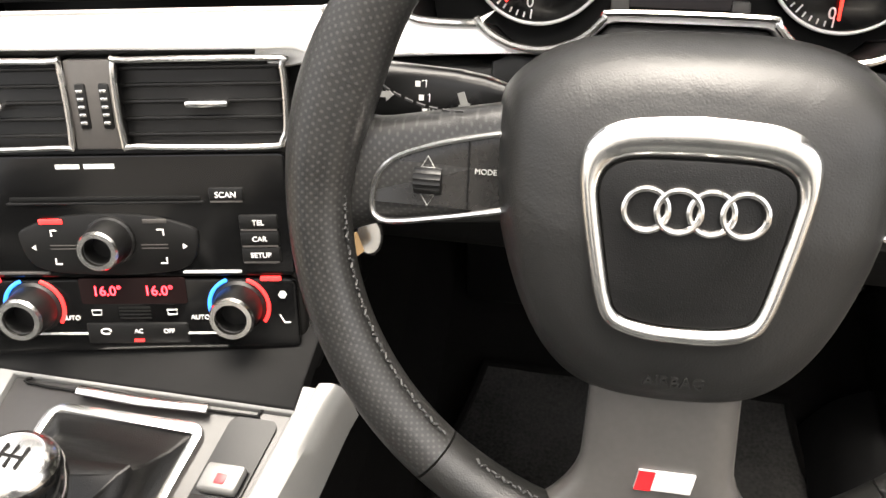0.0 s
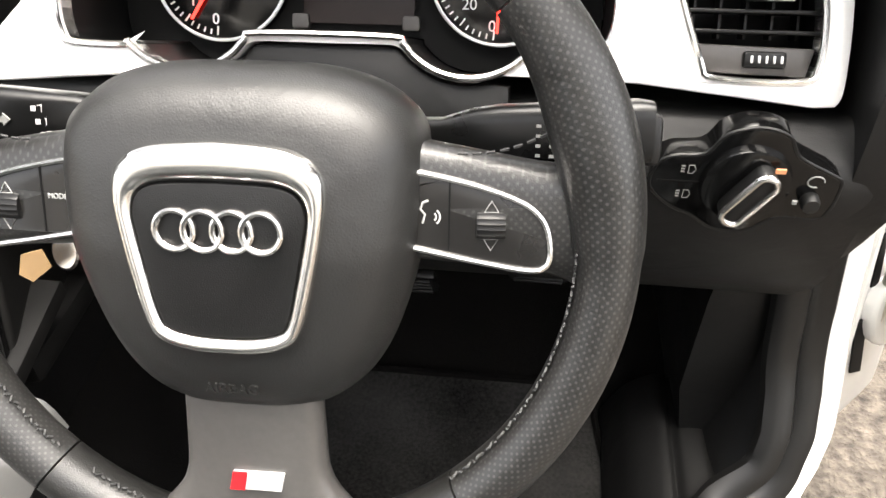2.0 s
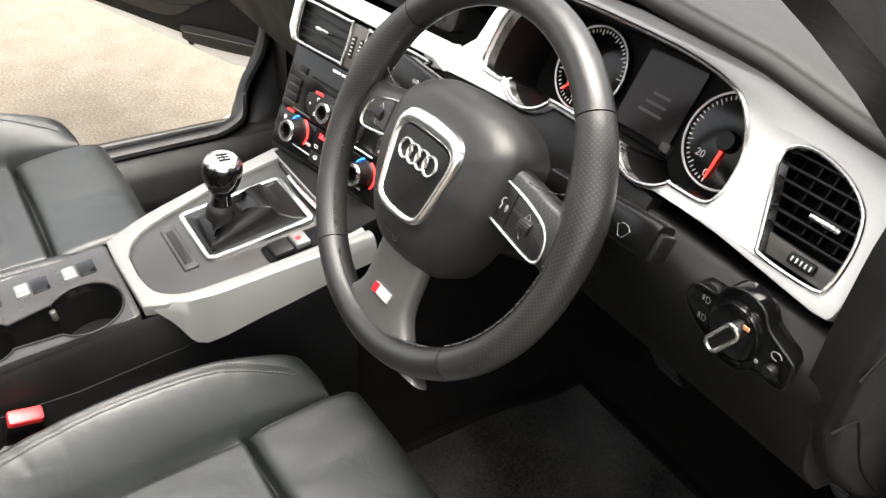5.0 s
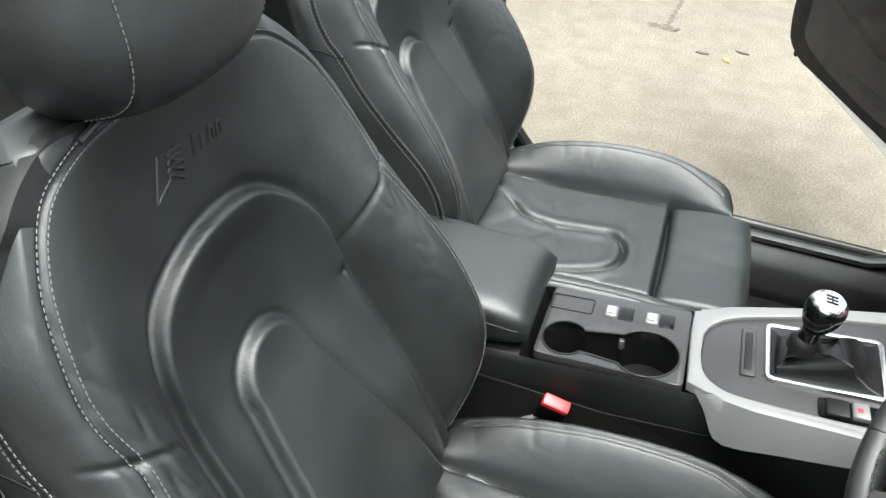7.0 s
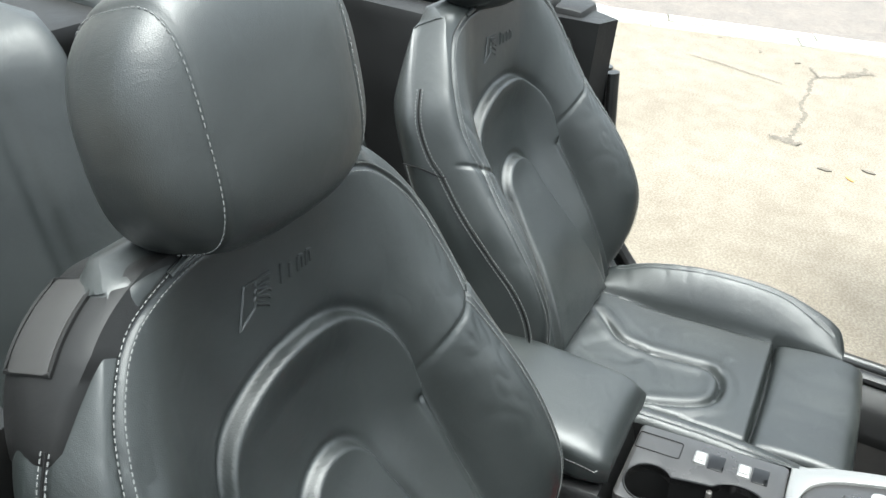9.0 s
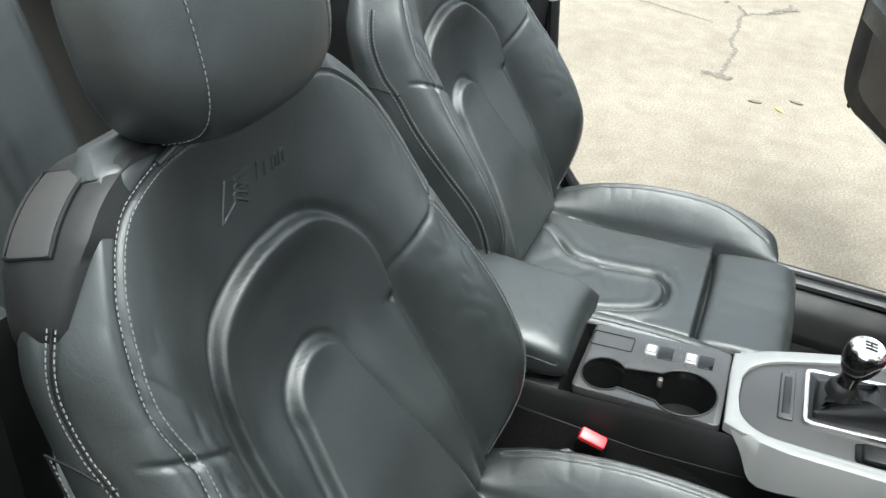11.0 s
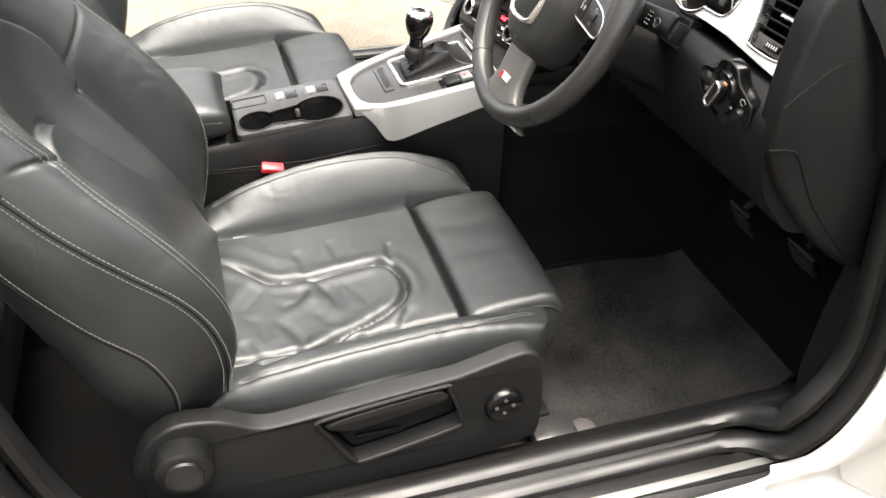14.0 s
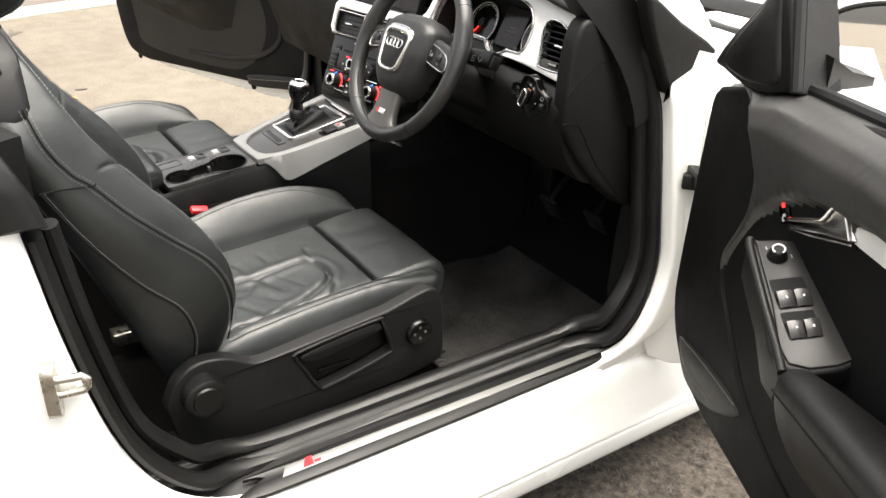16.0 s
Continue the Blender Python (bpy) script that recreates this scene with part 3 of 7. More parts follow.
def make_cushion(seat, worn=1.0, shift=None):
    def fit_part(name, bm, mat, parent, label="", sharp=38):
        return part(name, bm, mat, parent, label, sharp, shift)
    Y = np.r_[np.linspace(-0.53, -0.03, 150)]
    U = np.sin(np.linspace(-np.pi / 2, np.pi / 2, 161) * 0.80) / math.sin(np.pi / 2 * 0.80)
    UU, YY = np.meshgrid(U, Y)
    WW = np.interp(YY, *CUSHION_W)
    XX = UU * WW
    ZZ = cushion_z(XX, YY)
    mid = sstep((0.145 - np.abs(XX)) / 0.03) * sstep((-0.155 - YY) / 0.03)
    slack = np.exp(-((YY + 0.36) / 0.11) ** 2)
    ang = 0.6
    rx, ry = XX * math.cos(ang) - YY * math.sin(ang), XX * math.sin(ang) + YY * math.cos(ang)
    ZZ += worn * mid * (0.3 + slack) * (0.0016 * folds(rx, ry, (9, 4.0), 2.4) ** 1.5 - 0.0012 * folds(rx, ry, (7, 4), 9.3) ** 1.3)
    ZZ -= 0.0009 * folds(XX, YY, (14, 26), 1.9) * sstep((np.abs(XX) - 0.17) / 0.02)
    # lasting creases, each a valley with a swell beside it
    for line, wd, dp in CREASES:
        q = smooth(line, 5)
        dist = seg_dist(XX, YY, q)
        c = np.mean(np.array(q), 0)
        fade = np.exp(-(np.hypot(XX - c[0], YY - c[1]) / (0.62 * math.dist(line[0], line[-1]) + 0.012)) ** 4)
        (ax, ay), (bx, by) = line[0], line[-1]
        sd = ((XX - ax) * (by - ay) - (YY - ay) * (bx - ax)) / math.dist(line[0], line[-1])
        ZZ += worn * dp * fade * (-0.42 * np.exp(-(dist / (1.1 * wd)) ** 2) + 0.40 * np.exp(-((sd - 2.0 * wd) / (2.1 * wd)) ** 2) * (sd > -wd))
    rows = []
    for i, y in enumerate(Y):
        row = [(SEAT_X + XX[i, j], y, ZZ[i, j]) for j in range(len(U))]
        w = WW[i, 0]
        e0, e1 = ZZ[i, -1], ZZ[i, 0]
        row += [(SEAT_X + w * 1.01, y, e0 - 0.02), (SEAT_X + w * 0.99, y, 0.47), (SEAT_X + w * 0.9, y, 0.45), (SEAT_X, y, 0.44)]
        row += [(SEAT_X - w * 0.9, y, 0.45), (SEAT_X - w * 0.99, y, 0.47), (SEAT_X - w * 1.01, y, e1 - 0.02)]
        rows.append(row)
    cush = fit_part("seat_cushion", loft(rows), LEATHER, seat, "creased black leather seat cushion with sewn pleats" if worn > 0.5 else "smooth black leather seat cushion with a sewn arch", sharp=80)
    cur = []
    for sgn in (1, -1):
        for off in (-0.004, 0.004):
            line = smooth([(0.205, -0.47), (0.208, -0.3), (0.206, -0.15), (0.19, -0.06)], 12)
            pts = []
            for x, y in line:
                x = sgn * (x + off)
                z = float(cushion_z(np.array([[x]]), np.array([[y]]))[0, 0])
                pts.append((SEAT_X + x, y, z + 0.001))
            cur.append(pts)
    fit_part("stitching", dashes(cur), THREAD, cush)
    # thigh support, a pad of its own with a rounded nose
    rows = []
    n = 61
    for i in range(n):
        u = -1 + 2 * i / (n - 1)
        x = 0.158 * u
        edge = max(0.0, (abs(u) - 0.93) / 0.07)
        drop = 0.012 * edge ** 2
        prof = smooth([(-0.141, 0.47), (-0.142, 0.515), (-0.137, 0.531 - drop), (-0.115, 0.5385 - drop), (-0.06, 0.5455 - drop),
                       (-0.02, 0.5455 - drop), (0.0, 0.538 - drop), (0.010, 0.520), (0.008, 0.49), (-0.004, 0.462), (-0.04, 0.455), (-0.10, 0.455)], 6, True)
        rows.append([(SEAT_X + x + 0.0015, y - 0.002 * edge + 0.004 * (1 - u * u), z + 0.0012 * noise.noise(Vector((x * 30, y * 14, 4.0)))) for y, z in prof])
    fit_part("thigh_support", loft(rows), LEATHER, seat, "smooth black leather thigh support", sharp=75)
    for sgn in (-1, 1):
        pts = smooth([(SEAT_X + sgn * 0.158, -0.125, 0.524), (SEAT_X + sgn * 0.1585, -0.03, 0.531), (SEAT_X + sgn * 0.158, 0.005, 0.512)], 8)
        fit_part("piping", tube(pts, 0.0028, 8), LEATHER, seat)
    return cush


def make_base(seat, outer=1):
    """The plastic side cover with its pocket, recline wheel, lumbar switch and lift handle, and the runners."""
    mx = basis((SEAT_X + outer * 0.262, 0, 0), (0, 1, 0), (0, 0, 1))
    outline = smooth([(-0.612, 0.495), (-0.59, 0.540), (-0.555, 0.562), (-0.505, 0.556), (-0.455, 0.530), (-0.405, 0.531)], 5)[:-1]
    outline += [(-0.405, 0.531), (-0.20, 0.552)] + smooth([(-0.13, 0.570), (-0.105, 0.572), (-0.086, 0.556), (-0.076, 0.50), (-0.074, 0.43)], 4)
    outline += [(-0.078, 0.405), (-0.17, 0.385), (-0.33, 0.380), (-0.52, 0.372), (-0.575, 0.385), (-0.60, 0.43)]
    pocket = smooth([(-0.385, 0.515), (-0.372, 0.526), (-0.228, 0.542), (-0.212, 0.532), (-0.194, 0.475), (-0.205, 0.458), (-0.32, 0.433), (-0.345, 0.440), (-0.372, 0.49)], 4, True)
    side = part("side_cover", ext(outline, 0.0, 0.026, holes=[pocket], bev=0.005, seg=3, m=mx), SOFT, seat, "black grained plastic seat side cover")
    part("pocket_back", ext(inset(pocket, -0.004), -0.012, 0.0, m=mx), PLASTIC, side)
    lip = [(x, y, 0.0265) for x, y in pocket]
    part("pocket_rim", tube([mx @ Vector(p) for p in lip], 0.0035, 8, True), SOFT, side)
    part("lift_handle", ext(smooth([(-0.375, 0.508), (-0.36, 0.520), (-0.24, 0.536), (-0.218, 0.530), (-0.216, 0.518), (-0.25, 0.511), (-0.31, 0.500), (-0.345, 0.497)], 4, True), 0.004, 0.030, bev=0.004, m=mx), PLASTIC, side)
    part("slot", rbox(-0.335, -0.27, 0.449, 0.459, 0.000, 0.006, 0.002, m=mx @ pose(0, 0, 0)), GLOSS, side)
    wheel_m = mx @ pose(-0.552, 0.508, 0.024)
    part("recline_wheel", lathe([(0.0, 0.034), (0.022, 0.034), (0.024, 0.031), (0.031, 0.031), (0.035, 0.028), (0.0365, 0.004), (0.036, 0)], 48, m=wheel_m, knurl=0.012), PLASTIC, side)
    part("lumbar_switch", lathe([(0.0, 0.006), (0.018, 0.008), (0.024, 0.010), (0.027, 0.007), (0.028, 0)], 32, m=mx @ pose(-0.134, 0.487, 0.026)), GLOSS, side)
    for a in range(4):
        part("switch_mark", lathe([(0.0, 0.0095), (0.0028, 0.009), (0.003, 0.0)], 10, m=mx @ pose(-0.134 + 0.012 * math.cos(a * 1.571), 0.487 + 0.012 * math.sin(a * 1.571), 0.026)), GREYPL, side)
    for dx in (-0.2, 0.2):
        part("runner", rbox(SEAT_X + dx - 0.02, SEAT_X + dx + 0.02, -0.60, -0.02, 0.335, 0.365, 0.004), STEEL if dx * outer < 0 else PLASTIC, seat)
        part("bracket", rbox(SEAT_X + dx - 0.018, SEAT_X + dx + 0.018, -0.56, -0.08, 0.363, 0.46, 0.008), PLASTIC, seat)
    part("runner_cap", rbox(SEAT_X + outer * 0.215, SEAT_X + outer * 0.262, -0.06, 0.01, 0.338, 0.358, 0.004), CONSOLE, seat)
    # inner side valance
    ix = SEAT_X - outer * 0.245
    part("inner_cover", rbox(min(ix, ix + outer * 0.02), max(ix, ix + outer * 0.02), -0.56, -0.10, 0.385, 0.50, 0.008), SOFT, seat)
    # shoulder trim with the fold lever, wrapped over the outboard shoulder
    curve = smooth([(0.085, 0.622), (0.112, 0.624), (0.142, 0.619), (0.176, 0.606), (0.206, 0.584), (0.228, 0.552), (0.240, 0.518), (0.244, 0.490)], 5)
    n = len(curve)
    rows = []
    for i, (x, q) in enumerate(curve):
        t = i / (n - 1)
        f0 = -0.016 - 0.040 * max(0, t - 0.55) / 0.45 - 0.012 * max(0, 0.12 - t) / 0.12
        f1 = -0.108 + 0.010 * max(0, t - 0.6) / 0.4
        lift = 0.015 * min(1, t * 4, (1 - t) * 6)
        nx, ns = 0.62 + 0.3 * t, 0.78 - 0.5 * t
        prof = [(f0 + 0.004, -0.012), (f0 + 0.001, lift - 0.006), (f0 - 0.008, lift), ((f0 + f1) / 2, lift + 0.002), (f1 + 0.008, lift - 0.001), (f1, lift - 0.006), (f1, -0.02)]
        rows.append([back_point(outer * (x + nx * h), q + ns * h, f) for f, h in prof])
    sh = part("shoulder_trim", loft(rows), SOFT, seat, "black plastic shoulder trim with fold lever", sharp=50)
    rows, edge = [], []
    for i, (x, q) in enumerate(curve[11:22]):
        t = (i + 10) / (n - 1)
        nx, ns = 0.62 + 0.3 * t, 0.78 - 0.5 * t
        rows.append([back_point(outer * (x + nx * h), q + ns * h, f) for f, h in ((-0.044, 0.012), (-0.045, 0.0185), (-0.050, 0.0200), (-0.088, 0.0195), (-0.093, 0.0180), (-0.094, 0.012))])
        edge.append((x + nx * 0.0170, q + ns * 0.0170))
    part("fold_lever", loft(rows), SWITCHGREY, sh, "satin grey fold lever", sharp=50)
    rim = [back_point(outer * x, q, -0.042) for x, q in edge] + [back_point(outer * x, q, -0.096) for x, q in edge[::-1]]
    part("lever_gap", tube(rim, 0.0022, 6, True), DARK, sh)


driver_seat = thing("front_seat", (SEAT_X, -0.3, 0.335), "black leather sports seat with creased cushion, set well forward", "seat", "front seats")
make_backrest(driver_seat)
make_headrest(driver_seat)
make_cushion(driver_seat)
make_base(driver_seat)
passenger_seat = copy_thing(driver_seat, Matrix.Translation((SEAT_X - 0.750, -0.420, 0.347)))
for ob in [o for o in passenger_seat.children_recursive if o.name.split(".")[0] in ("shoulder_trim", "fold_lever", "lever_gap", "seat_cushion", "thigh_support")
           or (o.parent is not None and o.parent.name.split(".")[0] == "seat_cushion") or (o.parent == passenger_seat and o.name.split(".")[0] == "piping")]:
    bpy.data.objects.remove(ob)
make_cushion(passenger_seat, 0.40, Matrix.Translation((-0.750, -0.120, 0.012)))
passenger_seat["label"] = "black leather sports seat with smooth cushion, set further back"

# ---- steering wheel ----
WA = radians(26)
WM = basis((0.391, 0.014, 0.935), (1, 0, 0), (0, math.sin(WA), math.cos(WA))) @ Matrix.Rotation(radians(1.5), 4, "Z")
wheel = thing("steering_wheel", (0.391, 0.014, 0.935), "black leather three-spoke steering wheel with bright-framed airbag pad", "steering wheel")


def rim_arc(a0, a1, n):
    """A stretch of the rim, thicker at the thumb rests, flattened below."""
    rows = []
    for i in range(n + 1):
        a = radians(a0 + (a1 - a0) * i / n)
        deg = math.degrees(a) % 360
        grip = math.exp(-((deg - 18) / 17) ** 2) + math.exp(-((deg - 162) / 17) ** 2)
        R = 0.1690
        r1, r2 = 0.0165 + 0.002 * grip, 0.0148 + 0.0025 * grip
        row = []
        for k in range(28):
            b = 2 * math.pi * k / 28 - math.pi / 2
            rr = R + r2 * math.cos(b) * (1 + (0.22 * grip if math.cos(b) < 0 else 0))
            row.append((rr * math.cos(a), rr * math.sin(a), r1 * math.sin(b)))
        rows.append(row)
    return rows


def wrapped(ob, coords):
    """Stores where each point lies on the unrolled leather, turned by half a right angle."""
    layer = ob.data.attributes.new("wrap", "FLOAT_VECTOR", "POINT")
    for d_, (u, v) in zip(layer.data, coords):
        d_.vector = ((u + v) * 0.7071, (u - v) * 0.7071, 0)
    return ob


def arc_part(name, a0, a1, mat, label=""):
    n = max(6, int(abs(a1 - a0) / 2.5))
    ob = part(name, loft(rim_arc(a0, a1, n)), mat, wheel, label, sharp=60, m=WM.copy())
    return wrapped(ob, [(radians(a0 + (a1 - a0) * i / n) * 0.169, 2 * math.pi * k / 28 * 0.0158) for i in range(n + 1) for k in range(28)])


arc_part("rim_top", 42, 138, LEATHER_RIM)
arc_part("rim_grip", -50, 41.6, LEATHER_PERF, "perforated leather grip")
arc_part("rim_grip", 138.4, 230, LEATHER_PERF, "perforated leather grip")
arc_part("rim_bottom", 230.4, 309.6, LEATHER_RIM)
cur = []
for off in (0,):
    for lo, hi in ((-50, 14), (166, 230), (236, 262), (278, 304)):
        zig = []
        for i in range(int((hi - lo) * 1.1)):
            a = radians(lo + i / 1.1)
            R = 0.1540
            zig.append(WM @ Vector((R * math.cos(a), R * math.sin(a), 0.0065 + (0.0022 if i % 2 else -0.0022))))
        cur.append([tuple(v) for v in zig])
part("rim_stitching", dashes(cur, 0.004, 0.0022, 0.0007), RIMTHREAD, wheel)


def spoke(sgn):
    rows = []
    for i in range(15):
        t = i / 14
        x = 0.070 + t * 0.092
        c = 0.021 - 0.012 * t
        h = 0.0285 - 0.004 * t + 0.008 * max(0, t - 0.7) ** 2 * 11
        zt = 0.0070 - 0.006 * t
        row = []
        for k in range(24):
            b = 2 * math.pi * k / 24
            row.append((sgn * x, c + h * math.copysign(abs(math.cos(b)) ** 0.6, math.cos(b)), zt - 0.014 + 0.014 * math.copysign(abs(math.sin(b)) ** 0.7, math.sin(b))))
        rows.append(row)
    sp = wrapped(part("spoke", loft(rows), LEATHER_PERF, wheel, sharp=70, m=WM.copy()), [(p[0], p[1] + p[2]) for r in rows for p in r])
    # button panel with a bright frame
    pts = [(0.0795, 0.0005), (0.080, -0.0005), (0.110, -0.0065), (0.132, -0.0100), (0.1400, -0.0085), (0.1425, -0.0030), (0.1410, 0.0080), (0.1370, 0.0155), (0.1290, 0.0215), (0.1140, 0.0270), (0.0980, 0.0310), (0.081, 0.0343), (0.0795, 0.0335)]
    pts = [(sgn * x, y) for x, y in pts]
    if sgn < 0:
        pts = pts[::-1]
    loop = smooth(pts, 5, True)
    mm = WM @ pose(0, 0, 0.0085, 0, sgn * 4, 0)
    panel = part("button_panel", ext(loop, -0.004, 0.0035, bev=0.001, m=mm), BUTTONS, sp, "satin black button panel")
    part("bright_frame", tube([mm @ Vector((x, y, 0.0035)) for x, y in loop], 0.0016, 8, True), CHROME, panel)
    part("scroll_wheel", lathe([(0.0, 0.0), (0.0080, 0.0005), (0.0085, 0.002), (0.0085, 0.012), (0.0080, 0.0135), (0, 0.014)], 44, knurl=0.06, m=mm @ pose(sgn * 0.1155 - 0.007, 0.0105, -0.002, 0, 90, 0)), RUBBER, panel)
    tri = [(-0.0032, -0.0022), (0.0032, -0.0022), (0, 0.003)]
    for y, k in ((0.0190, 1), (0.0020, -1)):
        p3 = [(sgn * 0.1155 + x, y + k * q) for x, q in tri]
        if k < 0:
            p3 = p3[::-1]
        part("arrow_mark", tube([mm @ Vector((x, y_, 0.0037)) for x, y_ in p3], 0.00035, 6, True), WHEELMARK, panel)
    part("divider", rbox(sgn * 0.0965 - 0.0004, sgn * 0.0965 + 0.0004, -0.001, 0.031, 0.0030, 0.0040, 0, m=mm), DARK, panel)
    if sgn < 0:
        text("lettering", "MODE", 0.0036, mm @ pose(-0.0885, 0.0165, 0.0037), WHEELMARK, panel)
    else:
        for r in (0.003, 0.0055):
            part("voice_mark", tube([mm @ Vector((0.0885 + 0.7 * r * math.cos(q), 0.014 + 0.7 * r * math.sin(q), 0.0037)) for q in np.linspace(-0.9, 0.9, 8)], 0.0005, 6), WHEELMARK, panel)
        part("head_mark", tube([mm @ Vector(q) for q in ((0.0870, 0.0215, 0.0037), (0.0845, 0.0205, 0.0037), (0.0835, 0.0175, 0.0037), (0.0855, 0.0150, 0.0037), (0.0845, 0.0110, 0.0037))], 0.0006, 6), WHEELMARK, panel)
    cur = [[tuple(mm @ Vector((sgn * (0.10 + 0.05 * t), 0.043 - 0.004 * t + 0.02 * t * t, 0.003 - 0.004 * t))) for t in np.linspace(0, 1, 12)]]
    part("stitching", dashes(cur, 0.004, 0.0022, 0.0007), RIMTHREAD, sp)


spoke(1)
spoke(-1)
# lower spoke
rows = []
for i in range(17):
    t = i / 16
    y = -0.060 - 0.112 * t
    h = 0.034 + 0.004 * t + 0.075 * max(0, t - 0.52) ** 2 * 3
    z = 0.012 - 0.006 * t
    rows.append([(h * math.copysign(abs(math.cos(b)) ** 0.55, math.cos(b)), y, z - 0.012 + 0.013 * math.copysign(abs(math.sin(b)) ** 0.7, math.sin(b))) for b in np.linspace(0, 2 * math.pi, 28, endpoint=False)])
low = part("lower_spoke", loft(rows), SPOKE, wheel, sharp=70, m=WM.copy())
bm_ = WM @ pose(0.0035, -0.1240, 0.0105) @ Matrix.Scale(0.90, 4)
badge = part("badge", ext([(-0.0155, -0.0055), (0.0135, -0.0055), (0.0155, 0.0055), (-0.0135, 0.0055)], -0.001, 0.0016, bev=0.0005, m=bm_), BRIGHT, low, "bright badge with a red end")
part("badge_red", ext([(-0.0155, -0.0055), (-0.007, -0.0055), (-0.005, 0.0055), (-0.0135, 0.0055)], 0.0012, 0.0020, m=bm_), BADGERED, badge)

# airbag pad: a domed shield
half = smooth([(0.0, 0.073), (0.030, 0.072), (0.055, 0.066), (0.072, 0.054), (0.0775, 0.040), (0.0775, 0.010), (0.072, -0.020), (0.061, -0.050), (0.046, -0.070), (0.026, -0.080), (0.0, -0.082)], 4)
shield = half + [(-x, y) for x, y in half[-2:0:-1]]
shield = shield[::-1]
levels = [(1.08, -0.030), (1.10, -0.006), (1.06, 0.008), (0.99, 0.019), (0.90, 0.026), (0.76, 0.031), (0.55, 0.0335), (0.30, 0.0345), (0.08, 0.035)]
rows = [[(x * k, (y + 0.002) * k - 0.002, z + 0.006 * (y / 0.08) * (1 if y < 0 else -0.6) * (k > 0.5)) for x, y in shield] for k, z in levels]
pad = part("airbag_pad", loft(rows), PAD, wheel, "black airbag pad", sharp=70, m=WM.copy())
hf = smooth([(0.0, 0.047), (0.028, 0.0445), (0.041, 0.037), (0.045, 0.026), (0.0435, 0.008), (0.039, -0.016), (0.034, -0.036), (0.028, -0.045), (0.014, -0.0495), (0.0, -0.050)], 5)
hf = [(x * 1.035, y * 0.975 + 0.0030) for x, y in hf]
fo = (hf + [(-x, y) for x, y in hf[-2:0:-1]])[::-1]
hi_ = smooth([(0.0, 0.0295), (0.024, 0.0285), (0.034, 0.024), (0.037, 0.015), (0.0355, 0.004), (0.032, -0.016), (0.028, -0.034), (0.023, -0.0395), (0.012, -0.042), (0.0, -0.0425)], 5)
hi_ = [(x * 1.03, y * 0.97 + 0.0030) for x, y in hi_]
fi = (hi_ + [(-x, y) for x, y in hi_[-2:0:-1]])[::-1]
mid_ = [((a[0] + b[0]) / 2, (a[1] + b[1]) / 2) for a, b in zip(fo, fi)]
rows = [[(x, y, 0.024) for x, y in fo], [(x, y, 0.0350) for x, y in fo], [(a[0] * .75 + b[0] * .25, a[1] * .75 + b[1] * .25, 0.0372) for a, b in zip(fo, fi)], [(x, y, 0.0376) for x, y in mid_],
        [(a[0] * .25 + b[0] * .75, a[1] * .25 + b[1] * .75, 0.0368) for a, b in zip(fo, fi)], [(x, y, 0.0335) for x, y in fi], [(x, y, 0.024) for x, y in fi]]
rows.append(rows[0])
part("bright_surround", loft(rows, cap=False), CHROME, pad, "satin chrome surround", sharp=60, m=WM.copy())
inner = part("centre_panel", ext(fi, 0.026, 0.0352, bev=0.001, m=WM.copy()), SOFT, pad)
for k in range(4):
    c = -0.0171 + 0.0128 * k
    ring = [(c - 0.002 + 0.0086 * math.cos(q), 0.0110 + 0.0086 * math.sin(q), 0.0362 + 0.0004 * (k % 2)) for q in np.linspace(0, 2 * math.pi, 40, endpoint=False)]
    part("ring", tube([WM @ Vector(p) for p in ring], 0.0015, 8, True, flat=1.0), CHROME, inner, "bright ring of the emblem")
text("embossed_word", "AIRBAG", 0.0075, WM @ pose(0, -0.0655, 0.0295, 14, 0, 0), PAD, pad, 0.0006)
# boss and column cowl behind
part("boss", lathe([(0.0, 0.0), (0.055, 0.0), (0.062, -0.02), (0.060, -0.05), (0.05, -0.07), (0, -0.07)], 40, m=WM.copy()), PLASTIC, wheel)
col = thing("steering_column", (0.388, 0.12, 0.90), "black plastic steering column cowl with two stalks", "steering column")
cow = part("cowl", loft([[(0.062 * k * math.copysign(abs(math.cos(b)) ** 0.6, math.cos(b)), -0.012 + 0.036 * k * math.copysign(abs(math.sin(b)) ** 0.6, math.sin(b)), z) for b in np.linspace(0, 2 * math.pi, 32, endpoint=False)] for k, z in ((0.95, -0.058), (1.1, -0.07), (1.2, -0.11), (1.3, -0.20))]), PLASTIC, col, sharp=60, m=WM.copy())


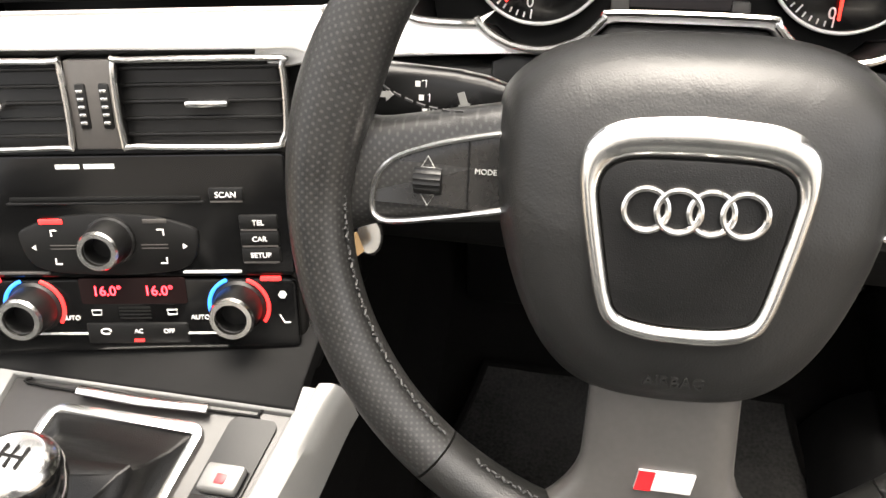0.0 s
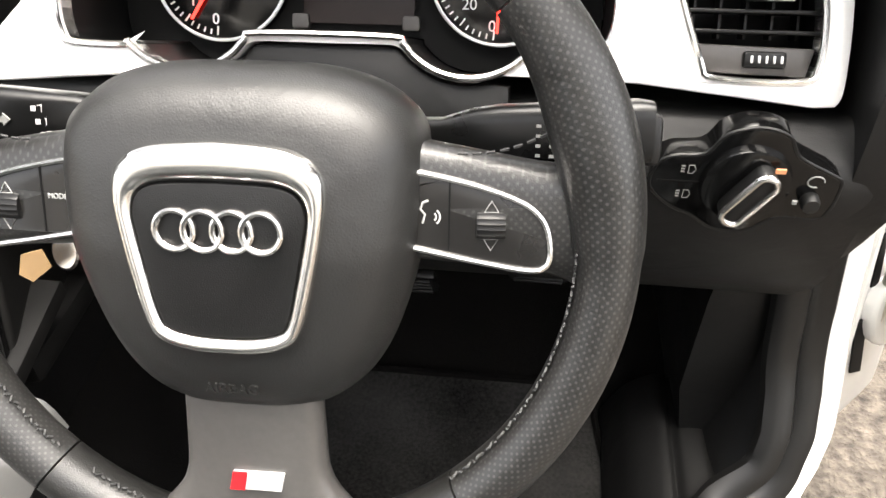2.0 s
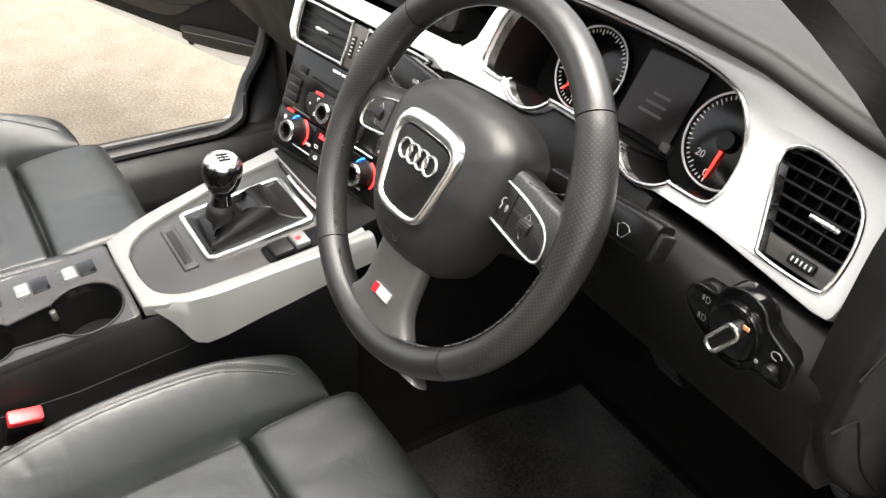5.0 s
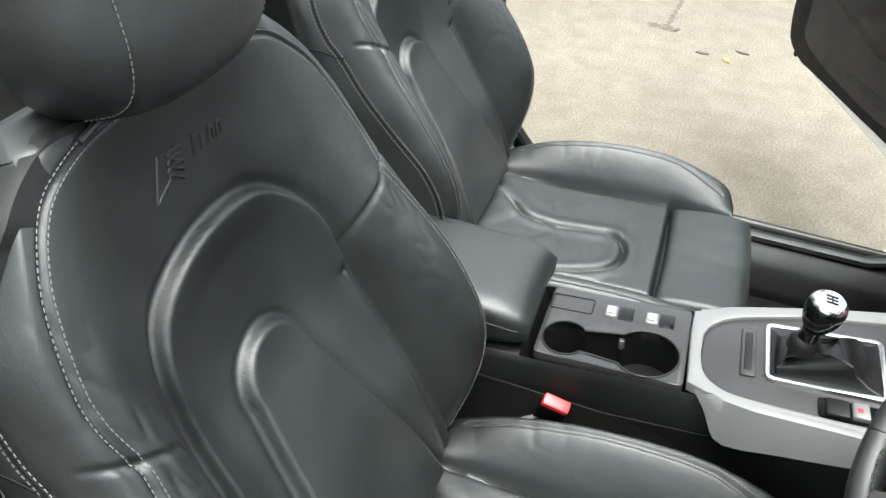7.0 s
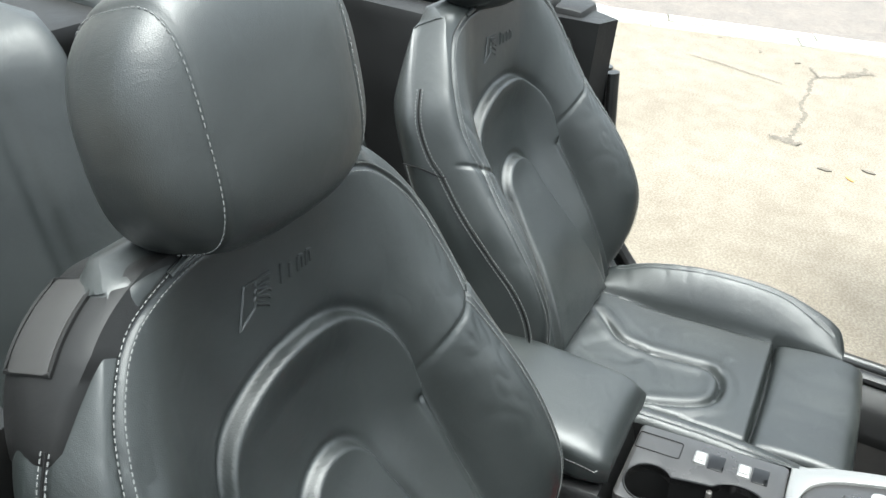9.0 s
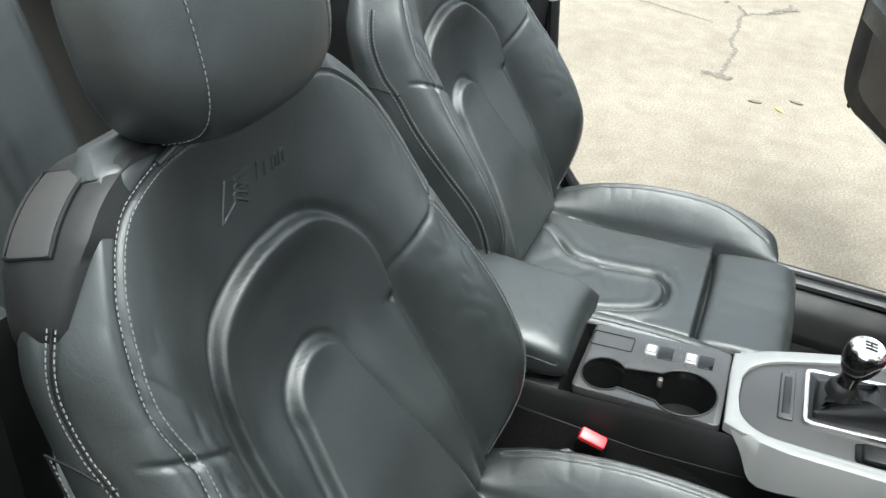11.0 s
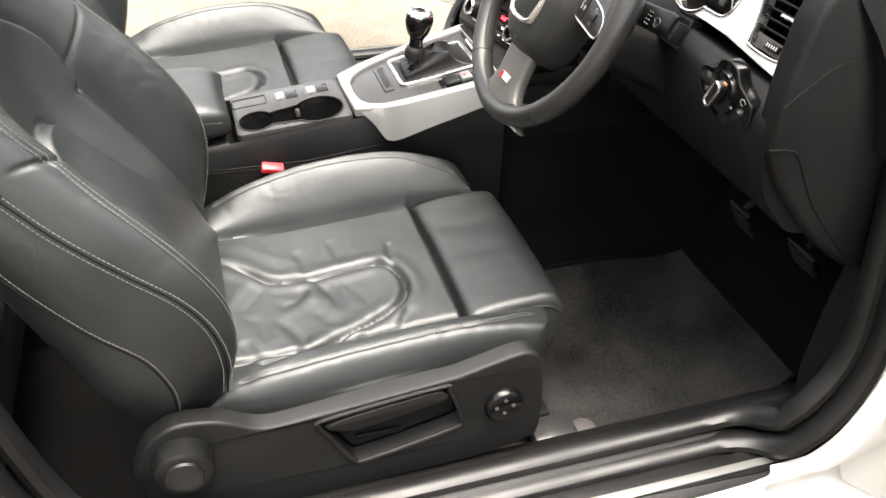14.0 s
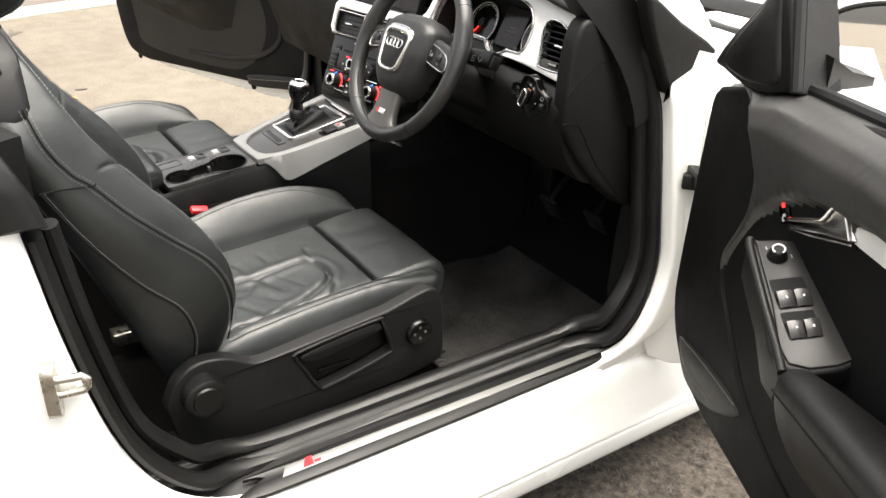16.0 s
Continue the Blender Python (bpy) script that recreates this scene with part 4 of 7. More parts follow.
def stalk(sgn):
    """A stalk that thickens to a flattened end block with printed symbols."""
    m = WM @ pose(0, 0.036, -0.075, 0, 0, 0)
    secs = [(0.055, 0.012, 0.010), (0.085, 0.011, 0.009), (0.100, 0.015, 0.012), (0.115, 0.0165, 0.013), (0.185, 0.0165, 0.013), (0.192, 0.015, 0.012)]
    rows = [[(sgn * x, 0.010 * (x - 0.05) / 0.13 + h * math.copysign(abs(math.cos(b)) ** 0.5, math.cos(b)), 0.10 * (x - 0.055) + d * math.copysign(abs(math.sin(b)) ** 0.5, math.sin(b))) for b in np.linspace(0, 2 * math.pi, 28, endpoint=False)] for x, h, d in secs]
    st = part("stalk", loft(rows), STALK, col, "black control stalk with printed symbols", sharp=60, m=m)
    zt = 0.0275
    if sgn < 0:
        for x, y in ((-0.119, 0.014), (-0.117, 0.007), (-0.115, 0.000)):
            part("lamp_mark", tube([m @ Vector((x - 0.0125, y - 0.0018, 0.0200)), m @ Vector((x - 0.0105, y - 0.0018, 0.0200)), m @ Vector((x - 0.0105, y + 0.0018, 0.0200)), m @ Vector((x - 0.0125, y + 0.0018, 0.0200))], 0.0004, 6, True), WHITE, st)
            part("beam_mark", rbox(x - 0.0160, x - 0.0135, y - 0.0014, y + 0.0014, 0.0200, 0.0212, 0, m=m), WHITE, st)
        tm = m @ pose(0.026, 0, -0.0025)
        part("turn_mark", ext([(-0.184, 0.008), (-0.180, 0.0045), (-0.180, 0.0065), (-0.176, 0.0065), (-0.176, 0.0045), (-0.172, 0.008), (-0.176, 0.0115), (-0.176, 0.0095), (-0.180, 0.0095), (-0.180, 0.0115)], 0.0250, 0.0262, m=tm), SYMBOL, st)
        part("arrow_mark", ext([(-0.139, 0.010), (-0.137, 0.004), (-0.1385, 0.004), (-0.135, -0.001), (-0.132, 0.005), (-0.1335, 0.005), (-0.1355, 0.011)], 0.0215, 0.0228, m=tm), SYMBOL, st)
    else:
        for k in range(4):
            part("mark", rbox(0.134, 0.1365, -0.003 + 0.005 * k, -0.0015 + 0.005 * k, 0.0205, 0.0214, 0, m=m), SYMBOL, st)
            part("mark", rbox(0.141, 0.1435, -0.003 + 0.005 * k, -0.0015 + 0.005 * k, 0.0215, 0.0224, 0, m=m), SYMBOL, st)
        part("wiper_mark", tube([m @ Vector(p) for p in ((0.160, 0.000, 0.0245), (0.155, 0.008, 0.024), (0.160, 0.011, 0.0245), (0.165, 0.011, 0.025), (0.170, 0.008, 0.0255), (0.165, 0.000, 0.025))], 0.0003, 6, True), SYMBOL, st)
        part("end_button", rbox(0.186, 0.197, -0.006, 0.020, 0.0, 0.022, 0.004, m=m), PLASTIC, st)


stalk(1)
stalk(-1)
part("stalk_clip", rbox(-0.197, -0.190, 0.012, 0.016, 0.004, 0.020, 0.001, m=WM @ pose(0, 0.036, -0.075)), CHROME, col)
tag = part("card_tag", ext([(0.0, 0.0), (0.014, 0.003), (0.018, -0.010), (0.004, -0.020), (-0.004, -0.014)], 0, 0.0012, m=basis((0.190, 0.105, 0.822), (1, 0.2, 0), (0, 0.35, 0.93))), TAN, None)
tagged(tag, "small tan card tag hanging below the column", "tag")
keyfob = part("car_key", lathe([(0.0, 0.003), (0.008, 0.003), (0.0095, 0.0), (0.008, -0.003), (0.0, -0.003)], 24, m=pose(0.205, 0.128, 0.806, 60, 0, 10) @ Matrix.Diagonal((1.0, 1.5, 1.0, 1.0))), CHROME, None)
tagged(keyfob, "small bright key ring above the card tag", "key")


# ---- dashboard ----
dash = thing("dashboard", (0.0, 0.45, 0.70), "black soft-touch dashboard with silver trim band", "dashboard")
DTILT = radians(28)
DA = basis((0.395, 0.170, 0.9415), (1, 0, 0), (0, math.sin(DTILT), math.cos(DTILT))) @ Matrix.Rotation(radians(1.0), 4, "Z")


def dash_top(x):
    u = x - 0.392
    return 0.945 + float(np.interp(u, [-1.2, -0.62, -0.34, -0.25, -0.17, 0.0, 0.16, 0.24, 0.30, 0.345], [0.065, 0.085, 0.095, 0.108, 0.135, 0.152, 0.142, 0.126, 0.118, 0.098]))


rows = []
for x in np.r_[np.linspace(-0.735, 0.70, 70), 0.715, 0.728, 0.735]:
    zt = dash_top(x) - (0.012 if x > 0.73 else 0)
    hood = math.exp(-((x - 0.40) / 0.24) ** 4)
    yf = 0.205 - 0.008 * hood
    prof = smooth([(yf + 0.03, zt - 0.030), (yf, zt - 0.020), (yf + 0.004, zt - 0.006), (yf + 0.035, zt), (0.42, zt - 0.008), (0.62, 0.99), (0.80, 0.965)], 5) + [(0.82, 0.90), (0.5, 0.88), (yf + 0.06, zt - 0.045)]
    rows.append([(x, y, z) for y, z in prof])
part("top_pad", loft(rows), DASHPAD, dash, "soft grained dashboard pad", sharp=55)
# lower dash and knee panel
rows = []
for x in np.linspace(0.135, 0.728, 40):
    e = max(0.0, (x - 0.69) / 0.038)
    b = float(sstep(np.array((x - 0.44) / 0.16)))
    prof = smooth([(0.205, 0.905), (0.170, 0.922), (0.158 - 0.006 * b, 0.914), (0.158 - 0.023 * b + 0.004 * e, 0.896), (0.160 - 0.024 * b + 0.006 * e, 0.862), (0.172 - 0.012 * b, 0.80), (0.194, 0.755), (0.215, 0.735), (0.26, 0.725)], 4) + [(0.45, 0.74), (0.45, 0.84)]
    rows.append([(x - 0.003 * e * e, y, z) for y, z in prof])
part("knee_panel", loft(rows), SOFT, dash, "dark lower dash panel", sharp=50)
CH = basis((0.728, 0, 0), (0, 1, 0), (0, 0, 1))
cheek = smooth([(0.138, 0.930), (0.140, 0.965), (0.150, 1.03), (0.185, 1.058), (0.30, 1.055), (0.42, 1.02)], 4) + [(0.42, 0.66), (0.36, 0.655)] + smooth([(0.31, 0.672), (0.25, 0.72), (0.178, 0.80), (0.138, 0.868)], 4)
ck = part("end_cheek", ext(cheek[::-1], -0.02, 0.014, bev=0.010, seg=3, m=CH), SOFT, dash, "dashboard end panel")
part("panel_gap", tube([CH @ Vector((y, z, 0.0145)) for y, z in smooth([(0.136, 0.924), (0.160, 0.945), (0.192, 0.967), (0.245, 0.978), (0.33, 0.984)], 5)], 0.0012, 6), DARK, ck)
part("panel_gap", tube([CH @ Vector((y, z, 0.0145)) for y, z in smooth([(0.132, 0.872), (0.160, 0.868), (0.178, 0.855), (0.225, 0.78), (0.30, 0.695)], 5)], 0.0012, 6), DARK, ck)

def lobe(cx, r, a0, a1, n=9):
    return [(cx + r * math.cos(radians(a)), 0.0415 + r * math.sin(radians(a))) for a in np.linspace(a0, a1, n)]


DIAL_X = 0.0865
cluster_hole = smooth([(-0.150, 0.096), (-0.165, 0.066), (-0.168, 0.036), (-0.165, 0.013), (-0.156, 0.0065), (-0.122, 0.0060)] + lobe(-DIAL_X, 0.0490, 222, 322) + [(-0.040, 0.0150), (0.040, 0.0150)] + lobe(DIAL_X, 0.0490, 218, 318)
                      + [(0.122, 0.0075), (0.157, 0.0082), (0.168, 0.0165), (0.1717, 0.035), (0.1680, 0.062), (0.150, 0.090), (0.123, 0.105), (0.060, 0.113), (-0.060, 0.113), (-0.120, 0.108)], 3, True)
vent_hole = smooth([(0.2205, 0.0060), (0.2290, -0.0028), (0.2780, -0.0034), (0.2860, 0.0050), (0.2870, 0.0260), (0.2840, 0.0460), (0.2750, 0.0655), (0.2520, 0.0810), (0.2220, 0.0880), (0.2030, 0.0840), (0.1965, 0.0720), (0.2070, 0.0410)], 4, True)
fascia = [(-0.262, -0.030), (-0.214, -0.019), (-0.104, -0.0105)] + lobe(-DIAL_X, 0.0520, 262, 322, 6) + [(-0.036, 0.0110), (0.036, 0.0110)] + lobe(DIAL_X, 0.0520, 218, 276, 6) + [(0.112, -0.0045), (0.186, -0.0075), (0.286, -0.0180)]
fascia += smooth([(0.298, -0.0170), (0.302, -0.006), (0.3010, 0.040), (0.292, 0.085), (0.272, 0.106)], 4) + [(0.20, 0.122), (0.0, 0.130), (-0.125, 0.124), (-0.164, 0.104), (-0.184, 0.066), (-0.190, 0.030), (-0.212, 0.008), (-0.262, -0.003)]
fas = part("silver_fascia", ext(fascia, -0.014, 0.006, holes=[cluster_hole, vent_hole], bev=0.002, m=DA), SILVER, dash, "bright silver trim round the gauges and vent")
part("cluster_frame", tube([DA @ Vector((x, y, 0.0065)) for x, y in cluster_hole], 0.0024, 8, True), CHROME, fas)
part("column_cover", ext([(-0.112, -0.055), (0.112, -0.055), (0.112, -0.0115)] + lobe(DIAL_X, 0.0535, 285, 218, 7) + [(0.034, 0.0095), (-0.034, 0.0095)] + lobe(-DIAL_X, 0.0535, 322, 255, 7) + [(-0.112, -0.0155)], -0.016, 0.002, bev=0.003, m=DA), PLASTIC, dash)
clus = part("gauge_panel", ext(inset(cluster_hole, 0.001), -0.094, -0.088, m=DA), DARK, dash, "black instrument cluster with two round dials")
rows = [[tuple(DA @ Vector((x, y, z))) for x, y in cluster_hole] for z in (-0.002, -0.09)]
part("cluster_wall", loft(rows, cap=False), PLASTIC, clus)
for cx, cy, needle, nums in ((-0.0935, 0.0580, 238, (("1", 226, 0.030), ("0", 262, 0.034))), (0.1010, 0.0600, 268, (("20", 226, 0.030), ("0", 262, 0.036)))):
    dial = part("dial", ext(circle(cx, cy, 0.0490, 48), -0.088, -0.080, bev=0.001, m=DA), GLOSS, clus, "round black dial with white ring")
    part("dial_ring", tube([DA @ Vector((x, y, -0.078)) for x, y in circle(cx, cy, 0.0478, 56)], 0.0013, 8, True), BRIGHT, dial)
    part("hub", lathe([(0.0, 0.008), (0.009, 0.008), (0.011, 0.005), (0.011, 0.0)], 24, m=DA @ pose(cx, cy, -0.080)), PLASTIC, dial)
    tk = bmesh.new()
    for k in range(41):
        a = radians(265 - k * 6.5)
        l = 0.006 if k % 5 == 0 else 0.0035
        rbox(0.0445 - l, 0.0445, -0.0005, 0.0005, -0.0802, -0.0793, 0, bm=tk, m=DA @ pose(cx, cy, 0) @ Matrix.Rotation(a, 4, "Z"))
    part("scale", tk, WHITE, dial)
    part("needle", ext([(0.0, -0.0014), (0.040, -0.0008), (0.040, 0.0008), (0.0, 0.0014)], -0.077, -0.0755, m=DA @ pose(cx, cy, 0) @ Matrix.Rotation(radians(needle), 4, "Z")), NEEDLE, dial)
    for s_, a, r in nums:
        text("numeral", s_, 0.0105, DA @ pose(cx + r * math.cos(radians(a)), cy + r * math.sin(radians(a)), -0.0793), WHITE, dial)
disp = part("centre_display", ext(rrect(-0.036, 0.024, 0.042, 0.108, 0.003), -0.088, -0.083, m=DA), SCREEN, clus)
for k in range(3):
    part("display_bar", rbox(-0.014 + 0.004 * k, 0.018, 0.046 + 0.010 * k, 0.049 + 0.010 * k, -0.0830, -0.0825, 0, m=DA), GREYPL, disp)
for x in (-0.044, 0.034):
    part("tell_tale", ext(rrect(x, 0.020, x + 0.012, 0.030, 0.002), -0.088, -0.081, bev=0.001, m=DA), GREYPL, clus)


def air_vent(frame_loop, m, parent, n_slats, tab, sharp_w):
    """An air vent: dark box, slats, a bright tab and a bright rim."""
    # back and walls near-black: the shade inside the vent is in their colour
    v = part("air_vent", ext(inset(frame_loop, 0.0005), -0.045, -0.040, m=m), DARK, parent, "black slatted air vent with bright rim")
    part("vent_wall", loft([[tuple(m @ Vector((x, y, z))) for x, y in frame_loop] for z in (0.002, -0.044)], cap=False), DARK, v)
    part("bright_rim", tube([m @ Vector((x, y, 0.006)) for x, y in frame_loop], 0.0021, 8, True), CHROME, v)
    ys = [y for _, y in frame_loop]
    lo, hi = min(ys) + sharp_w, max(ys)
    P = np.array(frame_loop)
    for k in range(n_slats):
        y = lo + (hi - lo) * (k + 0.7) / (n_slats + 0.4)
        xs = []
        for a, b in zip(P, np.roll(P, -1, 0)):
            if (a[1] - y) * (b[1] - y) < 0:
                xs.append(a[0] + (b[0] - a[0]) * (y - a[1]) / (b[1] - a[1]))
        if len(xs) >= 2:
            part("slat", rbox(min(xs), max(xs), y - 0.0012, y + 0.0012, -0.020, -0.001, 0.0008, m=m), PLASTIC, v)
    part("vent_tab", rbox(tab[0] - 0.014, tab[0] + 0.014, tab[1] - 0.0026, tab[1] + 0.0026, -0.004, 0.006, 0.002, m=m), CHROME, v, "bright vent tab")
    for k in range(6):
        x = min(P[:, 0]) + (max(P[:, 0]) - min(P[:, 0])) * (k + 0.5) / 6
        part("vane", rbox(x - 0.0007, x + 0.0007, lo + 0.004, hi - 0.006, -0.036, -0.022, 0, m=m), PLASTIC, v)
    return v


v = air_vent(vent_hole, DA, dash, 6, (0.2560, 0.0430), 0.020)
part("lower_blank", ext([(0.2255, 0.000), (0.2820, -0.0015), (0.2855, 0.0150), (0.2190, 0.0165)], -0.012, -0.002, bev=0.002, m=DA), GREYPL, v)
tw = part("thumb_wheel", rbox(0.2450, 0.2690, 0.0035, 0.0130, -0.006, 0.003, 0.002, m=DA), PLASTIC, v)
for k in range(5):
    part("ridge", rbox(0.2485 + 0.0042 * k, 0.2500 + 0.0042 * k, 0.0062, 0.0106, 0.0015, 0.004, 0.0006, m=DA), SILVER, tw)

# headlamp switch
SW = basis((0.644, 0.134, 0.898), (1, 0, 0), (0, -0.06, 1)) @ Matrix.Diagonal((0.92, 0.98, 1, 1))
sw = thing("headlamp_switch", (0.644, 0.136, 0.898), "gloss black rotary headlamp switch with bright handle in a shaped plate", "switch")
loop = smooth([(-0.055, -0.006), (-0.054, 0.010), (-0.045, 0.018), (-0.026, 0.021), (-0.016, 0.035), (0.002, 0.041), (0.020, 0.036), (0.030, 0.022), (0.054, 0.010), (0.060, 0.004), (0.059, -0.016), (0.052, -0.024), (0.028, -0.024), (0.012, -0.036), (-0.010, -0.036), (-0.026, -0.026), (-0.040, -0.020)], 4, True)
plate = part("switch_plate", ext(loop, -0.012, 0.005, bev=0.002, m=SW), GLOSS, sw)
part("plate_edge", tube([SW @ Vector((x, y, 0.004)) for x, y in loop], 0.0012, 6, True), PLASTIC, plate)
part("rotary_ring", lathe([(0.0, 0.006), (0.022, 0.0065), (0.0265, 0.005), (0.028, 0.0), (0.028, -0.004)], 48, m=SW @ pose(0.002, 0.002, 0.005)), GLOSS, plate)
hm = SW @ pose(0.002, 0.002, 0.013) @ Matrix.Rotation(radians(58), 4, "Z")
kn = part("rotary_handle", ext(rrect(-0.021, -0.0075, 0.021, 0.0075, 0.007), -0.006, 0.009, bev=0.004, seg=3, m=hm), PLASTIC, plate)
part("bright_handle_rim", tube([hm @ Vector((x, y, 0.0088)) for x, y in rrect(-0.0198, -0.0066, 0.0198, 0.0066, 0.0062)], 0.0020, 8, True), CHROME, kn)
part("button_gap", rbox(-0.052, -0.024, 0.0005, 0.0012, 0.0045, 0.0055, 0, m=SW), DARK, plate)
for y in (0.010, -0.009):
    part("lamp_mark", tube([SW @ Vector((x, y + q, 0.0055)) for x, q in ((-0.034, -0.003), (-0.031, -0.003), (-0.0295, 0), (-0.031, 0.003), (-0.034, 0.003))], 0.0003, 6, True), SYMBOL, plate)
    for q in (-0.002, 0, 0.002):
        part("beam_mark", rbox(-0.0385, -0.0362, y + q - 0.0003, y + q + 0.0003, 0.0050, 0.0057, 0, m=SW), SYMBOL, plate)
part("dimmer", lathe([(0.0, 0.007), (0.005, 0.007), (0.006, 0.004), (0.006, 0)], 20, m=SW @ pose(0.044, -0.008, 0.005)), RUBBER, plate)
part("dimmer_mark", tube([SW @ Vector((0.044 + 0.005 * math.cos(q), 0.006 + 0.004 * math.sin(q), 0.0056)) for q in np.linspace(0, 5, 12)], 0.0005, 6), SYMBOL, plate)
part("lamp_mark", rbox(0.031, 0.034, -0.0055, -0.003, 0.0120, 0.0132, 0, m=SW), SYMBOL, plate)
part("orange_mark", rbox(0.014, 0.020, 0.019, 0.022, 0.0150, 0.0162, 0, m=SW), material("amber mark", (0.6, 0.25, 0.12), 0.5), plate)

# ---- centre stack ----
c10, s10 = math.cos(radians(10)), math.sin(radians(10))
ST = basis((0.043, 0.077, 0.782), (c10, s10, 0), (-0.35 * s10, 0.35 * c10, 0.94))
stack = thing("centre_stack", (0.005, 0.14, 0.70), "black centre stack with radio, climate panel and two vents", "control panel")
HW = 0.128
body = part("stack_body", ext(rrect(-HW, -0.064, 0.122, 0.154, 0.016), -0.11, -0.004, bev=0.006, seg=3, m=ST), PLASTIC, stack)
part("radio_panel", ext(rrect(-0.118, 0.007, 0.118, 0.092, 0.004), -0.006, 0.002, bev=0.0012, m=ST), GLOSS, stack, "black radio panel")
radio = stack.children[-1]
part("climate_panel", ext(rrect(-0.118, -0.049, 0.118, 0.005, 0.006), -0.006, 0.003, bev=0.0012, m=ST), GLOSS, stack, "black climate panel with red display")
clim = stack.children[-1]
for sgn in (-1, 1):
    lp = smooth([(0.017, 0.150), (0.017, 0.102), (0.026, 0.0985), (0.108, 0.0975), (0.119, 0.102), (0.1225, 0.115), (0.1225, 0.148), (0.116, 0.153), (0.026, 0.153)], 4, True)
    if sgn < 0:
        lp = [(-x, y) for x, y in lp][::-1]
    air_vent(lp, ST @ pose(0, 0, 0), stack, 5, (sgn * 0.072, 0.125), 0.0)
bar = part("vent_bar", rbox(-0.0155, 0.0155, 0.0965, 0.1535, -0.006, 0.0045, 0.0015, m=ST), GREYPL, stack)
for x in (-0.0065, 0.0085):
    w_ = part("thumb_wheel", rbox(x - 0.0035, x + 0.0035, 0.110, 0.139, -0.001, 0.006, 0.0015, m=ST), PLASTIC, bar)
    for k in range(5):
        part("ridge", rbox(x - 0.0022, x + 0.0022, 0.113 + 0.005 * k, 0.1155 + 0.005 * k, 0.004, 0.0072, 0.0006, m=ST), CHROME, w_)
# silver strip over the vents, across the whole dash
strip_pts = [(-0.118, 0.1600), (0.13, 0.1580), (0.150, 0.150), (0.150, 0.183), (0.13, 0.1790), (-0.128, 0.1790), (-0.140, 0.166), (-0.139, 0.110), (-0.127, 0.094), (-0.1245, 0.099), (-0.1300, 0.115), (-0.1295, 0.150)]
part("silver_strip", ext(strip_pts, -0.012, 0.007, bev=0.003, m=ST), SILVER, dash, "bright silver trim strip")
part("strip_edge", tube([ST @ Vector((x, 0.181, 0.004)) for x in (-0.130, 0.0, 0.150)], 0.0025, 8), CHROME, dash)
# radio details
part("disc_slot", rbox(-0.068, 0.060, 0.0610, 0.0645, -0.001, 0.0030, 0.001, m=ST), DARK, radio)
part("slot_lip", rbox(-0.070, 0.062, 0.0592, 0.0610, 0.001, 0.0038, 0.0006, m=ST), PLASTIC, radio)
def button(x0, x1, y0, y1, parent, word="", size=0.0055, z=0.0045, mat=None):
    b = part("button", rbox(x0, x1, y0, y1, -0.001, z, 0.0012, m=ST), mat or PLASTIC, parent)
    part("button_edge", rbox(x0 + 0.001, x1 - 0.001, y0 - 0.0003, y0 + 0.0008, z - 0.001, z + 0.0002, 0, m=ST), GREYPL, b)
    if word:
        text("lettering", word, size, ST @ pose((x0 + x1) / 2, (y0 + y1) / 2, z + 0.0003), WHITE, b)
    return b
for k in range(2):
    part("name_bar", rbox(-0.033 + 0.019 * k, -0.017 + 0.019 * k + 0.004 * k, 0.0835, 0.0865, 0.0015, 0.0027, 0, m=ST), WHITE, radio)
button(0.066, 0.089, 0.0605, 0.0700, radio, "SCAN", 0.0055)
button(-0.098, -0.080, 0.0605, 0.0700, radio)
for k, wd in enumerate(("TEL", "CAR", "SETUP")):
    button(0.084, 0.110, 0.0405 - 0.0115 * k, 0.0510 - 0.0115 * k, radio, wd, 0.0050)
    button(-0.112, -0.086, 0.0405 - 0.0115 * k, 0.0510 - 0.0115 * k, radio)
hexa = smooth([(-0.060, 0.044), (-0.030, 0.052), (0.018, 0.052), (0.050, 0.044), (0.056, 0.036), (0.048, 0.016), (0.020, 0.010), (-0.028, 0.010), (-0.058, 0.016), (-0.066, 0.036)], 3, True)
hx = part("menu_plate", ext(hexa[::-1], 0.000, 0.0048, bev=0.0012, m=ST), PLASTIC, radio)
part("red_flag", rbox(-0.050, -0.034, 0.0465, 0.0500, 0.004, 0.0058, 0.0005, m=ST @ pose(0, 0, 0)), REDMARK, hx)
part("grey_flag", rbox(0.020, 0.036, 0.0465, 0.0495, 0.004, 0.0056, 0.0005, m=ST), GREYPL, hx)
for sx in (-1, 1):
    for yy, q in ((0.042, -1), (0.018, 1)):
        x = -0.005 + sx * 0.038
        part("corner_mark", tube([ST @ Vector(p) for p in ((x, yy + q * 0.004, 0.0052), (x, yy, 0.0052), (x - sx * 0.004, yy, 0.0052))][0:3], 0.0006, 6), WHITE, hx)
    part("skip_mark", ext([(-0.005 + sx * 0.050, 0.028), (-0.005 + sx * 0.050 + sx * 0.003, 0.030), (-0.005 + sx * 0.050, 0.032)][::sx], 0.0046, 0.0054, m=ST), WHITE, hx)
    for q in (0.0288, 0.0312):
        part("line_mark", rbox(min(-0.005 + sx * 0.022, -0.005 + sx * 0.040), max(-0.005 + sx * 0.022, -0.005 + sx * 0.040), q - 0.0003, q + 0.0003, 0.0046, 0.0053, 0, m=ST), GREYPL, hx)
